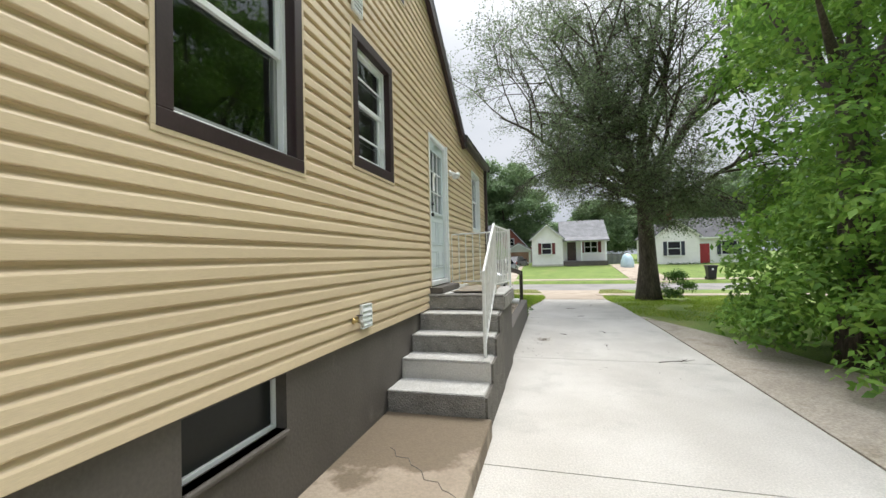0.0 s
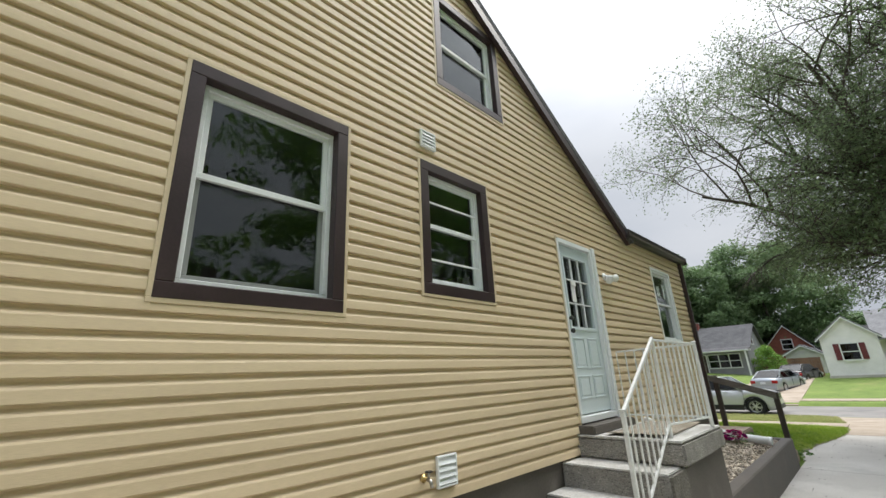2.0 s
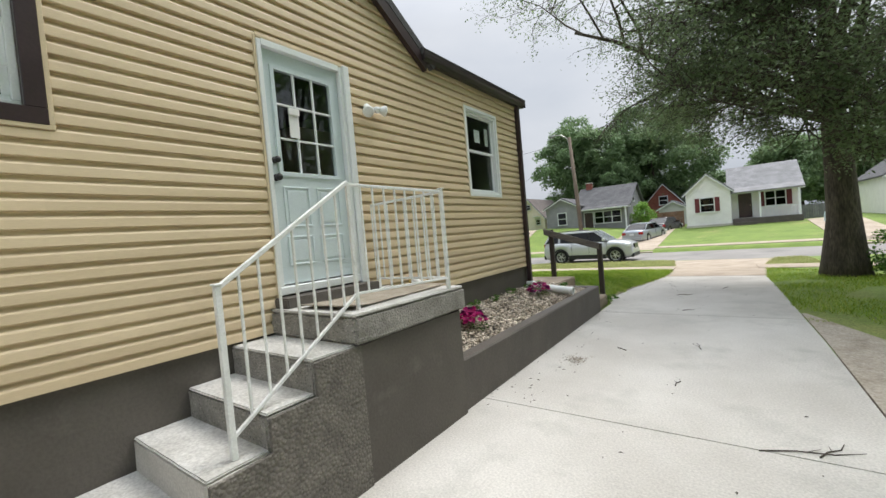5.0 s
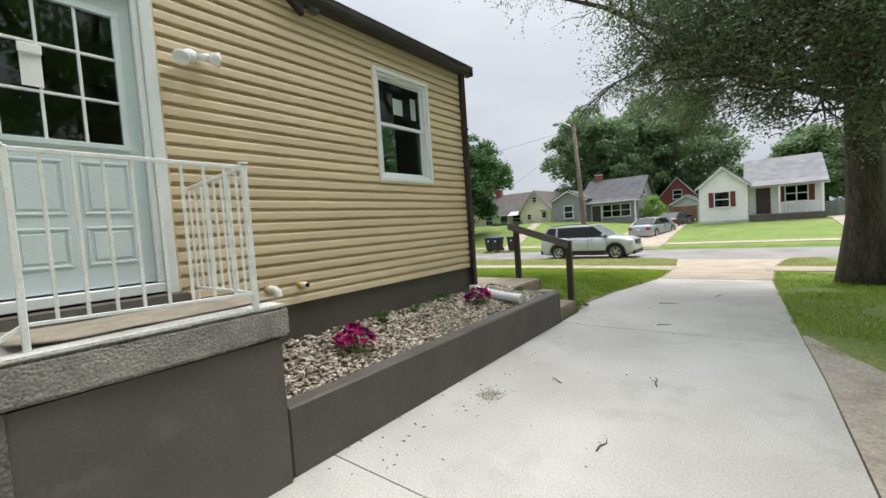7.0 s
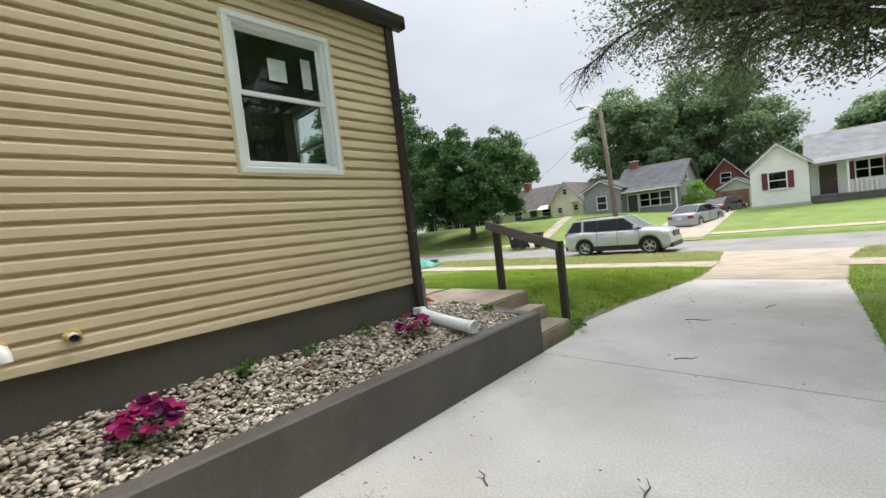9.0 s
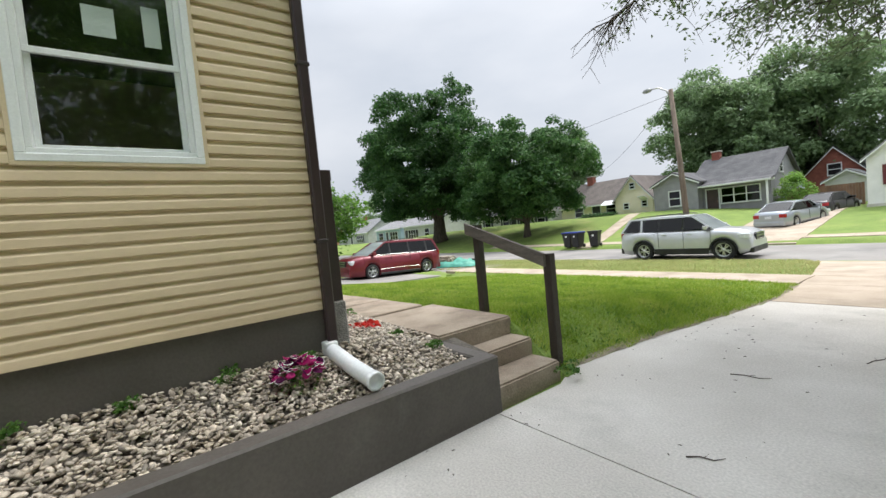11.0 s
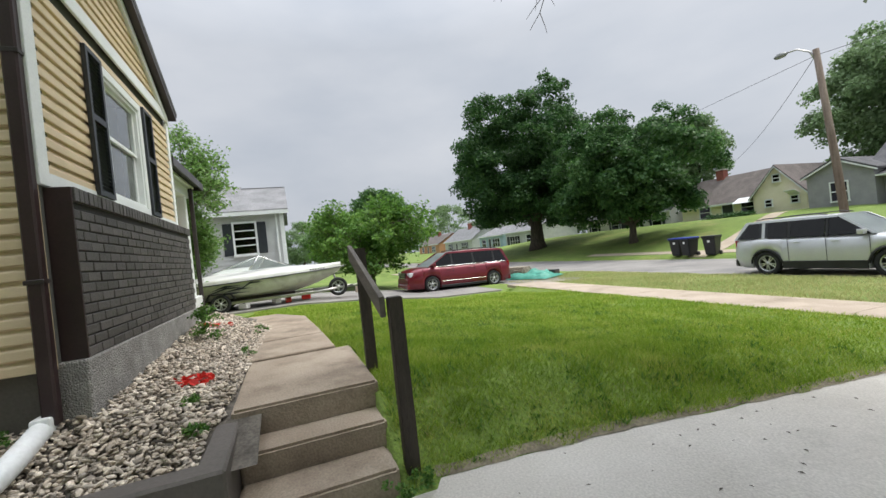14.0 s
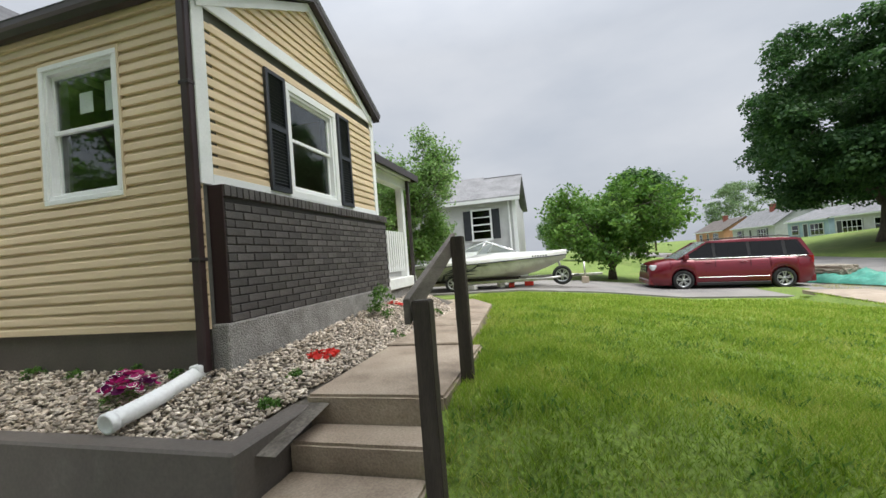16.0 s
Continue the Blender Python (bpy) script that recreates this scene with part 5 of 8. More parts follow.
def clump_tree(name, label, base, trunk_h, trunk_r, clumps, leaf_mat, leaf_size, density, seed, bark="bark", category="tree", forks=5, ratio=0.62):
    """A crown of many leaf clumps: (x, y, z, radius) from the base, each a ragged shell of leaves; a forked trunk below."""
    rg, rn = random.Random(seed), np.random.default_rng(seed)
    tree = thing(name, label, category, pose(*base))
    if trunk_h:
        wood = bmesh.new()
        pts = [(0, 0, -0.2), (0.02, 0, trunk_h * 0.3), (0.05, 0.03, trunk_h * 0.7), (0.05, 0.05, trunk_h)]
        tube(pts, [trunk_r * 1.5, trunk_r * 1.05, trunk_r * 0.9, trunk_r * 0.8], 12, wood)
        big = sorted(clumps, key=lambda c: -c[3])[:max(forks, 3) * 3]
        for c in rg.sample(big, min(forks, len(big))):
            q = Vector(c[:3])
            mid = Vector((0, 0, trunk_h)).lerp(q, 0.5) + Vector((0, 0, -0.06 * q.length))
            tube([(0.03, 0.03, trunk_h * 0.85), mid, q], [trunk_r * 0.6, trunk_r * 0.35, trunk_r * 0.1], 7, wood, False)
        part("trunk", wood, M[bark], tree)
    cs, ns, sz = [], [], []
    for x, y, z, r in clumps:
        k = max(12, int(density * r * r))
        d = rn.normal(size=(k, 3))
        d /= np.linalg.norm(d, axis=1, keepdims=True)
        d[:, 2] = np.where(d[:, 2] < -0.55, -d[:, 2] * 0.5, d[:, 2])
        ph = rn.uniform(0, 6, 3)
        lump = 1 + 0.2 * np.sin(d[:, 0] * 5 + ph[0]) * np.sin(d[:, 1] * 5 + ph[1]) + 0.12 * np.sin(d[:, 2] * 7 + ph[2])
        rad = r * lump * (1 - 0.5 * rn.random(k) ** 2.2)
        cs.append(np.array([x, y, z]) + d * rad[:, None] * np.array([1, 1, 0.82]))
        ns.append(d * 0.7 + np.array([0, 0, 0.5]) + 0.55 * rn.normal(size=(k, 3)))
        sz.append(leaf_size * rn.uniform(0.55, 1.35, k))
    v, n = leaf_mesh(np.concatenate(cs), np.concatenate(ns), np.concatenate(sz), rn, ratio)
    quads("crown", v, n, leaf_mat, tree)
    return tree


def crown_clumps(rx, ry, z0, z1, n, r0, r1, seed, shape=0.5):
    """Clumps over an egg-shaped crown, mostly near its surface."""
    rg = random.Random(seed)
    out = []
    zc, hz = (z0 + z1) / 2, (z1 - z0) / 2
    for _ in range(n):
        u = rg.uniform(-0.95, 1.0)
        a = rg.uniform(0, math.tau)
        w = math.sqrt(max(0.03, 1 - abs(u) ** 2.3)) * (1 - 0.25 * max(0, u) * shape * 2)
        k = rg.uniform(0.55, 0.95) ** 0.6
        r = rg.uniform(r0, r1)
        out.append((rx * w * k * math.cos(a), ry * w * k * math.sin(a), zc + hz * u * 0.9, r))
    return out


def lobed_clumps(rx, ry, z0, z1, lobes, per_lobe, r0, r1, seed):
    """Clumps gathered into big uneven lobes, with dips between them."""
    rg = random.Random(seed)
    zc, hz = (z0 + z1) / 2, (z1 - z0) / 2
    out = []
    for k in range(lobes):
        u = -0.88 + 1.8 * (k + rg.uniform(0.2, 0.8)) / lobes
        a = k * 2.4 + rg.uniform(-0.4, 0.4)
        w = math.sqrt(max(0.04, 1 - abs(u) ** 2.2))
        reach = rg.uniform(0.62, 0.88)
        c = Vector((rx * w * reach * math.cos(a), ry * w * reach * math.sin(a), zc + hz * u * rg.uniform(0.78, 0.92)))
        size = rg.uniform(0.2, 0.34) * min(rx, hz)
        for _ in range(per_lobe):
            d = Vector((rg.gauss(0, 1), rg.gauss(0, 1), rg.gauss(0, 0.8) + 0.15)).normalized() * size * rg.uniform(0.5, 1.05)
            out.append((c.x + d.x, c.y + d.y, c.z + d.z, rg.uniform(r0, r1)))
    for _ in range(lobes * 2):
        a, k, u = rg.uniform(0, math.tau), rg.uniform(0.1, 0.55), rg.uniform(-0.75, 0.6)
        out.append((rx * k * math.cos(a), ry * k * math.sin(a), zc + hz * u, r1 * 1.1))
    return out


# the large shade tree by the drive
def drive_clearance(x, y):
    """Height over which the shade tree's twigs are pruned, above the drive and the yard."""
    if x > 4.7:
        return 2.5
    return 3.1 + 0.75 * max(0.0, 2.3 - x) + 0.9 * max(0.0, 11.5 - y)


shade_tree = branching_tree("shade_tree", "large shade tree with dark trunk and fine spreading leaves", (5.3, 15.25, 0.18),
               [(0, 0, -0.2), (0.0, 0, 0.35), (0.02, 0.0, 1.4), (0.0, 0.02, 2.6), (-0.05, 0, 3.6), (-0.08, 0, 4.5)], 0.4,
               [(0.97, 108, 70, 7.2, 0.2), (0.98, 250, 62, 6.4, 0.22), (0.97, 10, 52, 7.0, 0.22), (0.85, 178, 36, 3.4, 0.12), (0.9, 212, 40, 3.8, 0.13), (1.0, 182, 54, 6.4, 0.16), (1.0, 226, 52, 6.4, 0.16),
                (0.92, 150, 42, 3.4, 0.12), (0.9, 275, 30, 5.2, 0.13), (0.8, 330, 24, 5.4, 0.12), (0.88, 60, 30, 5.8, 0.12), (1.0, 196, 64, 5.8, 0.16), (1.0, 300, 66, 6.4, 0.15), (0.93, 240, 34, 3.9, 0.12),
                (0.96, 194, 36, 6.6, 0.13), (0.9, 222, 20, 4.6, 0.09), (0.82, 262, 12, 4.2, 0.09), (0.84, 284, 10, 4.4, 0.09), (0.84, 246, 8, 3.6, 0.09), (0.83, 271, 5, 3.4, 0.08)],
               L["elm"], 0.08, 21, 11, "bark", (8, 7, 6), 0.95, 0.022, 0.75, clear=drive_clearance)

# one thin limb reaches over the walk, its bare twigs hanging
tw_rng, tw_np = random.Random(61), np.random.default_rng(61)
limb = bmesh.new()
spine = [Vector(p) for p in ((-0.1, 0.0, 4.2), (-1.1, -0.8, 5.0), (-2.2, -1.5, 5.25), (-3.3, -2.2, 5.05), (-4.1, -2.8, 4.65), (-4.65, -3.15, 4.2))]
tube(spine, [0.075, 0.06, 0.045, 0.032, 0.02, 0.008], 8, limb)
hang_leaves = []
for k in range(34):
    u = 2.0 + 3.0 * (k + tw_rng.random()) / 34
    i = min(4, int(u))
    p = spine[i].lerp(spine[i + 1], u - i)
    line = bent(p, (tw_rng.gauss(-0.5, 0.5), tw_rng.gauss(-0.35, 0.5), -0.35), tw_rng.uniform(0.5, 1.0), 5, tw_rng, 0.16, 0.14)
    tube(line, [0.011, 0.009, 0.007, 0.005, 0.004, 0.003], 4, limb, False)
    for _ in range(5):
        q = line[tw_rng.randrange(1, 5)]
        fork = bent(q, (tw_rng.gauss(-0.4, 0.7), tw_rng.gauss(0, 0.7), -0.5), tw_rng.uniform(0.2, 0.42), 3, tw_rng, 0.18, 0.12)
        tube(fork, [0.005, 0.004, 0.003, 0.002], 3, limb, False)
        if u < 4.2:
            hang_leaves += [fork[tw_rng.randrange(1, 4)] + Vector((tw_rng.gauss(0, 0.05), tw_rng.gauss(0, 0.05), tw_rng.gauss(0, 0.04))) for _ in range(9)]
part("hanging_limb", limb, M["bark"], shade_tree)
v, n = leaf_mesh([tuple(q) for q in hang_leaves], tw_np.normal(0, 1, (len(hang_leaves), 3)), tw_np.uniform(0.04, 0.08, len(hang_leaves)), tw_np, 0.45)
quads("hanging_leaves", v, n, L["elm"], shade_tree)

# leafy trees and undergrowth along the drive's far side
hr1 = random.Random(21)
cl = [(hr1.uniform(-0.7, 2.6), hr1.uniform(-2.4, 2.0), hr1.uniform(0.5, 2.6), hr1.uniform(0.4, 0.75)) for _ in range(34)]
cl += [(hr1.uniform(-1.0, 0.6), hr1.uniform(-2.2, 2.2), hr1.uniform(0.25, 1.9), hr1.uniform(0.3, 0.55)) for _ in range(46)]
cl += [(hr1.uniform(-1.0, 3.0), hr1.uniform(-2.6, 2.2), hr1.uniform(2.4, 10.5), hr1.uniform(0.5, 0.95)) for _ in range(70)]
clump_tree("roadside_tree", "tall leafy green tree with undergrowth beside the dirt", (5.95, 5.1, 0.3), 4.5, 0.2, cl, L["hedge"], 0.13, 900, 22, "bark", "tree", 7, 0.5)
cl = [(hr1.uniform(-1.0, 1.9), hr1.uniform(-2.0, 2.0), hr1.uniform(0.4, 4.6), hr1.uniform(0.5, 0.95)) for _ in range(44)]
cl += [(hr1.uniform(-1.0, 1.9), hr1.uniform(-2.0, 2.0), hr1.uniform(4.6, 9.5), hr1.uniform(0.4, 0.7)) for _ in range(18)]
clump_tree("roadside_tree", "tall leafy green tree overhanging the dirt verge", (7.4, 1.2, 0.3), 4.5, 0.2, cl, L["hedge"], 0.15, 520, 23, "bark", "tree", 6, 0.5)
for k, (bx, by) in enumerate(((9.4, -3.2), (9.0, 9.6), (10.5, -8.0))):
    clump_tree("roadside_tree", "tall leafy green tree beyond the drive", (bx, by, 0.3), 4.0, 0.24, crown_clumps(2.6, 3.0, 1.2, 10.5, 55, 0.8, 1.4, 30 + k), L["hedge"], 0.24, 190, 33 + k, "bark", "tree", 6, 0.5)
clump_tree("shrub", "round green shrub by the shade tree's foot", (6.2, 14.9, 0.22), 0, 0, crown_clumps(0.55, 0.55, 0.05, 1.0, 22, 0.18, 0.3, 40), L["bush"], 0.07, 2600, 41, category="shrub")

# trees across the street
clump_tree("maple_tree", "large dark green maple with a thick trunk", (-35.3, 36.2, 0.55), 3.0, 0.75, lobed_clumps(10.9, 9.8, 1.6, 16.9, 44, 9, 0.7, 1.3, 50), L["maple"], 0.31, 220, 51, forks=9)
clump_tree("maple_tree", "rounded green maple with a low crown", (-21.6, 36.0, 0.6), 1.7, 0.28, lobed_clumps(6.5, 6.2, 0.9, 10.2, 34, 8, 0.5, 1.0, 52), L["maple_light"], 0.26, 320, 53, forks=9)
clump_tree("maple_tree", "tree behind the rounded maple, haze in its leaf colour", (-28.2, 52, 0.9), 4, 0.4, lobed_clumps(4.3, 4.2, 3.5, 12.8, 16, 6, 0.7, 1.2, 54), L["far"], 0.3, 180, 55)
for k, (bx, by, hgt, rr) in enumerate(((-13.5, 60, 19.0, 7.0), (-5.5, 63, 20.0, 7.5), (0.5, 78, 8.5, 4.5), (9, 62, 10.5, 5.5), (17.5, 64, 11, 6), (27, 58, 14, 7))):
    clump_tree("background_tree", "tall green tree behind the houses, haze in its leaf colour", (bx, by, 1.0), 5, 0.4, lobed_clumps(rr * 0.95, rr * 0.88, 1.0, hgt * 0.82, 26, 8, 0.8, 1.5, 60 + k), L["far"], 0.34, 150, 70 + k)
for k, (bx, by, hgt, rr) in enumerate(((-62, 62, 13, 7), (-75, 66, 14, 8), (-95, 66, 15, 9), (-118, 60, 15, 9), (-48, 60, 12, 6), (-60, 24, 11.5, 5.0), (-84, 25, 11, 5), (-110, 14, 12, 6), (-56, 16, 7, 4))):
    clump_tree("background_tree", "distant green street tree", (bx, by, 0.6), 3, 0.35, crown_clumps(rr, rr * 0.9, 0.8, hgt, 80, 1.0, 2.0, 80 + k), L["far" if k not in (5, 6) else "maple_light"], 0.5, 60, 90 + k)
branching_tree("dogwood_tree", "low spreading green tree with several leaning stems", (-18.6, 13.9, 0.2),
               [(0, 0, -0.2), (0.02, 0, 0.25), (0.05, 0.02, 0.5), (0.05, 0.05, 0.8)], 0.17,
               [(0.5, 100, 58, 3.2, 0.1), (0.6, 265, 52, 3.2, 0.1), (0.7, 20, 62, 3.4, 0.09), (0.7, 190, 60, 3.2, 0.09), (0.9, 320, 46, 3.0, 0.08), (0.9, 75, 40, 3.0, 0.08), (0.9, 230, 36, 2.9, 0.08), (0.95, 140, 42, 3.0, 0.08)],
               L["dogwood"], 0.2, 13, 15, "bark", (8, 6, 5), 1.0, 0.02, 0.6, 0.6)
branching_tree("pear_tree", "slim upright green tree beyond the porch", (-10.2, 6.4, 0.4),
               [(0, 0, -0.2), (0.02, 0, 0.5), (0.0, 0.02, 1.1), (0.02, 0.0, 1.7), (0, 0, 2.5)], 0.09,
               [(0.5, 60, 52, 1.0, 0.04), (0.52, 250, 52, 1.0, 0.04), (0.56, 90, 56, 1.3, 0.05), (0.6, 270, 58, 1.3, 0.05), (0.6, 10, 55, 1.9, 0.05), (0.65, 170, 55, 1.8, 0.05), (0.75, 45, 64, 1.9, 0.045), (0.8, 225, 64, 1.9, 0.045), (0.9, 120, 72, 2.0, 0.04), (0.95, 300, 70, 2.0, 0.04), (0.98, 60, 80, 2.2, 0.04)],
               L["pear"], 0.12, 13, 16, "bark_pale", (7, 6, 5), 0.8, 0.0, 0.45, 0.55)


# ragged soil edge where the lawn meets the drive
bm = bmesh.new()
lo_, hi_ = [], []
for y in frange(10.45, 17.6, 90):
    x = drive_left(y)
    lo_.append(bm.verts.new((x - 0.1 - 0.08 * noise.noise((y * 2.2, 4, 0)), y, ground_z(x - 0.1, y) + 0.012)))
    hi_.append(bm.verts.new((x + 0.03 * noise.noise((y * 4, 1, 0)) + 0.02 * noise.noise((y * 13, 1, 0)) + 0.01, y, drive_z(y) + 0.005)))
for k in range(90):
    bm.faces.new((lo_[k], hi_[k], hi_[k + 1], lo_[k + 1])).smooth = True
tagged(link_mesh("lawn_edge", bm, M["dry_soil"]), "ragged brown soil edge between lawn and drive", "soil", kind="structure")


# ---- river stones ----
def stone_verts(rg, size):
    """A squashed, lumpy pebble of 26 points: rings and poles."""
    a, b, c = size * rg.uniform(0.75, 1.25), size * rg.uniform(0.5, 0.85), size * rg.uniform(0.32, 0.55)
    ph = [rg.uniform(0, 6.28) for _ in range(3)]
    vs = [(0, 0, c)]
    for el in (0.75, 0.1, -0.6):
        for k in range(7):
            t = k * math.tau / 7
            r = math.cos(el) * (1 + 0.13 * math.sin(2 * t + ph[0]) + 0.08 * math.sin(3 * t + ph[1]))
            vs.append((a * r * math.cos(t), b * r * math.sin(t), c * math.sin(el)))
    vs.append((0, 0, -c))
    return vs


STONE_FACES = [(0, 1 + k, 1 + (k + 1) % 7) for k in range(7)]
for ring in (0, 1):
    STONE_FACES += [(1 + ring * 7 + k, 8 + ring * 7 + k, 8 + ring * 7 + (k + 1) % 7, 1 + ring * 7 + (k + 1) % 7) for k in range(7)]
STONE_FACES += [(15 + k, 22, 15 + (k + 1) % 7) for k in range(7)]
srng = random.Random(77)
near_meshes = []
for k in range(12):
    me = bpy.data.meshes.new("stone")
    me.from_pydata(stone_verts(srng, 0.03), [], STONE_FACES)
    me.polygons.foreach_set("use_smooth", [True] * len(STONE_FACES))
    me.materials.append(M["stone_one"])
    near_meshes.append(me)
bed = thing("stone_bed", "bed of mixed grey and tan river stones", "stones", pose(0, 0, 0))
allv, allf, single = [], [], 0
cells = []
for _ in range(90000):
    x, y = srng.uniform(-5.0, 0.8), srng.uniform(4.48, 9.4)
    if in_bed(x, y):
        cells.append((x, y))
    if len(cells) > 15500:
        break
for x, y in cells:
    z = bed_z(x, y) + srng.uniform(-0.018, 0.026)
    size = srng.uniform(0.013, 0.026) if srng.random() < 0.9 else srng.uniform(0.026, 0.036)
    turn = Euler((srng.gauss(0, 0.35), srng.gauss(0, 0.35), srng.uniform(0, 6.28))).to_matrix()
    if single < 295 and 7.3 < y < 9.1 and x > -0.9 and srng.random() < 0.2:
        ob = new("stone", near_meshes[single % 12])
        ob.parent = bed
        s_ = size / 0.03
        ob.matrix_basis = Matrix.LocRotScale((x, y, z + 0.012), turn.to_quaternion(), (s_, s_, s_))
        single += 1
        continue
    base_i = len(allv)
    for v in stone_verts(srng, size):
        allv.append(tuple(turn @ Vector(v) + Vector((x, y, z))))
    allf += [tuple(base_i + i for i in f) for f in STONE_FACES]
me = bpy.data.meshes.new("stones")
me.from_pydata(allv, [], allf)
me.polygons.foreach_set("use_smooth", [True] * len(allf))
me.materials.append(M["stone"])
ob = new("stones", me)
ob.parent = bed
tagged(ob, "loose river stones", kind="stuff")


# ---- flowers and weeds ----
def flower_clump(label, x, y, z, r, h, petals, seed, n_flower=26, n_leaf=220, leaf=0.035, edge=None):
    rg, rn = random.Random(seed), np.random.default_rng(seed)
    f = thing("flower_clump", label, "flowers", pose(x, y, z), "bed flowers")
    cs, ns = [], []
    for _ in range(n_leaf):
        a, q, zz = rg.uniform(0, 6.28), r * rg.random() ** 0.6, rg.random()
        cs.append((q * math.cos(a), q * math.sin(a), h * 0.75 * zz * (1 - 0.5 * (q / r) ** 2)))
        ns.append((rg.gauss(0, 0.6), rg.gauss(0, 0.6), 1))
    v, n = leaf_mesh(cs, ns, leaf * rn.uniform(0.6, 1.3, n_leaf), rn, 0.5)
    quads("leaves", v, n, L["bush"], f)
    for k in range(n_flower):
        a, q = rg.uniform(0, 6.28), r * rg.random() ** 0.5
        zz = h * (1 - 0.55 * (q / r) ** 2) + rg.uniform(-0.02, 0.02)
        b = bmesh.new()
        tilt = Euler((rg.gauss(0, 0.5), rg.gauss(0, 0.5), rg.uniform(0, 6))).to_matrix()
        rad = rg.uniform(0.026, 0.04)
        c0 = b.verts.new(tilt @ Vector((0, 0, -0.012)) + Vector((q * math.cos(a), q * math.sin(a), zz)))
        ring = [b.verts.new(tilt @ Vector((rad * (1 + 0.12 * (i % 2)) * math.cos(i * math.tau / 10), rad * (1 + 0.12 * (i % 2)) * math.sin(i * math.tau / 10), 0.004 * (i % 2))) + Vector((q * math.cos(a), q * math.sin(a), zz))) for i in range(10)]
        for i in range(10):
            b.faces.new((c0, ring[i], ring[(i + 1) % 10]))
        fl = part("flower", b, L[petals[k % len(petals)]], f)
        if edge and k % 2 == 0:
            b = bmesh.new()
            outer = [b.verts.new(v.co) for v in fl.data.vertices[1:]]
            inner = [b.verts.new(Vector(v.co).lerp(fl.data.vertices[0].co, 0.13) + Vector((0, 0, 0.004))) for v in fl.data.vertices[1:]]
            for i in range(10):
                b.faces.new((outer[i], outer[(i + 1) % 10], inner[(i + 1) % 10], inner[i]))
            part("petal_edge", b, M["paper"], fl, "white petal rim")
    return f


flower_clump("magenta and dark purple petunias among the stones", 0.44, 5.47, 0.82, 0.2, 0.24, ("petal_pink", "petal_pink", "petal_dark"), 1, 70)
flower_clump("magenta petunias with white rims among the stones", 0.37, 7.76, 0.85, 0.19, 0.22, ("petal_pink", "petal_pink", "petal_dark"), 2, 70, edge=True)
flower_clump("low bright red flowers among the stones", -0.66, 8.82, 0.9, 0.17, 0.06, ("petal_red",), 3, 44, 60)
flower_clump("low coral red flowers by the walk", -3.75, 8.58, 0.97, 0.22, 0.08, ("petal_red",), 4, 34, 80)
flower_clump("low red flowers beside the foundation", -3.3, 8.5, 1.05, 0.14, 0.07, ("petal_red",), 5, 16, 50)
clump_tree("shrub", "small leafy green shrub on the stones", (-2.5, 8.66, 1.0), 0, 0, crown_clumps(0.2, 0.2, 0.02, 0.42, 16, 0.07, 0.12, 42), L["bush"], 0.04, 6000, 43, category="shrub")
for k, (x, y, r) in enumerate(((0.07, 6.2, 0.09), (0.06, 7.35, 0.1), (0.07, 6.75, 0.07), (0.1, 7.95, 0.08), (0.36, 9.03, 0.07), (-1.75, 9.17, 0.1), (-3.3, 9.2, 0.12), (-0.1, 8.9, 0.05), (0.95, 10.2, 0.12), (0.9, 10.35, 0.1))):
    clump_tree("weed", "small green weed between stones and concrete", (x, y, bed_z(x, y) - 0.01 if y < 9.3 else 0.32), 0, 0, crown_clumps(r, r, 0.0, r * 1.2, 8, 0.025, 0.05, 140 + k), L["bush"], 0.03, 16000, 150 + k, category="weed")


# ---- grass ----
def grass_field(name, label, n, area, keep, h0, h1, width, seed, material, near=None):
    """Blades over an area; with near, they thin out and widen away from that place."""
    rn = np.random.default_rng(seed)
    x = rn.uniform(area[0], area[1], n)
    y = rn.uniform(area[2], area[3], n)
    grow = np.ones(n)
    if near is not None:
        dist = np.hypot(x - near[0], y - near[1])
        share = np.clip((2.4 / np.maximum(dist, 0.1)) ** 1.35, 0.05, 1)
        ok = rn.random(n) < share
        x, y, grow = x[ok], y[ok], (1 / np.sqrt(share))[ok]
    ok = np.array([keep(a, b) for a, b in zip(x, y)])
    x, y, grow = x[ok], y[ok], grow[ok]
    z = np.array([ground_z(a, b) for a, b in zip(x, y)]) - 0.004
    m = len(x)
    tuft = np.array([noise.noise((a * 0.8, b * 0.8, 3)) + 0.6 * noise.noise((a * 5, b * 5, 9)) + 0.5 for a, b in zip(x, y)])
    h = rn.uniform(h0, h1, m) * (0.65 + 0.6 * tuft)
    a = rn.uniform(0, np.pi * 2, m)
    lean = rn.normal(0, 0.6, (m, 2)) * h[:, None]
    w = width * rn.uniform(0.6, 1.3, m) * grow
    base = np.stack([x, y, z], 1)
    sx_ = np.stack([np.cos(a) * w, np.sin(a) * w, np.zeros(m)], 1)
    tip = base + np.concatenate([lean, h[:, None]], 1)
    verts = np.stack([base - sx_, base + sx_, tip + sx_ * 0.25, tip - sx_ * 0.25], 1).reshape(-1, 3)
    return tagged(quads(name, verts, m, material), label, "grass", kind="stuff")


def lawn_here(x, y):
    return x < drive_left(y) - 0.02 + 0.08 * noise.noise((y * 3, 0, 0)) and not (y < 10.28 and x > -1.38) and not (y < 10.07 and x > -3.55) and not (y < 9.93 and x > -5.0) and not (y < 9.4 and x > -6.0)


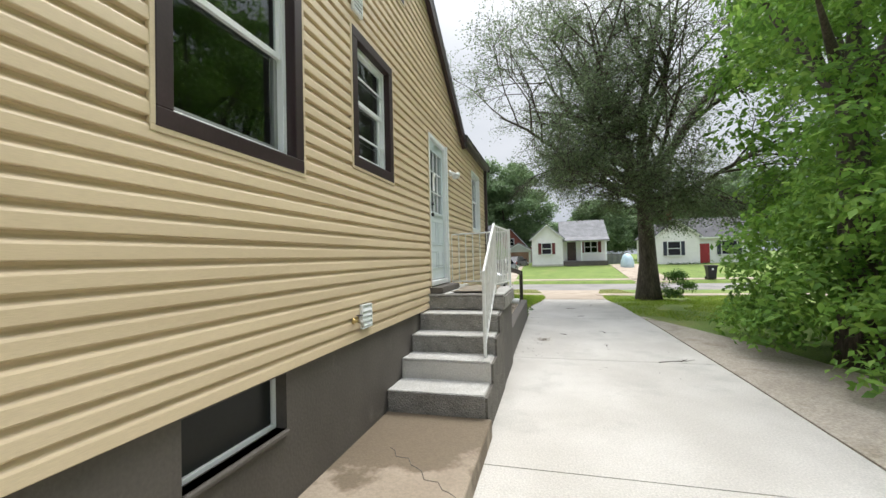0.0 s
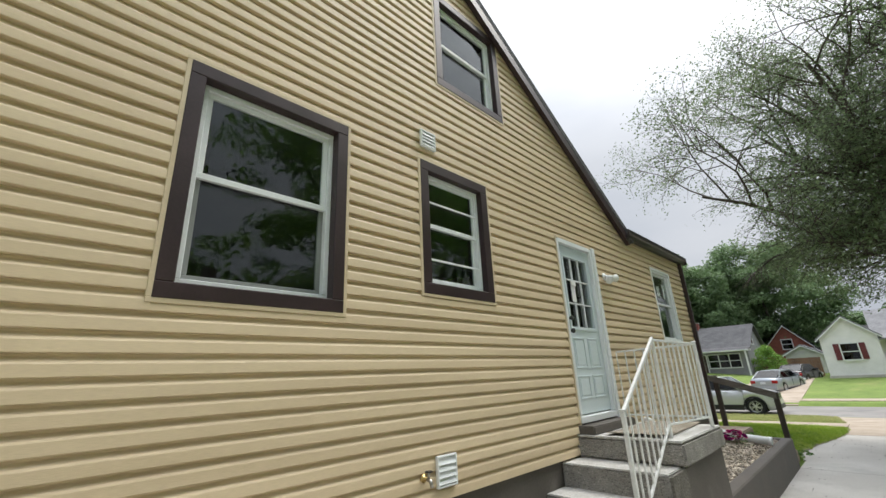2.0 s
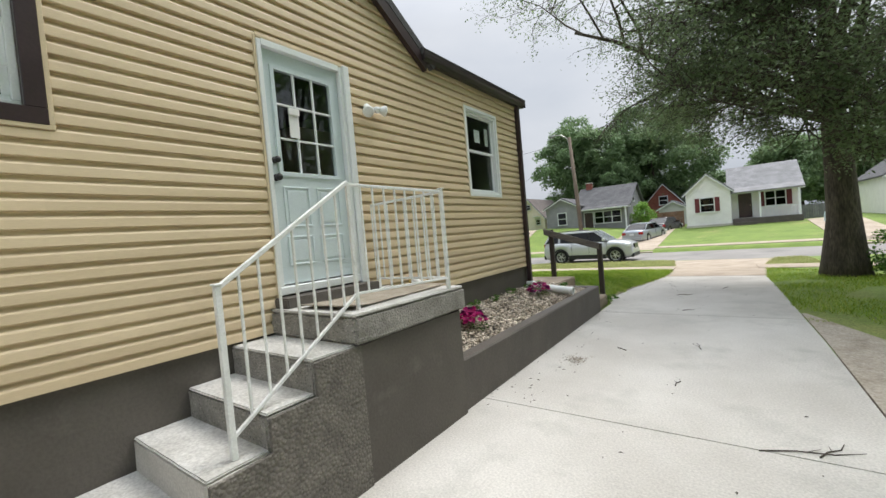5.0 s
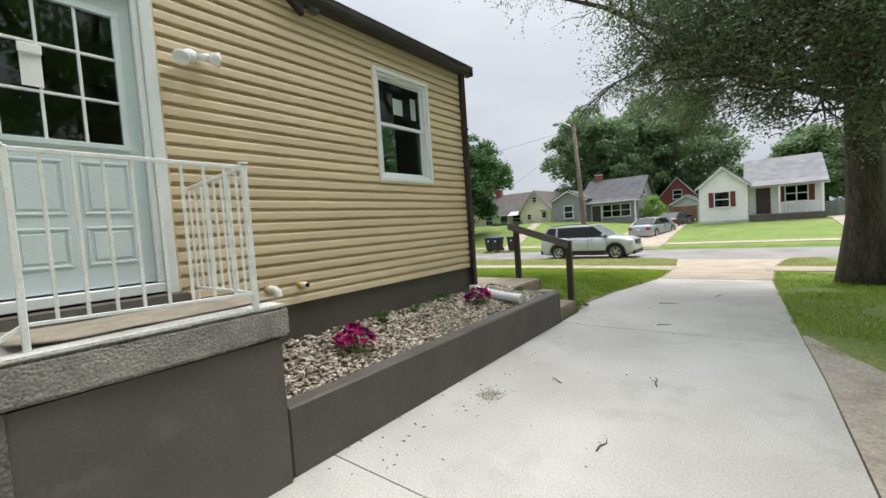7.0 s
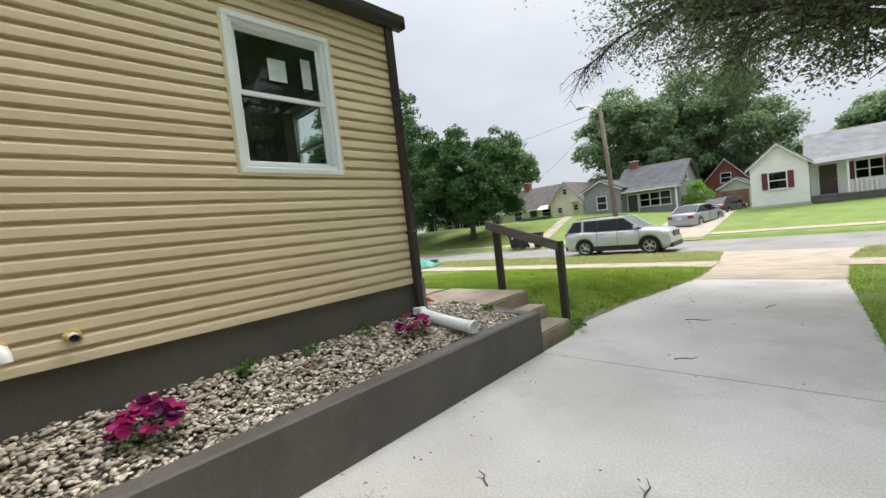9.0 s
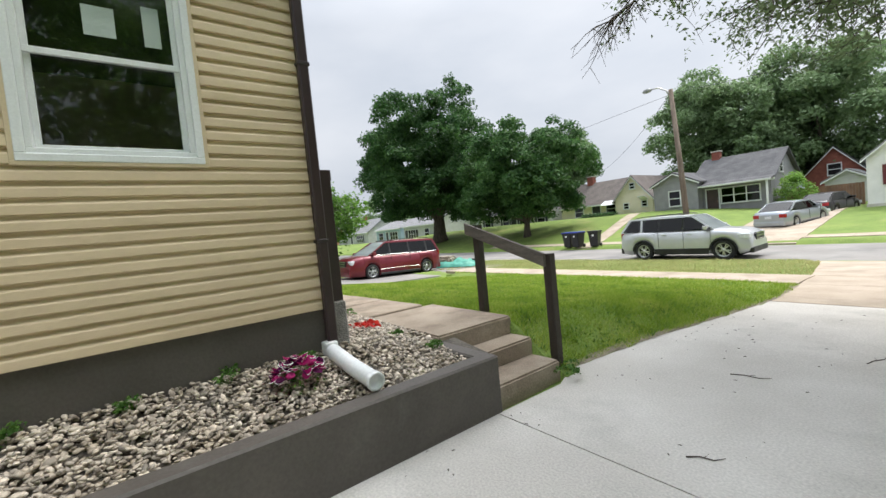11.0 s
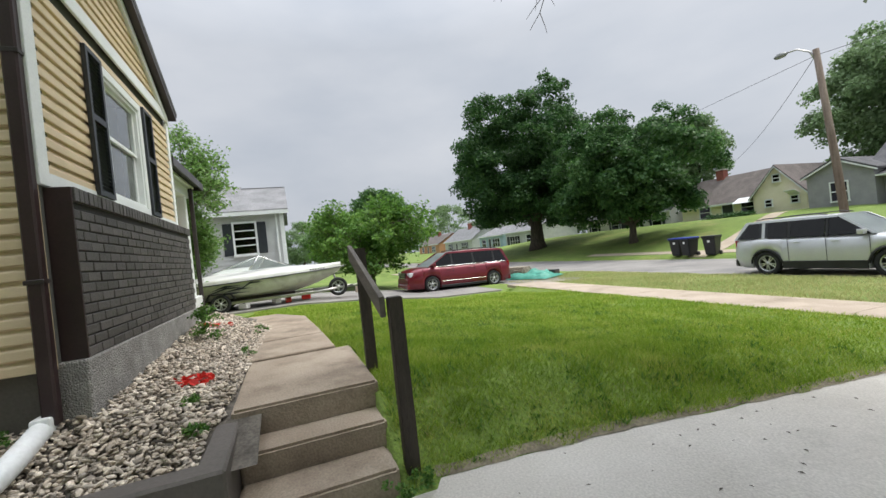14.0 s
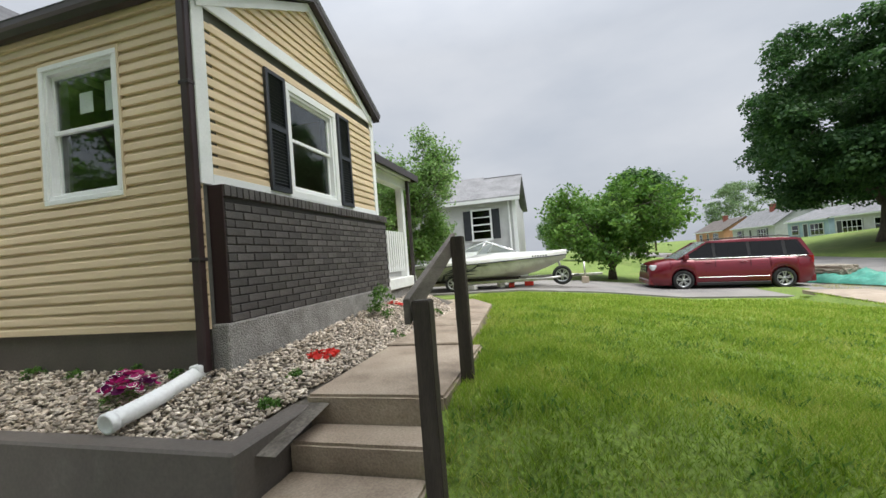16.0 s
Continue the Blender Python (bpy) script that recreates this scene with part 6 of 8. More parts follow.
grass_field("grass_yard", "short green lawn blades of the front yard", 680000, (-10.6, 1.4, 8.6, 17.7), lawn_here, 0.03, 0.07, 0.0032, 1, L["blade"], (1.0, 11.0))
grass_field("grass_edge", "taller grass along the walk and the drive's edge", 30000, (-5.5, 1.5, 10.0, 17.6), lambda x, y: lawn_here(x, y) and (drive_left(y) - 0.24 < x < drive_left(y) - 0.05 - 0.06 * noise.noise((y * 5, 7, 0)) or y < 10.42), 0.05, 0.13, 0.003, 3, L["blade"])
grass_field("clover", "low broad-leaved weeds and clover in the lawn", 26000, (-4.5, 1.4, 10.2, 15.5), lambda x, y: lawn_here(x, y) and noise.noise((x * 2.2, y * 2.2, 12)) + 0.5 * noise.noise((x * 7, y * 7, 2)) > 0.12, 0.03, 0.06, 0.011, 13, L["bush"], (0.6, 11.0))
grass_field("dry_grass", "straw-coloured dead grass in the lawn", 26000, (-4.5, 1.4, 10.2, 17.5), lambda x, y: x < drive_left(y) - 0.01 and y > 10.3 and noise.noise((x * 1.3, y * 1.3, 22)) + 0.5 * (x > drive_left(y) - 0.45) > 0.35, 0.015, 0.045, 0.004, 14, L["blade_dry"])
grass_field("grass_verge", "dry pale grass strip by the street", 45000, (-14, 5.5, 19.35, 24.1), lambda x, y: x < drive_left(y) or x > drive_right(y), 0.04, 0.08, 0.008, 4, L["blade_dry"])
grass_field("grass_tree", "grass round the shade tree", 40000, (3.5, 9.5, 9.0, 17.7), lambda x, y: x > drive_right(y) - 0.02 and noise.noise((x * 0.7, y * 0.7, 8)) > -0.25, 0.03, 0.08, 0.005, 5, L["blade"])

# ---- front porch ----
porch = thing("porch", "small white front porch with picket rail and dark roof edge", "porch", kind="structure")
part("base", rough_box((-5.75, SEAM_Y + 0.02, 0.4), (-WING_W - 0.03, 8.02, 1.24), 0.003, 120, 6, 0.015), M["agg_light"], porch)
part("floor_slab", box((-5.82, SEAM_Y + 0.02, 1.242), (-WING_W - 0.03, 8.08, 1.45), 0.012), M["white_paint"], porch)
part("post", box((-5.6, 7.86, 1.452), (-5.46, 8.0, 3.36), 0.008), M["white"], porch)
part("post", box((-WING_W - 0.12, 7.86, 1.452), (-WING_W - 0.04, 8.0, 3.36), 0.008), M["white"], porch)
part("beam", box((-5.75, 7.84, 3.362), (-WING_W - 0.03, 8.02, 3.56), 0.008), M["white"], porch)
part("soffit", prism([(SEAM_Y + 0.02, 3.9), (8.1, 3.562), (8.1, 3.6), (SEAM_Y + 0.02, 3.95)], "x", -5.85, -WING_W - 0.03), M["white"], porch)
part("roof", prism([(SEAM_Y + 0.02, 4.05), (8.22, 3.61), (8.22, 3.68), (SEAM_Y + 0.02, 4.14)], "x", -5.95, -WING_W - 0.03), M["shingle"], porch)
part("fascia", box((-5.95, 8.222, 3.54), (-WING_W - 0.03, 8.25, 3.68), 0.004), M["gutter"], porch)
part("end_fascia", prism([(SEAM_Y + 0.02, 3.92), (8.22, 3.54), (8.22, 3.69), (SEAM_Y + 0.02, 4.16)], "x", -5.99, -5.952), M["gutter"], porch)
part("downspout", box((-5.72, 8.03, 0.75), (-5.65, 8.1, 3.55), 0.01), M["gutter"], porch)
part("drain_elbow", tube([(-5.68, 8.07, 0.95), (-5.68, 8.14, 0.78), (-5.72, 8.5, 0.66), (-5.76, 8.8, 0.62)], 0.05, 10), M["downpipe"], porch)
part("top_rail", box((-5.46, 7.9, 2.3), (-WING_W - 0.125, 7.96, 2.35), 0.006), M["white"], porch)
part("bottom_rail", box((-5.46, 7.9, 1.62), (-WING_W - 0.125, 7.96, 1.67), 0.006), M["white"], porch)
x = -5.4
while x < -WING_W - 0.15:
    part("picket", box((x, 7.965, 1.58), (x + 0.065, 7.985, 2.4), 0.004), M["white"], porch)
    x += 0.115
part("front_step", rough_box((-4.6, 8.09, 0.5), (-WING_W - 0.1, 8.5, 1.06), 0.004, 121, 5, 0.015), M["concrete"], porch)

# ---- fixtures on the side wall ----
def vent(name, label, y, z, w, h):
    v = thing(name, label, "vent", pose(0.018, y, z, 0, 0, -90), "wall vents")
    part("frame", frame_bm(w, 0, h, 0.014, 0.0, 0.028), M["white"], v)
    part("backing", box((-w / 2 + 0.01, 0.0, 0.01), (w / 2 - 0.01, 0.006, h - 0.01)), M["sash_dark"], v)
    n = 4
    for i in range(n):
        zz = 0.02 + (h - 0.04) * (i + 0.5) / n
        part("slat", box((-w / 2 + 0.013, -0.004, -(h / n) * 0.45), (w / 2 - 0.013, 0.004, (h / n) * 0.45), 0.001, None, Matrix.Translation((0, 0.018, zz)) @ Euler((radians(26), 0, 0)).to_matrix().to_4x4()), M["white"], v)
    return v


vent("wall_vent", "white slatted dryer vent low on the siding", 1.12, 1.41, 0.2, 0.21)
vent("wall_vent", "white slatted vent above the small window", 1.06, 4.2, 0.18, 0.18)
hb = thing("hose_bib", "brass outdoor tap on the siding", "tap", pose(0.02, 0.9, 1.5, 0, 0, -90))
part("flange", lathe([(0.002, 0), (0.028, 0), (0.028, 0.006), (0.012, 0.01), (0.012, 0.05), (0.002, 0.05)], 14, None, Euler((radians(-90), 0, 0)).to_matrix().to_4x4()), M["brass"], hb, smooth=True)
part("spout", tube([(0, 0.045, 0.0), (0, 0.075, -0.01), (0, 0.09, -0.05)], [0.014, 0.013, 0.012], 10), M["metal"], hb)
part("stem", tube([(0, 0.05, 0.0), (0, 0.06, 0.045)], 0.007, 8), M["metal"], hb)
part("handle", lathe([(0.024, -0.004), (0.03, 0.0), (0.024, 0.004), (0.018, 0.0)], 14, None, Matrix.Translation((0, 0.06, 0.048)), True), M["black"], hb)

lamp = thing("wall_light", "white twin flood lamp fixture beside the door, unlit", "wall light", pose(0.016, 4.42, 3.44, 0, 0, -90))
part("base_plate", lathe([(0.003, 0), (0.055, 0), (0.055, 0.012), (0.04, 0.028), (0.003, 0.03)], 20, None, Euler((radians(-90), 0, 0)).to_matrix().to_4x4()), M["white"], lamp, smooth=True)
for sx_, dirv in ((0.03, Vector((0.5, 0.62, -0.5))), (-0.04, Vector((-0.8, 0.45, -0.1)))):
    q = dirv.to_track_quat("Z", "Y").to_matrix().to_4x4()
    at_ = Matrix.Translation((sx_, 0.028, 0.0)) @ q
    head = part("lamp_holder", lathe([(0.003, 0.0), (0.02, 0.0), (0.022, 0.03), (0.034, 0.042), (0.036, 0.085), (0.003, 0.087)], 16, None, at_), M["white"], lamp, smooth=True)
    part("bulb", lathe([(0.026, 0.086), (0.034, 0.1), (0.058, 0.14), (0.061, 0.152), (0.05, 0.165), (0.003, 0.172)], 18, None, at_), M["white_paint"], head, "frosted white bulb", smooth=True)

for y, elbow in ((4.9, True), (5.22, False)):
    pp = thing("vent_pipe", "white plastic pipe sealed with yellow foam in the siding", "pipe", pose(0.0, y, 1.5), "furnace pipes")
    part("pipe", tube([(-0.04, 0, 0), (0.06, 0, 0.0), (0.13, 0, -0.005)] if not elbow else [(-0.04, 0, 0), (0.05, 0, 0.004), (0.09, 0.012, 0.0), (0.115, 0.02, -0.02), (0.12, 0.022, -0.065)], 0.034 if elbow else 0.027, 16, None, False), M["pvc"], pp, smooth=True)
    part("pipe_bore", lathe([(0.003, 0), (0.02, 0), (0.02, 0.002), (0.003, 0.002)], 14, None, Matrix.Translation((0.118, 0.0, -0.004)) @ Euler((0, radians(90), 0)).to_matrix().to_4x4()), M["black"], pp) if not elbow else None
    b = lathe([(0.03, -0.02), (0.05, 0.015), (0.045, 0.03), (0.03, 0.036)], 14, None, Euler((0, radians(90), 0)).to_matrix().to_4x4())
    for v in b.verts:
        v.co += 0.012 * Vector((0.4 * noise.noise(v.co * 40), noise.noise(v.co * 40 + Vector((5, 0, 0))), noise.noise(v.co * 40 + Vector((0, 5, 0)))))
    part("foam_seal", b, M["foam"], pp, "yellow spray foam", smooth=True)

# ---- litter on the drive ----
lr = random.Random(9)
for k in range(138):
    x, y = (lr.uniform(1.0, 3.6), lr.uniform(3.5, 15)) if 45 < k < 100 else (1.25 + 1.5 * lr.random() ** 2, lr.uniform(10.4, 14.2)) if k >= 100 else (lr.uniform(0.98, 1.5), lr.uniform(4.6, 9.5))
    a = lr.uniform(0, 6.28)
    t_ = thing("leaf_scrap", "small dry leaf scrap on the concrete", "leaf litter", pose(x, y, drive_z(y) + 0.002, 0, 0, math.degrees(a)), "leaf litter")
    w = lr.uniform(0.006, 0.016)
    b = bmesh.new()
    vs = [b.verts.new(p) for p in ((-w * 1.4, 0, 0), (0, w * 0.6, 0.005), (w * 1.5, 0, 0.001), (0, -w * 0.5, 0.006))]
    b.faces.new((vs[0], vs[1], vs[2], vs[3]))
    part("leaf", b, M["soil"], t_)
for x, y, ln, a in ((3.5, 4.87, 0.62, 20), (3.62, 4.95, 0.3, 55), (2.7, 7.3, 0.25, 100), (2.4, 9.6, 0.22, 30), (2.9, 12.3, 0.35, 70), (2.2, 11.2, 0.3, 10), (1.85, 6.9, 0.16, 140), (2.6, 5.9, 0.2, 80)):
    tw = thing("fallen_twig", "thin bare twig fallen on the concrete", "twig", pose(x, y, drive_z(y) + 0.006, 0, 0, a), "fallen twigs")
    part("stem", tube([(-ln / 2, 0, 0), (-ln * 0.15, 0.012, 0.004), (ln * 0.2, -0.008, 0.0), (ln / 2, 0.02, 0.004)], [0.006, 0.005, 0.004, 0.002], 5), M["bark"], tw)
    part("side_twig", tube([(-ln * 0.05, 0.005, 0.003), (ln * 0.12, 0.05, 0.004)], [0.003, 0.0015], 4), M["bark"], tw)
cp = thing("grass_clippings", "small heap of dry tan clippings on the drive", "clippings", pose(1.43, 6.25, drive_z(6)))
rn_ = np.random.default_rng(4)
cc = rn_.normal(0, 1, (260, 3)) * np.array([0.075, 0.075, 0.008]) + np.array([0, 0, 0.012])
v, n = leaf_mesh(cc, rn_.normal(0, 1, (260, 3)) + np.array([0, 0, 1.5]), rn_.uniform(0.02, 0.05, 260), rn_, 0.2)
tagged(quads("clipping", v, n, M["dirt"], cp), "dry clippings", kind="stuff")


# ---- vehicles ----
def paint(name, c, rough=0.3, metallic=0.5):
    return surf(name, tuple(q * 0.94 for q in c), c, 2, rough, 0.0, 40, 0.05, metallic=metallic, coat=0.6)


CAR = {
    "silver": paint("silver_paint", (0.58, 0.59, 0.605), 0.3, 0.35),
    "red": paint("dark_red_paint", (0.17, 0.007, 0.018), 0.3, 0.25),
    "grey": paint("blue_grey_paint", (0.4, 0.43, 0.47)),
    "dark": paint("dark_paint", (0.04, 0.035, 0.038)),
    "tyre": surf("tyre", (0.018, 0.018, 0.018), (0.03, 0.03, 0.03), 6, 0.85, 0.2, 60, 0.3),
    "rim": surf("alloy_rim", (0.55, 0.56, 0.57), (0.65, 0.66, 0.67), 5, 0.3, 0.0, 40, 0.1, metallic=0.9),
    "chrome": surf("chrome", (0.7, 0.71, 0.72), (0.8, 0.8, 0.8), 5, 0.12, 0.0, 40, 0.05, metallic=1.0),
    "lamp": surf("headlamp", (0.6, 0.62, 0.64), (0.75, 0.77, 0.78), 9, 0.1, 0.0, 60, 0.3),
    "tail": surf("tail_lamp", (0.3, 0.01, 0.01), (0.42, 0.02, 0.02), 9, 0.15, 0.0, 60, 0.2),
    "plate": surf("plate", (0.6, 0.65, 0.7), (0.7, 0.74, 0.78), 9, 0.5, 0.0, 60, 0.1),
}


def wheel(parent, x, y, r, w, side):
    """A wheel whose outer face looks along side (+1 or -1) of local y."""
    rot = Euler((radians(-90 * side), 0, 0)).to_matrix().to_4x4()
    wh = part("wheel", lathe([(r * 0.66, -w * 0.5), (r * 0.95, -w * 0.48), (r, -w * 0.3), (r, w * 0.3), (r * 0.95, w * 0.46), (r * 0.68, w * 0.5), (r * 0.66, w * 0.3)], 28, None, rot, True), CAR["tyre"], parent, smooth=True)
    wh.location = (x, y, r)
    part("rim", lathe([(r * 0.69, w * 0.3), (r * 0.69, w * 0.44), (r * 0.62, w * 0.44), (r * 0.6, w * 0.2), (r * 0.6, -w * 0.3), (r * 0.69, -w * 0.3)], 28, None, rot, True), CAR["rim"], wh, smooth=True)
    part("brake_disc", lathe([(0.003, w * 0.02), (r * 0.58, w * 0.02), (r * 0.58, w * 0.05), (0.003, w * 0.05)], 24, None, rot), M["black"], wh)
    b = bmesh.new()
    for k in range(10):
        box((r * 0.08, -r * 0.05, w * 0.24), (r * 0.64, r * 0.045, w * 0.36), 0.004, b, rot @ Matrix.Rotation(k * math.tau / 10 + (0.12 if k % 2 else -0.12), 4, "Z"))
    lathe([(0.003, w * 0.2), (r * 0.16, w * 0.2), (r * 0.16, w * 0.4), (0.003, w * 0.42)], 16, b, rot)
    part("spokes", b, CAR["rim"], wh)


def vehicle(name, label, m, body, L_, W_, r, xf, xr, top, cabin, pillars, ground=0.2, trim_black=0.0, rails=False, suv=False, chrome_line=False, tall_lamp=True):
    """A car: front towards +x. top: (x, z) along the body's upper edge; cabin: windscreen foot, roof front, roof rear, rear foot as (x, z);
    pillars: x at the belt of the posts between side windows."""
    car = thing(name, label, "car", m)
    hw = W_ / 2
    paintm = CAR[body]
    xs = sorted({*frange(-L_ / 2, L_ / 2, 64), *(c + r * 1.13 * k for c in (xf, xr) for k in (-1.0, -0.985, -0.9, -0.75, -0.5, 0, 0.5, 0.75, 0.9, 0.985, 1.0))})

    def wid(x):
        e = abs(x) / (L_ / 2)
        return hw * (1 - 0.16 * max(0, (e - 0.72) / 0.28) ** 2.2)

    def foot(x):
        z = ground + 0.1 * max(0, (abs(x) / (L_ / 2) - 0.86) / 0.14)
        for c in (xf, xr):
            d = abs(x - c)
            if d < r * 1.13:
                z = max(z, r + math.sqrt(max(0, (r * 1.13) ** 2 - d * d)) * 0.98)
        return z

    bm_ = bmesh.new()
    rings = []
    for x in xs:
        w, zb_, zt = wid(x), foot(x), lerp_line(x, top)
        zb_ = min(zb_, zt - 0.12)
        h = zt - zb_
        half = [(0.55 * w, zb_), (0.96 * w, zb_ + 0.005), (1.0 * w, zb_ + 0.3 * h), (0.995 * w, zb_ + 0.62 * h), (0.955 * w, zb_ + 0.88 * h), (0.86 * w, zt), (0.4 * w, zt + 0.025)]
        ring = [bm_.verts.new((x, yy, zz)) for yy, zz in half] + [bm_.verts.new((x, -yy, zz)) for yy, zz in half[::-1]]
        rings.append(ring)
    for a, b in zip(rings, rings[1:]):
        for k in range(len(a)):
            j = (k + 1) % len(a)
            bm_.faces.new((a[k], b[k], b[j], a[j])).smooth = True
    bm_.faces.new(rings[0])
    bm_.faces.new(rings[-1][::-1])
    part("body", bm_, paintm, car)
    part("underbody", box((-L_ / 2 + 0.25, -hw + 0.28, ground - 0.02), (L_ / 2 - 0.25, hw - 0.28, 0.62), 0.02), M["black"], car)
    (x1, z1), (x2, z2), (x3, z3), (x4, z4) = cabin
    belt, roof = z1, z2
    wb, wr = hw * 0.91, hw * 0.76

    def at(x, z, s, out=0.0):
        k = (z - belt) / (roof - belt)
        return Vector((x, s * (wb + (wr - wb) * k + out), z))

    # roof: a crowned panel
    b = bmesh.new()
    rows = []
    for i in range(9):
        x = x2 + (x3 - x2) * i / 8
        zz = z2 + (z3 - z2) * i / 8 + 0.035 * math.sin(math.pi * i / 8)
        rows.append([b.verts.new((x, wr * (1 if j == 0 else -1 if j == 8 else 1 - j / 4), zz + 0.03 * (1 - (1 - j / 4) ** 2) + dz)) for dz in (0, -0.035) for j in (range(9) if dz == 0 else range(8, -1, -1))])
    for a, c in zip(rows, rows[1:]):
        for k in range(18):
            b.faces.new((a[k], a[(k + 1) % 18], c[(k + 1) % 18], c[k])).smooth = True
    b.faces.new(rows[0])
    b.faces.new(rows[-1][::-1])
    part("roof", b, paintm, car)

    def sheet(name_, pts, material, thick=0.012):
        b = bmesh.new()
        pts = [Vector(p) for p in pts]
        nrm = (pts[1] - pts[0]).cross(pts[2] - pts[0]).normalized() * thick
        lo, hi = [b.verts.new(p) for p in pts], [b.verts.new(p - nrm) for p in pts]
        b.faces.new(lo)
        b.faces.new(hi[::-1])
        for i in range(len(pts)):
            j = (i + 1) % len(pts)
            b.faces.new((lo[i], hi[i], hi[j], lo[j]))
        return part(name_, b, material, car)

    sheet("windscreen", [at(x1, belt, 1, -0.03), at(x1, belt, -1, -0.03), at(x2, z2, -1, -0.03), at(x2, z2, 1, -0.03)], M["windscreen"])
    sheet("rear_window", [at(x4, z4, -1, -0.06), at(x4, z4, 1, -0.06), at(x3, z3, 1, -0.06), at(x3, z3, -1, -0.06)], M["car_glass"])

    def edge_x(x_, z):
        k = (z - belt) / (roof - belt)
        return x1 + (x2 - x1) * k, x4 + (x3 - x4) * k

    for s in (1, -1):
        zt = roof - 0.05
        fx0, fx1 = edge_x(0, belt + 0.02), edge_x(0, zt)
        posts = [fx0[0], *(q[0] for q in pillars), fx0[1]]
        for a, c in zip(posts, posts[1:]):
            ta = min(max(a, fx1[1]), fx1[0]) if a != posts[0] else fx1[0]
            tc = max(min(c, fx1[0]), fx1[1]) if c != posts[-1] else fx1[1]
            sheet("side_window", [at(a - 0.05, belt + 0.02, s, 0.002), at(ta - 0.05, zt, s, 0.002), at(tc + 0.05, zt, s, 0.002), at(c + 0.05, belt + 0.02, s, 0.002)][::s], M["car_glass"])
        for a, ta, wpil, pm in [(fx0[0], fx1[0], 0.05, paintm), (fx0[1] + 0.04, fx1[1] + 0.04, 0.1, paintm)] + [(q[0], min(max(q[0], fx1[1]), fx1[0]), q[1], paintm if q[2] else M["black"]) for q in pillars]:
            sheet("pillar", [at(a - wpil, belt, s, 0.008), at(ta - wpil, roof, s, 0.008), at(ta + wpil, roof, s, 0.008), at(a + wpil, belt, s, 0.008)][::s], pm, 0.03)
        sheet("roof_rail_panel", [at(fx0[0] - (x1 - x2) * 0.9, roof - 0.055, s, 0.006), at(fx1[0] - 0.02, roof + 0.01, s, 0.004), at(fx1[1] + 0.02, roof + 0.01, s, 0.004), at(fx1[1] - 0.0, roof - 0.055, s, 0.006)][::s], paintm, 0.02)
        for cx in (xf, xr):
            if suv:
                part("arch_trim", tube([(cx + r * 1.15 * math.cos(a_), s * (hw - 0.005), r + r * 1.13 * math.sin(a_)) for a_ in frange(0.0, math.pi, 14)], 0.03, 6), M["black"], car)
        part("mirror", box((x1 - 0.32, s * (hw + 0.02) - 0.1, belt + 0.0), (x1 - 0.16, s * (hw + 0.02) + 0.1, belt + 0.15), 0.03), paintm, car)
        for px in [q[0] for q in pillars[:2]]:
            part("door_handle", box((px + 0.12, s * hw * 0.985 - 0.015, belt - 0.16), (px + 0.32, s * hw * 0.985 + 0.02, belt - 0.125), 0.008), paintm, car)
        for px in [x1 - 0.1, *(q[0] for q in pillars if not q[2])]:
            part("door_seam", box((px - 0.004, s * hw * 0.99 - 0.02, ground + 0.2), (px + 0.004, s * hw * 0.99 + 0.0, belt - 0.04)), M["black"], car)
        part("sill_trim", box((xr + r * 1.2, s * hw * 0.99 - 0.03, ground + 0.0), (xf - r * 1.2, s * hw * 0.99 + 0.008, ground + 0.1 + trim_black), 0.01), M["black"], car)
        if chrome_line:
            part("belt_trim", box((x4 + 0.15, s * wb - 0.004, belt - 0.002), (x1 - 0.35, s * wb + 0.018, belt + 0.012), 0.003), CAR["chrome"], car)
            part("side_trim", box((xr + r * 1.3, s * hw - 0.01, ground + 0.27), (xf - r * 1.3, s * hw + 0.012, ground + 0.282), 0.003), CAR["chrome"], car)
        if rails:
            part("roof_rail", tube([(x2 - 0.2, s * wr * 0.92, roof + 0.06), (x2 - 0.5, s * wr * 0.92, roof + 0.1), (x3 + 0.5, s * wr * 0.92, z3 + 0.1), (x3 + 0.2, s * wr * 0.92, z3 + 0.06)], 0.018, 6), M["black"], car)
        zf, zr = lerp_line(L_ / 2 - 0.25, top), lerp_line(-L_ / 2 + 0.1, top)
        part("headlight", box((L_ / 2 - 0.5, s * hw * 0.76 - 0.2, zf - 0.27), (L_ / 2 - 0.06, s * hw * 0.76 + 0.14, zf - 0.07), 0.05), CAR["lamp"], car)
        part("tail_light", box((-L_ / 2 - 0.006, s * hw * 0.72 - (0.1 if tall_lamp else 0.2), zr - 0.3), (-L_ / 2 + 0.16, s * hw * 0.72 + 0.12, zr - 0.1 if not tall_lamp else zr + 0.0), 0.03), CAR["tail"], car)
        for cx in (xf, xr):
            wheel(car, cx, s * (hw - 0.13), r, 0.23, s)
    zf = lerp_line(L_ / 2 - 0.2, top)
    part("grille", box((L_ / 2 - 0.06, -0.46, zf - 0.34), (L_ / 2 + 0.015, 0.46, zf - 0.06), 0.03), M["black"], car)
    for zg in (0.09, 0.19, 0.3):
        part("grille_bar", box((L_ / 2 - 0.02, -0.44, zf - zg - 0.012), (L_ / 2 + 0.025, 0.44, zf - zg + 0.012), 0.005), CAR["chrome"], car)
    part("front_bumper", box((L_ / 2 - 0.3, -hw * 0.86, ground + 0.02), (L_ / 2 + 0.03, hw * 0.86, ground + 0.24), 0.06), M["black"] if suv else paintm, car)
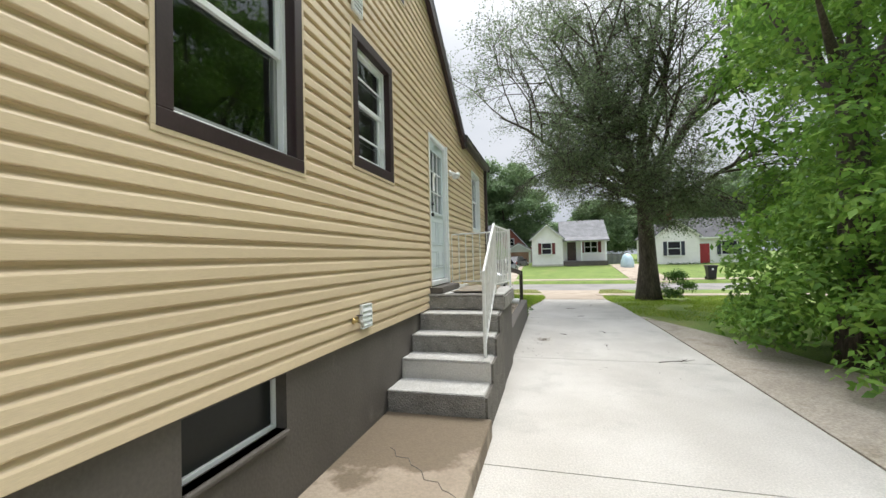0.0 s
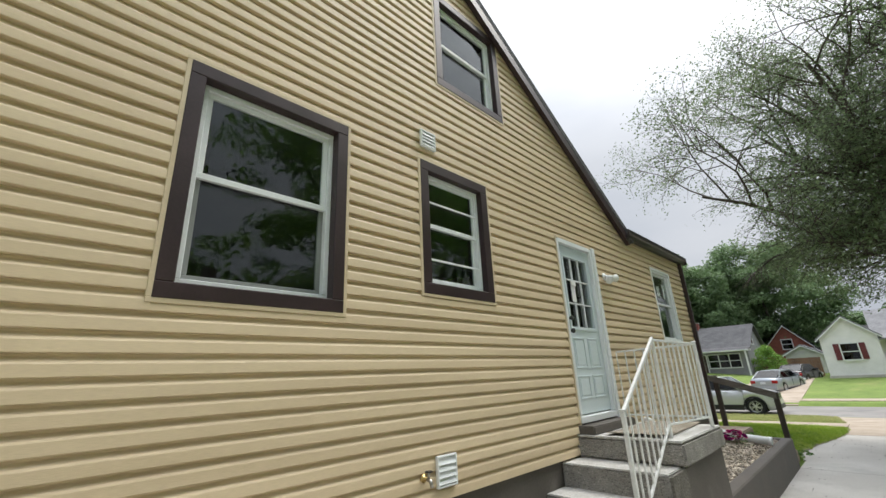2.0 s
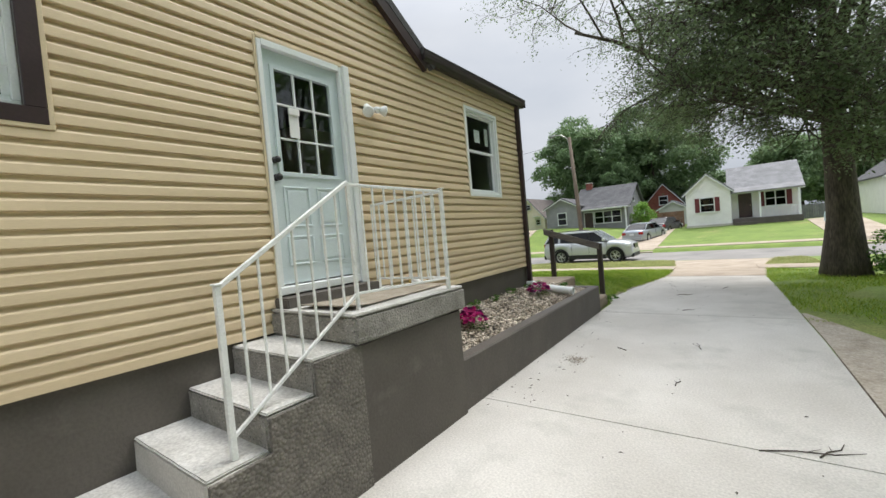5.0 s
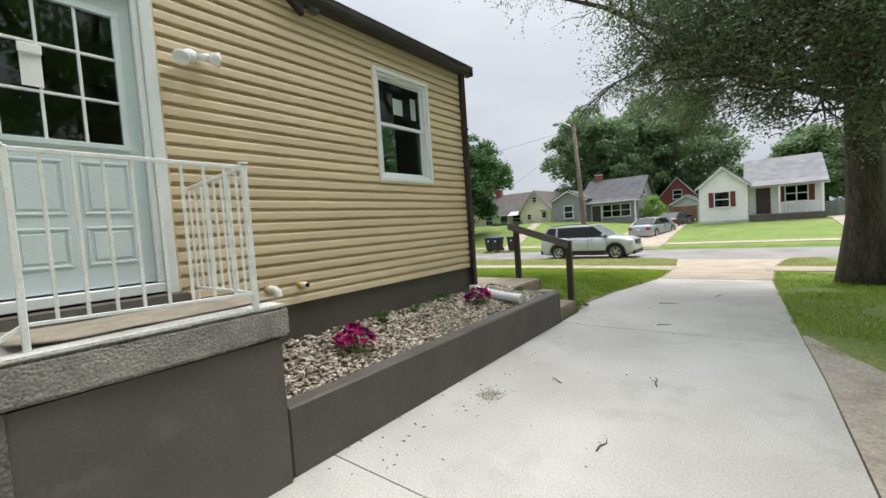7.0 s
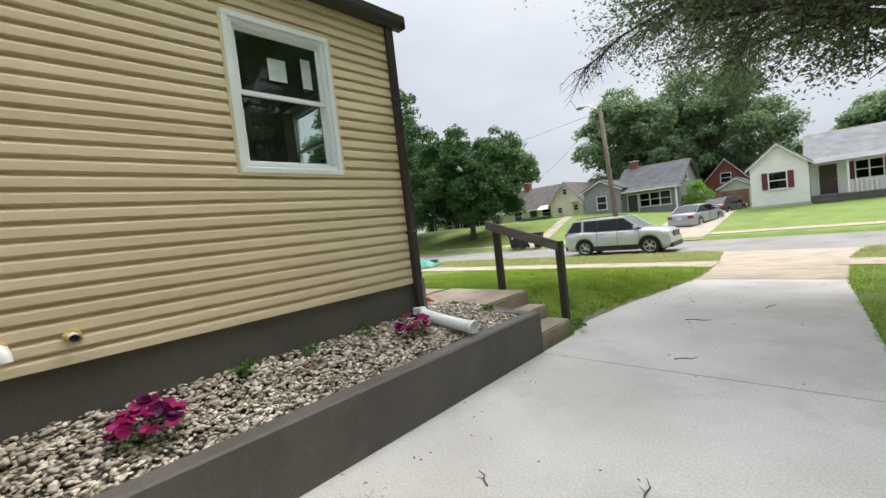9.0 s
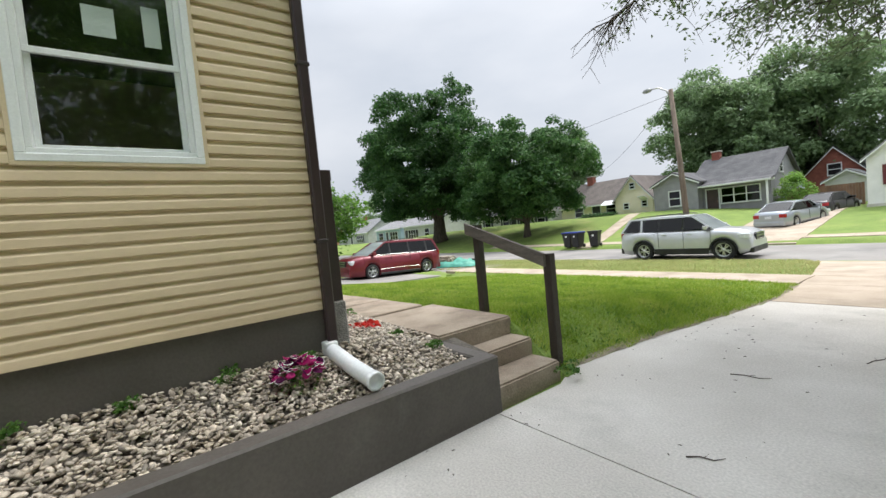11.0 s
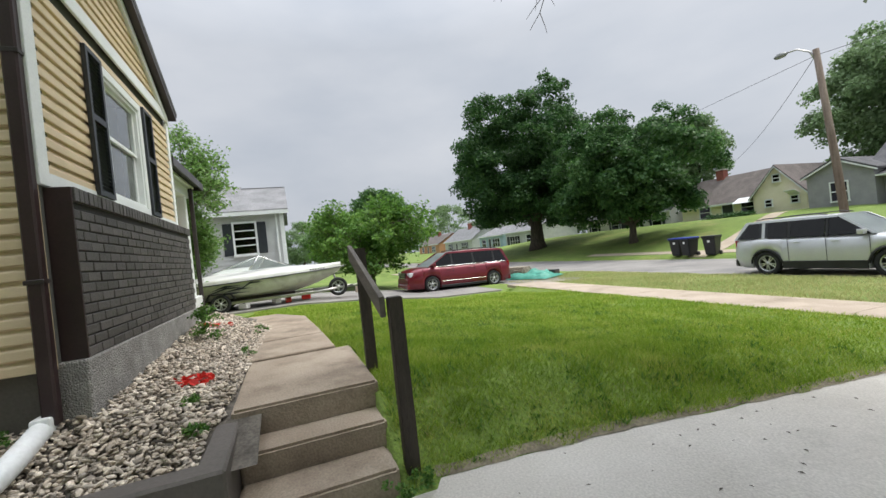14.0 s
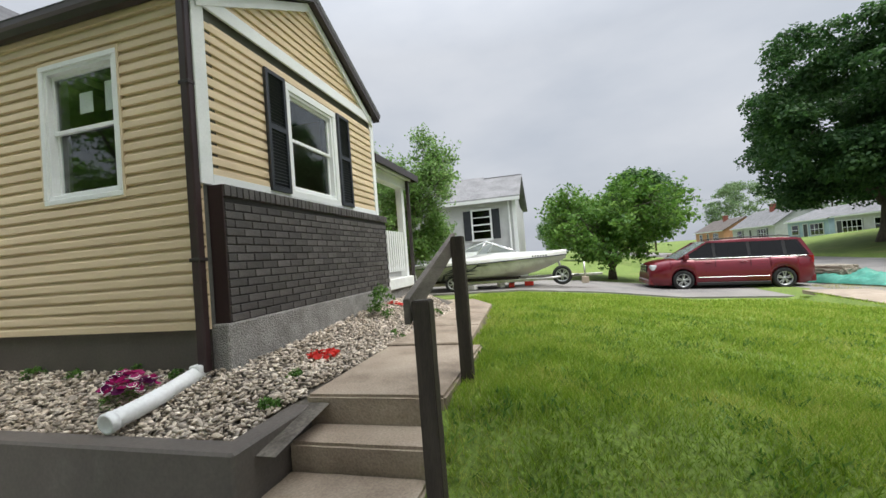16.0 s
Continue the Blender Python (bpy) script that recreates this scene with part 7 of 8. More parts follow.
    part("rear_bumper", box((-L_ / 2 - 0.04, -hw * 0.86, ground + 0.04), (-L_ / 2 + 0.3, hw * 0.86, ground + 0.3), 0.06), M["black"] if suv else paintm, car)
    part("licence_plate", box((-L_ / 2 - 0.022, -0.16, 0.62), (-L_ / 2 + 0.02, 0.16, 0.77), 0.004), CAR["plate"], car)
    for sx_ in (x1 - 0.9, x1 - 1.75):
        part("seat", box((sx_ - 0.25, -0.62, 0.6), (sx_ - 0.1, 0.62, belt + 0.18), 0.05), M["black"], car)
    return car


vehicle("parked_suv", "silver sport utility vehicle parked along the street", pose(-3.85, 25.55, -0.25), "silver", 4.98, 1.98, 0.395, 1.58, -1.44,
        [(-2.5, 1.04), (-2.42, 1.24), (0.9, 1.19), (1.25, 1.2), (1.95, 1.14), (2.28, 1.05), (2.4, 0.92), (2.46, 0.7)], [(1.28, 1.21), (0.38, 1.79), (-2.0, 1.78), (-2.42, 1.24)], [(0.2, 0.035, 0), (-0.78, 0.045, 0), (-1.52, 0.13, 1)], 0.24, 0.14, True, True)
van_tilt = 2.0
vehicle("minivan", "dark red minivan parked in the neighbour's drive", pose(-14.4, 17.0, -0.09, 0, 0, -90) @ pose(0, 0, 0, 0, -van_tilt, 0), "red", 5.1, 2.0, 0.35, 1.45, -1.63,
        [(-2.55, 1.0), (-2.45, 1.13), (0.9, 1.1), (1.4, 1.11), (1.95, 1.07), (2.36, 0.98), (2.5, 0.84), (2.55, 0.62)], [(1.6, 1.1), (0.5, 1.7), (-2.15, 1.72), (-2.45, 1.12)], [(0.42, 0.045, 0), (-0.65, 0.05, 0), (-1.7, 0.05, 0)], 0.17, 0.0, True, False, True)
vehicle("sedan", "silver-blue sedan parked in the opposite driveway", pose(-2.9, 37.6, 0.25, 0, 0, 76) @ pose(0, 0, 0, 0, -2.5, 0), "grey", 4.63, 1.8, 0.33, 1.38, -1.32,
        [(-2.31, 0.8), (-2.2, 0.98), (-1.5, 0.98), (0.8, 0.92), (1.2, 0.92), (1.9, 0.8), (2.2, 0.68), (2.31, 0.52)], [(1.2, 0.93), (0.35, 1.4), (-0.9, 1.41), (-1.85, 0.98)], [(-0.05, 0.035, 0)], 0.16, tall_lamp=False)
vehicle("sedan", "dark sedan parked farther up the opposite driveway", pose(-2.2, 43.6, 0.5, 0, 0, 78) @ pose(0, 0, 0, 0, -2, 0), "dark", 4.6, 1.8, 0.33, 1.38, -1.32,
        [(-2.3, 0.84), (-2.2, 1.0), (-1.5, 1.0), (0.8, 0.94), (1.2, 0.94), (1.9, 0.82), (2.2, 0.7), (2.3, 0.54)], [(1.2, 0.95), (0.35, 1.44), (-1.1, 1.45), (-1.95, 1.0)], [(-0.05, 0.035, 0)], 0.16, tall_lamp=False)

# driveways of the others
strip("neighbour_drive", lambda y: (-15.9, -11.0), frange(-4, 24.0, 40), lambda x, y: side_drive_z(y), M["asphalt"], "stained grey drive of the neighbour", "driveway", 4, 0.3, 0.02)
strip("opposite_drive", lambda y: (-4.9, -1.3), frange(30.3, 47, 24), lambda x, y: ground_z(x, y), M["concrete_old"], "tan concrete drive across the street", "driveway", 4, 0.15, 0.03)
strip("opposite_drive_2", lambda y: (7.6, 10.4), frange(30.3, 44, 24), lambda x, y: ground_z(x, y), M["concrete_old"], "pale concrete drive across the street", "driveway", 4, 0.15, 0.03)
strip("opposite_walk", lambda y: (-12.6 - 0.22 * (y - 30.4), -11.6 - 0.22 * (y - 30.4)), frange(30.4, 43, 20), lambda x, y: ground_z(x, y), M["concrete_old"], "pale concrete walk up to a house", "walkway", 2, 0.15, 0.03)

# ---- boat on its trailer ----
HULL = {"white": surf("gelcoat", (0.62, 0.62, 0.58), (0.7, 0.7, 0.66), 1.5, 0.35, 0.0, 40, 0.05, coat=0.3, stain=(0.5, 0.48, 0.42), stain_scale=1.5, stain_at=(0.55, 0.8)),
        "tan": surf("tan_gelcoat", (0.55, 0.54, 0.47), (0.63, 0.62, 0.55), 1.5, 0.4, 0.0, 40, 0.06, stain=(0.3, 0.28, 0.23), stain_scale=2, stain_at=(0.5, 0.8)),
        "navy": surf("navy_decal", (0.012, 0.015, 0.03), (0.02, 0.022, 0.04), 3, 0.4, 0.0, 40, 0.1)}
boat = thing("motorboat", "white and tan motorboat with dark swooshes on a trailer", "boat", pose(-12.5, 8.65, 0.52, 0, 0, 90))
b = bmesh.new()
secs = []
for i in range(25):
    u = i / 24
    x = -2.9 + 5.8 * u
    beam = 1.08 * (1 - max(0, (u - 0.45) / 0.55) ** 2.4) + 0.005
    keel = 0.32 + 0.62 * max(0, (u - 0.55) / 0.45) ** 2.2
    chine = 0.52 + 0.5 * max(0, (u - 0.5) / 0.5) ** 1.7
    sheer = 0.98 + 0.1 * u + 0.06 * u * u
    half = [(0.0, keel), (0.5 * beam, (keel + chine) / 2 - 0.01), (0.86 * beam, chine), (0.9 * beam, chine + 0.02), (0.98 * beam, (chine + sheer) / 2), (beam, sheer)]
    secs.append([b.verts.new((x, -yy, zz)) for yy, zz in half[::-1]] + [b.verts.new((x, yy, zz)) for yy, zz in half[1:]])
for a, c in zip(secs, secs[1:]):
    for k in range(len(a) - 1):
        b.faces.new((a[k], c[k], c[k + 1], a[k + 1])).smooth = True
b.faces.new(secs[0])
part("hull", b, HULL["tan"], boat)
b = bmesh.new()
secs = []
for i in range(25):
    u = i / 24
    x = -2.9 + 5.84 * u
    beam = (1.08 * (1 - max(0, (u - 0.45) / 0.55) ** 2.4) + 0.005) * 1.015
    sheer = 0.98 + 0.1 * u + 0.06 * u * u
    rise = 0.2 * smooth_step(0, 0.3, u) * (1 - 0.75 * smooth_step(0.5, 1, u))
    half = [(0, sheer + rise + 0.06), (0.55 * beam, sheer + rise + 0.04), (0.9 * beam, sheer + 0.09), (1.0 * beam, sheer + 0.03), (1.0 * beam, sheer - 0.1)]
    secs.append([b.verts.new((x, -yy, zz)) for yy, zz in half[::-1]] + [b.verts.new((x, yy, zz)) for yy, zz in half[1:]])
for a, c in zip(secs, secs[1:]):
    for k in range(len(a) - 1):
        b.faces.new((a[k], c[k], c[k + 1], a[k + 1])).smooth = True
b.faces.new(secs[0])
part("deck", b, HULL["white"], boat)
part("rub_rail", tube([(-2.9 + 5.84 * i / 24, -(1.08 * (1 - max(0, (i / 24 - 0.45) / 0.55) ** 2.4) + 0.005) * 1.03, 0.9 + 0.1 * i / 24 + 0.06 * (i / 24) ** 2) for i in range(25)], 0.018, 6), HULL["navy"], boat)
for s in (1, -1):
    part("screen_frame", tube([(1.15, s * 0.25, 1.3), (0.15, s * 0.68, 1.74), (-1.3, s * 0.9, 1.3)], 0.022, 6), CAR["chrome"], boat)
    part("screen_post", tube([(0.15, s * 0.68, 1.74), (-0.2, s * 0.84, 1.3)], 0.018, 6), CAR["chrome"], boat)
    b = bmesh.new()
    vs = [b.verts.new(p) for p in ((1.15, s * 0.25, 1.28), (0.15, s * 0.68, 1.72), (-1.3, s * 0.9, 1.28), (-0.2, s * 0.84, 1.27))]
    b.faces.new(vs)
    part("windscreen", b, M["glass"], boat)
part("screen_top", tube([(0.15, -0.68, 1.74), (0.25, 0, 1.75), (0.15, 0.68, 1.74)], 0.02, 6), CAR["chrome"], boat)
for k, (x0, x1, z0, z1) in enumerate(((-1.55, -0.3, 0.6, 0.8), (-1.4, -0.45, 0.72, 0.86), (-1.0, -0.1, 0.66, 0.74), (-0.6, 0.25, 0.64, 0.9), (-1.3, -0.2, 0.56, 0.62))):
    part("swoosh", prism([(x0, z0), ((x0 + x1) / 2, z1 + 0.02), (x1, z1 - 0.02), ((x0 + x1) / 2, z1 - 0.04)], "y", -1.092, -1.078), HULL["navy"], boat)
for k in range(6):
    part("number_bar", box((1.75 + k * 0.09, -0.955 + 0.012 * k, 1.06), (1.8 + k * 0.09, -0.94 + 0.012 * k, 1.11), 0, None, None), HULL["navy"], boat)
part("motor_cover", box((-3.2, -0.35, 0.85), (-2.85, 0.35, 1.25), 0.08), M["black"], boat)
trailer = thing("boat_trailer", "galvanised boat trailer with a spare wheel", "trailer", pose(-12.5, 8.65, 0.52, 0, 0, 90))
for s in (1, -1):
    part("side_rail", box((-2.7, s * 0.8 - 0.04, 0.22), (1.9, s * 0.8 + 0.04, 0.32), 0.01), M["metal"], trailer)
    part("bunk", box((-2.4, s * 0.5 - 0.06, 0.3), (1.2, s * 0.5 + 0.06, 0.4), 0.01), M["wood_dark"], trailer)
    part("tongue_rail", tube([(1.85, s * 0.8, 0.27), (3.3, s * 0.04, 0.3)], 0.045, 8), M["metal"], trailer)
    wheel(trailer, -1.1, s * 1.0, 0.3, 0.2, s)
    part("fender", prism([(-1.55, 0.42), (-1.42, 0.64), (-0.78, 0.64), (-0.65, 0.42), (-0.7, 0.42), (-0.82, 0.61), (-1.38, 0.61), (-1.5, 0.42)], "y", s * 1.0 - 0.12, s * 1.0 + 0.12), M["black"], trailer)
part("cross_bar", box((-1.15, -0.9, 0.24), (-1.05, 0.9, 0.3), 0.01), M["metal"], trailer)
part("tongue", box((2.9, -0.05, 0.25), (4.1, 0.05, 0.33), 0.01), M["metal"], trailer)
part("winch_post", tube([(2.75, 0, 0.3), (2.6, 0, 1.0)], 0.04, 8), M["metal"], trailer)
part("jack", tube([(3.5, -0.1, 0.02), (3.5, -0.1, 0.75)], 0.03, 8), M["metal"], trailer)
part("jack_foot", box((3.38, -0.22, 0.0), (3.62, 0.02, 0.22), 0.02), M["concrete_old"], trailer)
wheel(trailer, 2.72, -0.34, 0.34, 0.2, -1)
for k, (x, y, col) in enumerate(((-11.9, 9.6, "red"), (-12.0, 9.2, "silver"), (-11.7, 8.2, "silver"), (-12.1, 10.2, "red"))):
    jk = thing("yard_clutter", ("red fuel can under the boat" if col == "red" else "pale plastic tub under the boat trailer"), "container", pose(x, y, 0.55, 0, 0, 30 * k))
    part("can", box((-0.16, -0.1, 0), (0.16, 0.1, 0.17), 0.03), CAR["tail"] if col == "red" else M["pvc"], jk)
    part("cap", lathe([(0.03, 0.16), (0.035, 0.2), (0.02, 0.22), (0.003, 0.222)], 10), M["black"], jk)

# teal tarpaulin heap near the street
tp = thing("tarpaulin_heap", "crumpled teal tarpaulin over a heap by the street", "tarpaulin", pose(-14.4, 20.9, -0.1, 0, 0, 25))
b = bmesh.new()
gv = [[b.verts.new((-1.7 + 3.4 * i / 40, -0.9 + 1.8 * j / 24, max(0.0, (0.34 + 0.26 * noise.noise((i * 0.16, j * 0.2, 5)) + 0.16 * noise.noise((i * 0.5, j * 0.6, 1))) * math.sin(math.pi * i / 40) ** 0.5 * math.sin(math.pi * j / 24) ** 0.5))) for i in range(41)] for j in range(25)]
for r0, r1 in zip(gv, gv[1:]):
    for k in range(40):
        b.faces.new((r0[k], r0[k + 1], r1[k + 1], r1[k])).smooth = True
part("sheet", b, surf("teal_tarp", (0.035, 0.23, 0.165), (0.07, 0.34, 0.25), 3, 0.45, 0.3, 20, 0.2), tp)
part("bundle", rough_box((-0.9, -0.5, 0.1), (0.3, 0.4, 0.56), 0.06, 130, 6, 0.12), M["mat_tan"], tp)
part("box", box((0.9, 0.4, 0.0), (1.5, 0.9, 0.28), 0.04), CAR["dark"], tp)

# ---- houses ----
HM = {
    "white": surf("white_siding", (0.82, 0.81, 0.8), (0.88, 0.87, 0.86), 2, 0.6, 0.1, 40, 0.06),
    "grey": surf("grey_siding", (0.27, 0.27, 0.285), (0.32, 0.32, 0.335), 2, 0.6, 0.1, 40, 0.08),
    "cream": surf("cream_siding", (0.82, 0.75, 0.58), (0.88, 0.81, 0.65), 2, 0.6, 0.1, 40, 0.08),
    "blue": surf("blue_siding", (0.33, 0.46, 0.55), (0.4, 0.53, 0.62), 2, 0.6, 0.1, 40, 0.08),
    "orange": surf("orange_brick", (0.5, 0.25, 0.14), (0.6, 0.32, 0.18), 2, 0.8, 0.2, 40, 0.15),
    "pale": surf("pale_grey_siding", (0.48, 0.49, 0.49), (0.56, 0.57, 0.57), 2, 0.6, 0.1, 40, 0.08),
    "brickred": surf("red_brick", (0.24, 0.075, 0.055), (0.32, 0.11, 0.08), 3, 0.85, 0.3, 30, 0.25),
    "maroon": surf("maroon_paint", (0.12, 0.02, 0.025), (0.16, 0.03, 0.035), 3, 0.5, 0.0, 40, 0.1),
    "dark_door": surf("dark_brown_door", (0.05, 0.03, 0.028), (0.075, 0.045, 0.04), 3, 0.45, 0.05, 40, 0.15),
    "navy": surf("navy_shutters", (0.02, 0.025, 0.05), (0.03, 0.035, 0.06), 3, 0.5, 0.0, 40, 0.1),
    "fence": surf("brown_fence", (0.17, 0.1, 0.06), (0.25, 0.15, 0.09), 3, 0.85, 0.3, 20, 0.3, per_object=0.2),
    "fence_grey": surf("grey_fence", (0.16, 0.165, 0.17), (0.22, 0.225, 0.23), 3, 0.85, 0.3, 20, 0.3, per_object=0.15),
    "pole": surf("pole_wood", (0.16, 0.12, 0.09), (0.24, 0.19, 0.15), 2, 0.9, 0.4, 20, 0.3, stretch=(5, 5, 0.5)),
    "blue_lid": surf("blue_lid", (0.02, 0.04, 0.25), (0.03, 0.06, 0.32), 3, 0.45, 0.0, 40, 0.1),
    "cover": surf("pale_blue_cover", (0.45, 0.6, 0.68), (0.55, 0.7, 0.76), 3, 0.5, 0.1, 30, 0.1),
}


def gable_block(house, x0, x1, y0, y1, z0, eave, ridge, axis, wall, roof, over=0.25, trim="white"):
    """A box with a pitched roof on it; axis: which way the ridge runs."""
    w = part("wall", box((x0, y0, z0), (x1, y1, eave)), wall, house)
    if axis == "x":
        ym = (y0 + y1) / 2
        part("gable", prism([(y0, eave), (y1, eave), (ym, ridge)], "x", x0 + 0.001, x1 - 0.001), wall, house)
        for s in (y0 - over, y1 + over):
            k = (ridge - eave) / (ym - y0) * over
            pts = [(s, eave - k), (ym, ridge), (ym, ridge + 0.12), (s, eave - k + 0.12)]
            part("roof", prism(pts, "x", x0 - over, x1 + over), roof, house)
        part("fascia", box((x0 - over, y0 - over - 0.03, eave - (ridge - eave) / (ym - y0) * over - 0.06), (x1 + over, y0 - over - 0.001, eave - (ridge - eave) / (ym - y0) * over + 0.1)), M[trim], house)
    else:
        xm = (x0 + x1) / 2
        part("gable", prism([(x0, eave), (x1, eave), (xm, ridge)], "y", y0 + 0.001, y1 - 0.001), wall, house)
        for s in (x0 - over, x1 + over):
            k = (ridge - eave) / (xm - x0) * over
            pts = [(s, eave - k), (xm, ridge), (xm, ridge + 0.12), (s, eave - k + 0.12)]
            part("roof", prism(pts, "y", y0 - over, y1 + over), roof, house)
            part("rake_board", prism([(s, eave - k - 0.1), (xm, ridge - 0.1), (xm, ridge + 0.0), (s, eave - k)], "y", y0 - over - 0.03, y0 - over - 0.001), M[trim], house)
    return w


def house_window(house, x, z, w, h, y, shutters=None, facing="y", wide=1):
    """A white-framed window on a wall that looks towards -y, or towards +x."""
    def tr(lo, hi, bevel=0.0):
        if facing == "y":
            return box((x + lo[0], y - hi[1], z + lo[2]), (x + hi[0], y - lo[1], z + hi[2]), bevel)
        return box((y + lo[1], x + lo[0], z + lo[2]), (y + hi[1], x + hi[0], z + hi[2]), bevel)
    win = part("window", tr((-w / 2, 0.0, 0), (w / 2, 0.05, h)), M["sash_dark"], house)
    for lo, hi in (((-w / 2 - 0.07, 0, h), (w / 2 + 0.07, 0.09, h + 0.08)), ((-w / 2 - 0.09, 0, -0.1), (w / 2 + 0.09, 0.12, -0.001)), ((-w / 2 - 0.07, 0, 0), (-w / 2, 0.09, h - 0.001)), ((w / 2, 0, 0), (w / 2 + 0.07, 0.09, h - 0.001)), ((-w / 2 + 0.001, 0.05, h / 2 - 0.03), (w / 2 - 0.001, 0.08, h / 2 + 0.03))):
        part("frame", tr(lo, hi), M["white"], win)
    for k in range(1, wide):
        xx = -w / 2 + w * k / wide
        part("mullion", tr((xx - 0.04, 0.051, 0), (xx + 0.04, 0.085, h - 0.001)), M["white"], win)
    part("pane", tr((-w / 2 + 0.01, 0.056, 0.01), (w / 2 - 0.01, 0.06, h - 0.01)), M["car_glass"], win)
    if shutters is not None:
        for s in (-1, 1):
            c = s * (w / 2 + 0.07 + 0.18)
            part("shutter", tr((c - 0.17, 0, -0.03), (c + 0.17, 0.05, h + 0.03), 0.01), shutters, house)


def house_door(house, x, z, y, material, w=0.92, h=2.05):
    d = part("door", box((x - w / 2, y - 0.04, z), (x + w / 2, y - 0.001, z + h)), material, house)
    part("frame", box((x - w / 2 - 0.09, y - 0.07, z), (x - w / 2 - 0.001, y - 0.001, z + h)), M["white"], d)
    part("frame", box((x + w / 2 + 0.001, y - 0.07, z), (x + w / 2 + 0.09, y - 0.001, z + h)), M["white"], d)
    part("frame", box((x - w / 2 - 0.09, y - 0.07, z + h + 0.001), (x + w / 2 + 0.09, y - 0.001, z + h + 0.1)), M["white"], d)
    part("knob", lathe([(0.003, 0), (0.035, 0.01), (0.03, 0.05), (0.003, 0.06)], 10, None, Matrix.Translation((x + w * 0.38, y - 0.04, z + 1.0)) @ Euler((radians(90), 0, 0)).to_matrix().to_4x4()), M["brass"], d)


def chimney(house, x, y, z0, z1, material, w=0.6):
    c = part("chimney", box((x - w / 2, y - w / 2, z0), (x + w / 2, y + w / 2, z1), 0.01), material, house)
    part("cap", box((x - w / 2 - 0.06, y - w / 2 - 0.06, z1 + 0.001), (x + w / 2 + 0.06, y + w / 2 + 0.06, z1 + 0.09), 0.01), M["concrete"], c)


def laps(house, x0, x1, y, z0, z1, material, expo=0.2):
    """Lapped boards on a wall that looks towards -y."""
    z = z0
    while z < z1 - 0.03:
        h = min(expo, z1 - z)
        part("clapboard", prism([(y - 0.004, z), (y - 0.03, z), (y - 0.008, z + h), (y - 0.004, z + h)], "x", x0, x1), material, house)
        z += expo


# white house with maroon shutters, straight across
hA = thing("house", "white sided cottage with maroon shutters and grey roof", "house", group="houses across the street")
gable_block(hA, -0.35, 2.9, 43.0, 52.0, 0.5, 3.85, 5.3, "y", HM["white"], M["shingle_light"])
gable_block(hA, 2.91, 7.4, 44.3, 52.5, 0.5, 3.6, 5.9, "x", HM["white"], M["shingle_light"], 0.3)
laps(hA, -0.35, 2.9, 43.0, 1.0, 3.8, HM["white"])
laps(hA, 2.92, 7.4, 44.3, 1.0, 3.3, HM["white"])
part("foundation", box((-0.4, 42.93, 0.4), (2.95, 43.5, 0.99), 0.01), M["concrete"], hA)
house_window(hA, 1.22, 2.13, 0.95, 1.15, 42.97, HM["maroon"])
house_door(hA, 3.85, 1.36, 44.26, HM["dark_door"])
house_window(hA, 5.85, 2.2, 1.25, 1.15, 44.26, HM["maroon"], wide=2)
part("porch_slab", box((2.96, 42.9, 0.5), (7.4, 44.25, 1.3), 0.02), M["foundation"], hA)
part("porch_step", box((3.1, 42.3, 0.5), (4.5, 42.9, 1.02), 0.02), M["foundation"], hA)
part("porch_roof", prism([(42.9, 3.42), (44.6, 3.85), (44.6, 3.95), (42.9, 3.52)], "x", 2.91, 7.6), M["shingle_light"], hA)
part("porch_post", box((7.15, 43.0, 1.3), (7.3, 43.15, 3.44), 0.01), M["white"], hA)
part("porch_post", box((4.75, 43.0, 1.3), (4.87, 43.12, 3.44), 0.01), M["white"], hA)
for k in range(10):
    part("porch_baluster", box((4.95 + k * 0.22, 43.02, 1.3), (4.99 + k * 0.22, 43.06, 2.05)), M["white"], hA)
part("porch_rail", box((4.88, 43.0, 2.05), (7.14, 43.08, 2.11)), M["white"], hA)
# white house with a red door, farther along
hB = thing("house", "white cottage with a red door and brick chimney", "house", group="houses across the street")
gable_block(hB, 11.9, 15.9, 43.0, 52.0, 0.2, 3.7, 5.3, "y", HM["white"], M["shingle"])
gable_block(hB, 15.91, 21.5, 44.0, 52.5, 0.2, 3.5, 5.6, "x", HM["white"], M["shingle"], 0.3)
laps(hB, 11.9, 15.9, 43.0, 0.6, 3.65, HM["white"])
house_window(hB, 13.6, 1.7, 1.1, 1.35, 42.97, HM["navy"])
house_door(hB, 16.6, 0.75, 43.96, surf("red_door", (0.3, 0.02, 0.03), (0.36, 0.03, 0.04), 2, 0.5, 0, 40, 0.1))
house_window(hB, 18.8, 1.7, 1.3, 1.3, 43.96, HM["navy"])
chimney(hB, 14.2, 47.0, 4.8, 6.5, HM["brickred"])
part("porch_slab", box((15.92, 42.9, 0.3), (20, 44.0, 0.72), 0.02), M["foundation"], hB)
clump_tree("shrub", "low dark foundation hedge at the cottage", (14.6, 42.4, 0.4), 0, 0, [(dx * 0.42 - 1.6, 0, 0.3, 0.36) for dx in range(9)], L["maple"], 0.12, 700, 301, category="hedge")
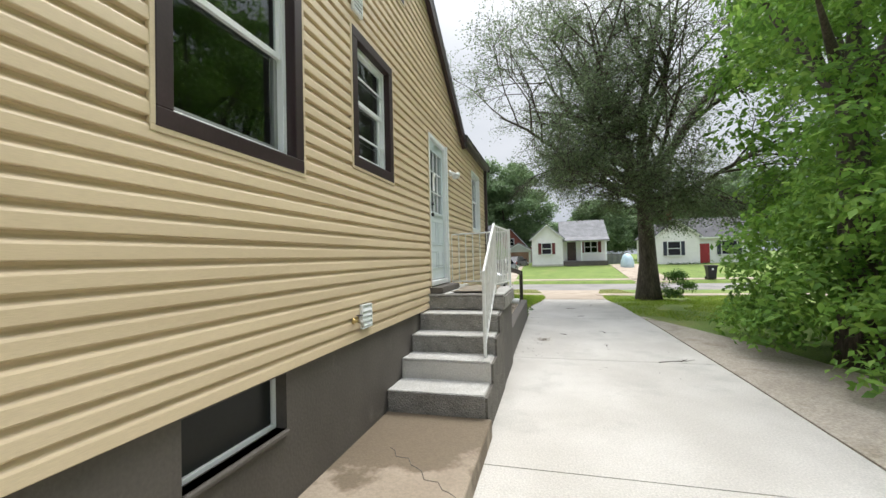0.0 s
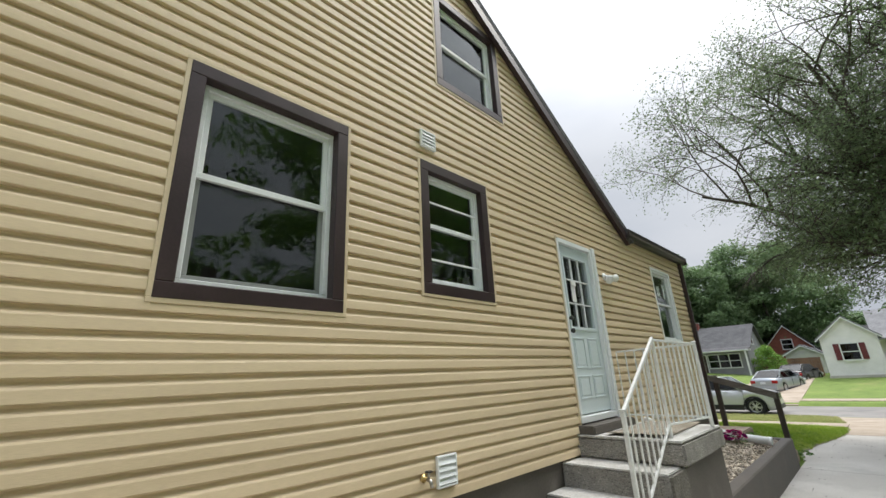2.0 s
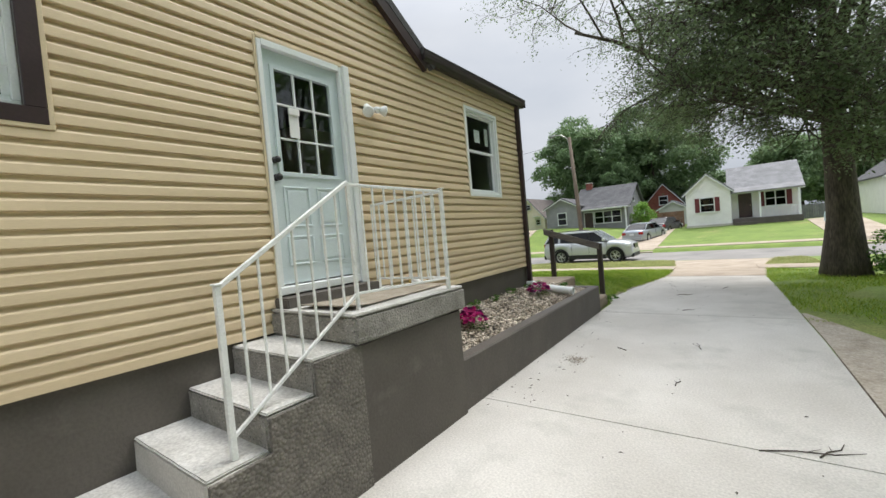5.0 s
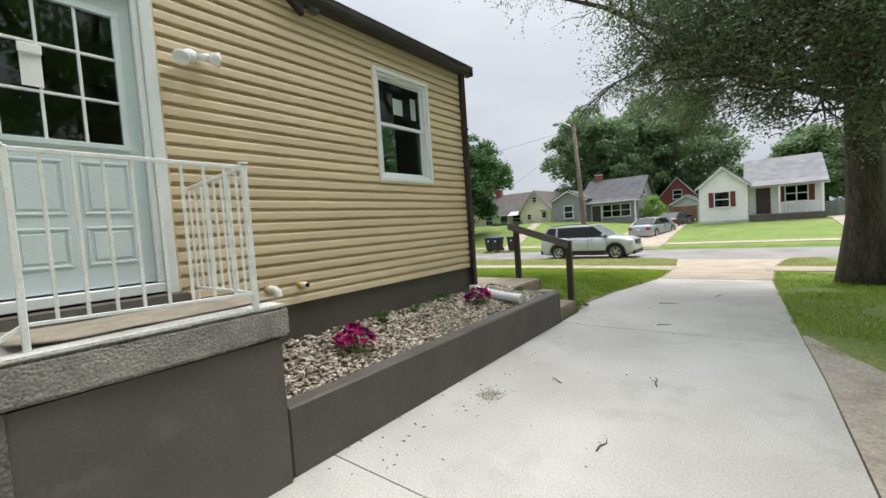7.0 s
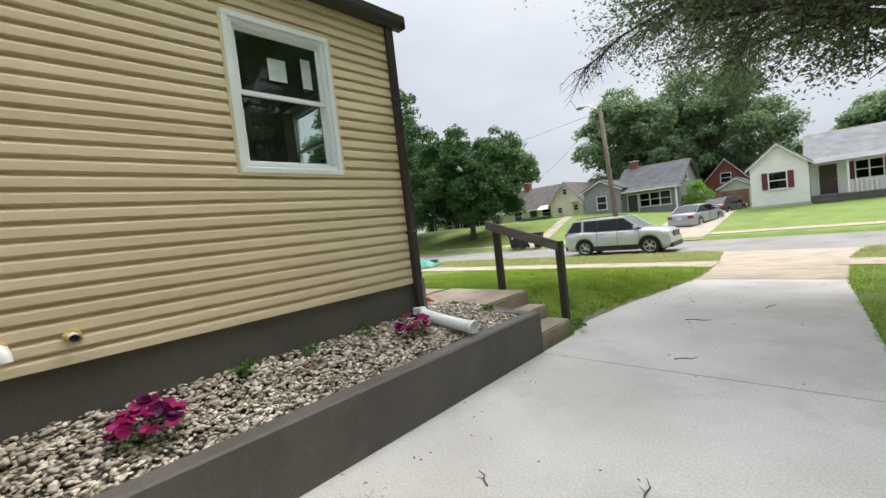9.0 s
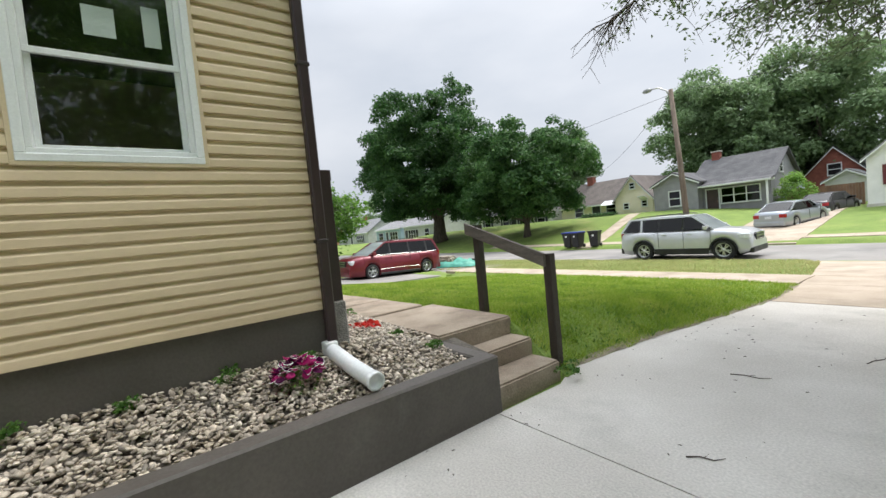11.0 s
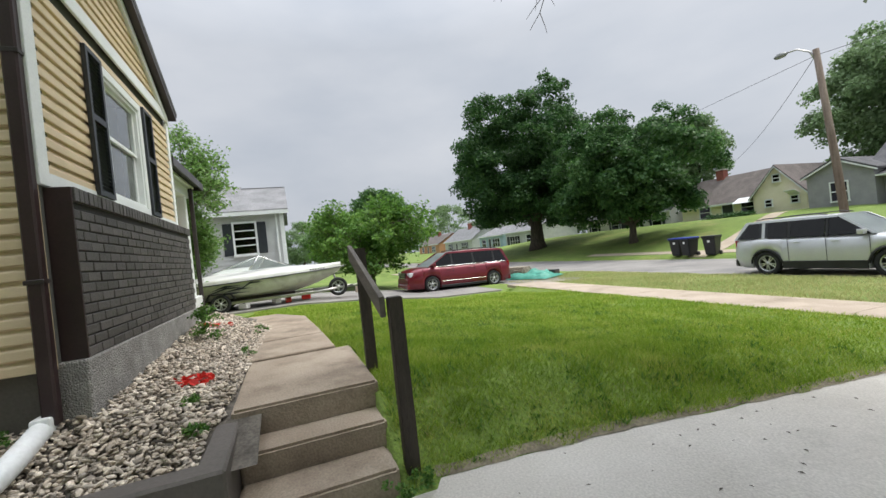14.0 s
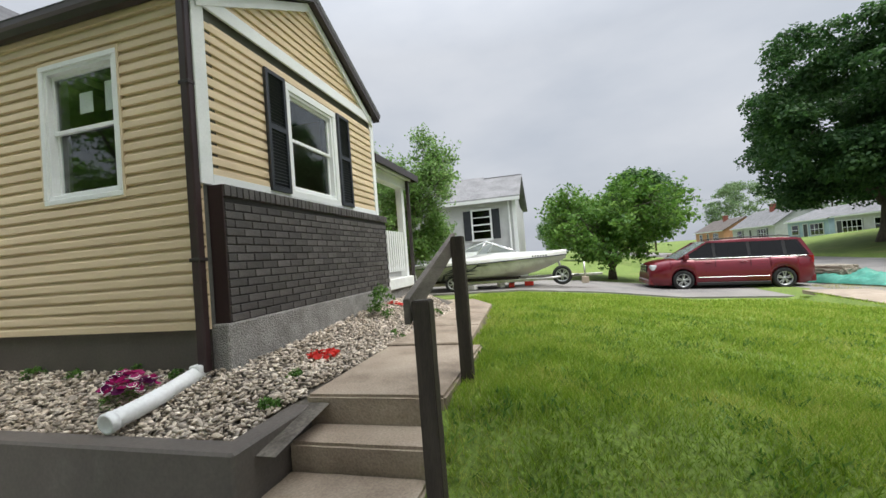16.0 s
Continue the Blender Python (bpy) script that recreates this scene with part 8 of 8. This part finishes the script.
# grey house with the street lamp before it
hC = thing("house", "grey sided house with dark roof and white windows", "house", group="houses across the street")
gable_block(hC, -10.9, -5.5, 45.0, 53.0, 0.8, 3.55, 5.85, "x", HM["grey"], M["shingle"], 0.3)
gable_block(hC, -13.6, -10.1, 44.0, 50.0, 1.0, 3.95, 4.85, "y", HM["grey"], M["shingle"])
laps(hC, -13.6, -10.1, 44.0, 1.3, 3.9, HM["grey"])
laps(hC, -10.0, -5.5, 45.0, 1.1, 3.4, HM["grey"])
house_window(hC, -11.85, 2.1, 0.85, 1.2, 43.97)
house_door(hC, -9.35, 1.15, 44.97, HM["dark_door"], 0.85, 1.95)
house_window(hC, -7.45, 1.95, 2.5, 1.15, 44.97, wide=3)
part("porch_roof", prism([(44.0, 3.35), (45.6, 3.75), (45.6, 3.85), (44.0, 3.45)], "x", -10.08, -5.25), M["shingle"], hC)
part("porch_post", box((-5.62, 44.1, 1.0), (-5.5, 44.22, 3.36), 0.01), M["white"], hC)
part("porch_fascia", box((-10.08, 43.97, 3.34), (-5.25, 43.999, 3.44)), M["white"], hC)
chimney(hC, -10.2, 49.0, 5.3, 6.5, HM["brickred"])
house_window(hC, 47.6, 4.0, 0.8, 0.8, -5.5, None, "x")
clump_tree("shrub", "rounded bright green shrub beside the grey house", (-4.4, 45.7, 0.9), 0, 0, crown_clumps(0.95, 0.8, 0.1, 2.6, 40, 0.3, 0.5, 401), L["hedge"], 0.13, 700, 402, category="shrub")
# cream house on the rise
hD = thing("house", "cream house with a steep brown roof and hedge", "house", group="houses across the street")
gable_block(hD, -18.35, -14.65, 46.0, 53.5, 0.8, 3.25, 5.4, "y", HM["cream"], M["shingle_brown"])
gable_block(hD, -25.6, -18.36, 47.0, 53.0, 0.6, 3.2, 5.6, "x", HM["cream"], M["shingle_brown"], 0.3)
for x, z in ((-16.5, 4.2), (-17.2, 2.3), (-15.4, 2.4), (-15.4, 1.25)):
    house_window(hD, x, z, 0.45, 0.5, 45.97)
house_window(hD, -19.4, 2.0, 1.0, 1.0, 46.97)
part("awning", prism([(46.0, 2.85), (46.97, 3.3), (46.97, 3.34), (46.0, 2.89)], "x", -20.1, -18.7), M["white"], hD)
part("awning", prism([(45.3, 3.35), (45.99, 3.05), (45.99, 3.01), (45.3, 3.31)][::-1], "x", -15.75, -15.05), M["white"], hD)
house_door(hD, -21.1, 1.0, 46.97, M["shutter"])
house_window(hD, -23.2, 1.9, 1.0, 1.1, 46.97)
chimney(hD, -23.3, 50.0, 5.1, 6.4, HM["brickred"], 0.7)
clump_tree("hedge", "trimmed dark green hedge before the cream house", (-18.9, 43.6, 1.0), 0, 0, [(dx * 0.45 - 1.7, dy * 0.4, 0.35 + 0.5 * dz, 0.42) for dx in range(8) for dy in (0, 1) for dz in (0, 1)], L["maple"], 0.14, 500, 303, category="hedge")
# long white house behind the maples
hW = thing("house", "long white house half hidden by maples", "house", group="houses across the street")
gable_block(hW, -39.5, -27.0, 47.0, 54.0, 0.6, 3.3, 5.6, "x", HM["white"], M["shingle"], 0.3)
for x in (-38.0, -34.5, -31.5, -28.6):
    house_window(hW, x, 1.7, 1.1, 1.2, 46.97, HM["navy"])
house_door(hW, -33.1, 0.9, 46.97, M["shutter"])
# row farther along the street
for nm, x0, x1, wm, rm, rz, lab in (("blue", -67.5, -58.5, "blue", "shingle_light", 4.6, "pale blue house with a white porch window"), ("pale", -86.0, -71.0, "pale", "shingle_light", 5.8, "pale grey house with dark shutters"), ("orange", -106.0, -90.0, "orange", "shingle_brown", 5.4, "orange brick house with a brown roof")):
    hx = thing("house", lab, "house", group="houses across the street")
    gable_block(hx, x0, x1, 45.0, 53.0, 0.0, 3.1, rz, "x", HM[wm], M[rm], 0.3)
    house_window(hx, x0 + (x1 - x0) * 0.22, 1.2, 1.6, 1.3, 44.97, HM["navy"] if nm == "pale" else None)
    house_window(hx, x0 + (x1 - x0) * 0.75, 1.1, 2.6, 1.4, 44.97, HM["navy"] if nm == "pale" else None, wide=3)
    house_door(hx, x0 + (x1 - x0) * 0.48, 0.5, 44.97, M["shutter"])
    if nm != "blue":
        chimney(hx, (x0 + x1) / 2, 48.5, rz - 0.6, rz + 0.9, HM["brickred"], 0.8)
hx = thing("house", "white and grey cottage with a wide porch window", "house", group="houses across the street")
gable_block(hx, -56.5, -47.5, 44.5, 52, 0.2, 3.2, 5.0, "x", HM["pale"], M["shingle_light"], 0.3)
house_window(hx, -53.5, 1.0, 3.0, 1.5, 44.47, wide=4)
house_window(hx, -49.5, 1.2, 1.2, 1.3, 44.47)
house_door(hx, -55.6, 0.5, 44.47, M["shutter"])
# brick gable behind the fence
hE = thing("house", "red brick house with a white trimmed gable", "house")
gable_block(hE, -6.4, -2.0, 60.0, 68.0, 0.8, 3.7, 6.2, "y", HM["brickred"], M["shingle"], 0.3)
gable_block(hE, -1.99, 4.0, 62.0, 68.0, 0.8, 3.6, 5.6, "x", HM["brickred"], M["shingle"], 0.3)
house_window(hE, -4.2, 3.6, 0.9, 1.0, 59.97)
gr = thing("garage", "low pale garage roof behind the wooden fence", "garage")
gable_block(gr, -4.0, -1.2, 54.0, 60.0, 0.7, 2.9, 3.7, "y", HM["pale"], M["shingle_light"])


def fence(name, label, x0, x1, y, z0, z1, material):
    f = thing(name, label, "fence")
    x, k = x0, 0
    while x < x1:
        part("board", box((x, y, z0), (x + 0.145, y + 0.022, z1 + 0.02 * (k % 2)), 0.003), material, f)
        x += 0.152
        k += 1
    part("rail", box((x0, y + 0.024, z0 + 0.4), (x1, y + 0.07, z0 + 0.5)), material, f)
    part("rail", box((x0, y + 0.024, z1 - 0.4), (x1, y + 0.07, z1 - 0.3)), material, f)


fence("wood_fence", "brown wooden privacy fence between two houses", -5.2, -1.0, 47.6, 0.5, 2.45, HM["fence"])
fence("grey_fence", "grey wooden fence beside the white cottage", 7.1, 9.9, 46.0, 0.3, 2.0, HM["fence_grey"])

# neighbour's house with the boat before it
hN = thing("house", "pale grey sided neighbour house with dark shutters", "house")


def nb_box(name, lo, hi, mat, bevel=0.0):
    return part(name, box(lo, hi, bevel), mat, hN)


nb_box("wall", (-21.0, -4.0, 0.3), (-15.0, 9.7, 4.1), HM["pale"])
z = 0.7
while z < 4.0:
    part("clapboard", prism([(-14.995, z), (-14.97, z), (-14.99, z + 0.2), (-14.995, z + 0.2)], "y", -4.0, 9.7), HM["pale"], hN)
    z += 0.2
part("corner_board", box((-15.0, 9.701, 0.4), (-14.95, 9.74, 4.1)), M["white"], hN)
part("corner_board", box((-14.965, 9.58, 0.4), (-14.945, 9.7, 4.1)), M["white"], hN)
part("roof", prism([(-14.7, 4.12), (-17.9, 5.55), (-17.9, 5.68), (-14.7, 4.25)], "y", 8.0, 9.95), M["shingle_light"], hN)
part("roof", prism([(-14.7, 4.12), (-18.3, 5.75), (-18.3, 5.88), (-14.7, 4.25)], "y", -4.2, 7.999), M["shingle_light"], hN)
part("roof", prism([(-21.3, 4.12), (-18.0, 5.6), (-18.0, 5.75), (-21.3, 4.25)], "y", -4.2, 9.95), M["shingle_light"], hN)
part("gable", prism([(-15.05, 4.1), (-20.95, 4.1), (-17.9, 5.5)], "y", -3.9, 9.6), HM["pale"], hN)
part("fascia", box((-14.72, -4.2, 4.05), (-14.68, 9.95, 4.2)), M["white"], hN)
house_window(hN, 8.2, 2.5, 0.78, 1.25, -14.99, M["shutter"], "x")
for zz in (2.82, 3.43):
    part("storm_bar", box((-14.92, 7.82, zz), (-14.9, 8.58, zz + 0.04)), M["white"], hN)
part("downspout", box((-14.94, 9.4, 0.5), (-14.87, 9.47, 4.05), 0.01), M["white"], hN)

# ---- street furniture ----
pole = thing("street_lamp", "leaning wooden utility pole with a street lamp arm", "street lamp", pose(-5.85, 30.9, -0.15))
part("pole", tube([(0, 0, -0.3), (-0.2, 0, 4.0), (-0.45, 0.0, 8.5)], [0.16, 0.14, 0.11], 14), HM["pole"], pole)
part("lamp_arm", tube([(-0.43, -0.02, 7.9), (-0.6, -0.1, 8.45), (-1.0, -0.15, 8.75), (-1.45, -0.2, 8.78)], 0.035, 8), M["metal"], pole)
part("lamp_head", lathe([(0.003, 0.16), (0.1, 0.14), (0.15, 0.05), (0.17, 0.0), (0.12, -0.1), (0.003, -0.13)], 16, None, Matrix.Translation((-1.6, -0.2, 8.75)) @ Matrix.Diagonal((1.6, 0.8, 0.8, 1))), M["sash_dark"], pole, smooth=True)
part("reflector_band", lathe([(0.155, 1.3), (0.158, 1.3), (0.158, 1.5), (0.155, 1.5)], 14, None, None, True), M["paper"], pole)
pole2 = thing("utility_pole", "distant wooden utility pole", "utility pole", pose(-88, 32, 0))
part("pole", tube([(0, 0, -0.3), (0.2, 0, 9.5)], [0.2, 0.15], 10), HM["pole"], pole2)
for a, b_, sag in (((-6.25, 30.9, 8.2), (-21, 47, 6.2), 0.6), ((-6.25, 30.9, 8.1), (-88, 32, 9.0), 2.0), ((-6.25, 30.9, 8.1), (60, 31.5, 8.6), 1.6)):
    wire = thing("overhead_wire", "thin dark overhead wire", "wire")
    a, b_ = Vector(a), Vector(b_)
    part("strand", tube([a.lerp(b_, k / 16) - Vector((0, 0, sag * 4 * (k / 16) * (1 - k / 16))) for k in range(17)], 0.011, 4), M["black"], wire)


def wheelie_bin(x, y, z, lid, label, turn):
    w = thing("wheelie_bin", label, "bin", pose(x, y, z, 0, 0, turn), "bins by the street")
    b = bmesh.new()
    lo = [b.verts.new(p) for p in ((-0.24, -0.3, 0.05), (0.24, -0.3, 0.05), (0.24, 0.26, 0.05), (-0.24, 0.26, 0.05))]
    hi = [b.verts.new(p) for p in ((-0.31, -0.4, 0.98), (0.31, -0.4, 0.98), (0.31, 0.36, 0.98), (-0.31, 0.36, 0.98))]
    b.faces.new(lo[::-1])
    b.faces.new(hi)
    for i in range(4):
        j = (i + 1) % 4
        b.faces.new((lo[i], lo[j], hi[j], hi[i]))
    bmesh.ops.bevel(b, geom=b.edges[:], offset=0.03, segments=2, affect="EDGES")
    part("tub", b, M["black"], w)
    part("lid", box((-0.34, -0.44, 0.985), (0.34, 0.4, 1.06), 0.03), lid, w)
    part("rim", box((-0.335, -0.425, 0.92), (0.335, 0.385, 0.975), 0.015), M["black"], w)
    part("handle", tube([(-0.25, 0.44, 0.97), (0.25, 0.44, 0.97)], 0.018, 8), M["black"], w)
    for s in (-1, 1):
        part("wheel", lathe([(0.003, -0.03), (0.12, -0.03), (0.12, 0.03), (0.003, 0.03)], 16, None, Matrix.Translation((s * 0.27, 0.27, 0.12)) @ Euler((0, radians(90), 0)).to_matrix().to_4x4()), CAR["tyre"], w)
    part("stamp", box((-0.06, -0.375, 0.72), (0.06, -0.365, 0.84), 0, None, Matrix.Rotation(0.03, 4, "X")), M["paper"], w)


wheelie_bin(-13.3, 30.6, -0.1, HM["blue_lid"], "dark bin with a blue lid by the street", 5)
wheelie_bin(-12.55, 30.5, -0.1, HM["blue_lid"], "dark bin with a blue lid by the street", -5)
wheelie_bin(-11.4, 30.7, -0.1, M["black"], "black bin by the street", 12)
wheelie_bin(12.9, 31.4, -0.05, M["black"], "black bin on the opposite lawn", 0)
cv = thing("covered_motorcycle", "rounded pale blue cover on the opposite drive", "cover", pose(8.9, 41.0, 0.45))
b = bmesh.new()
bmesh.ops.create_uvsphere(b, u_segments=24, v_segments=14, radius=1.0)
for v in b.verts:
    k = max(0.0, v.co.z)
    v.co = Vector((v.co.x * 0.62, v.co.y * 1.1, max(0.0, v.co.z) ** 0.7 * 1.55)) + 0.05 * Vector((noise.noise(v.co * 4), noise.noise(v.co * 4 + Vector((7, 0, 0))), 0)) * (1 if v.co.z > 0 else 0)
part("cover", b, HM["cover"], cv, smooth=True)
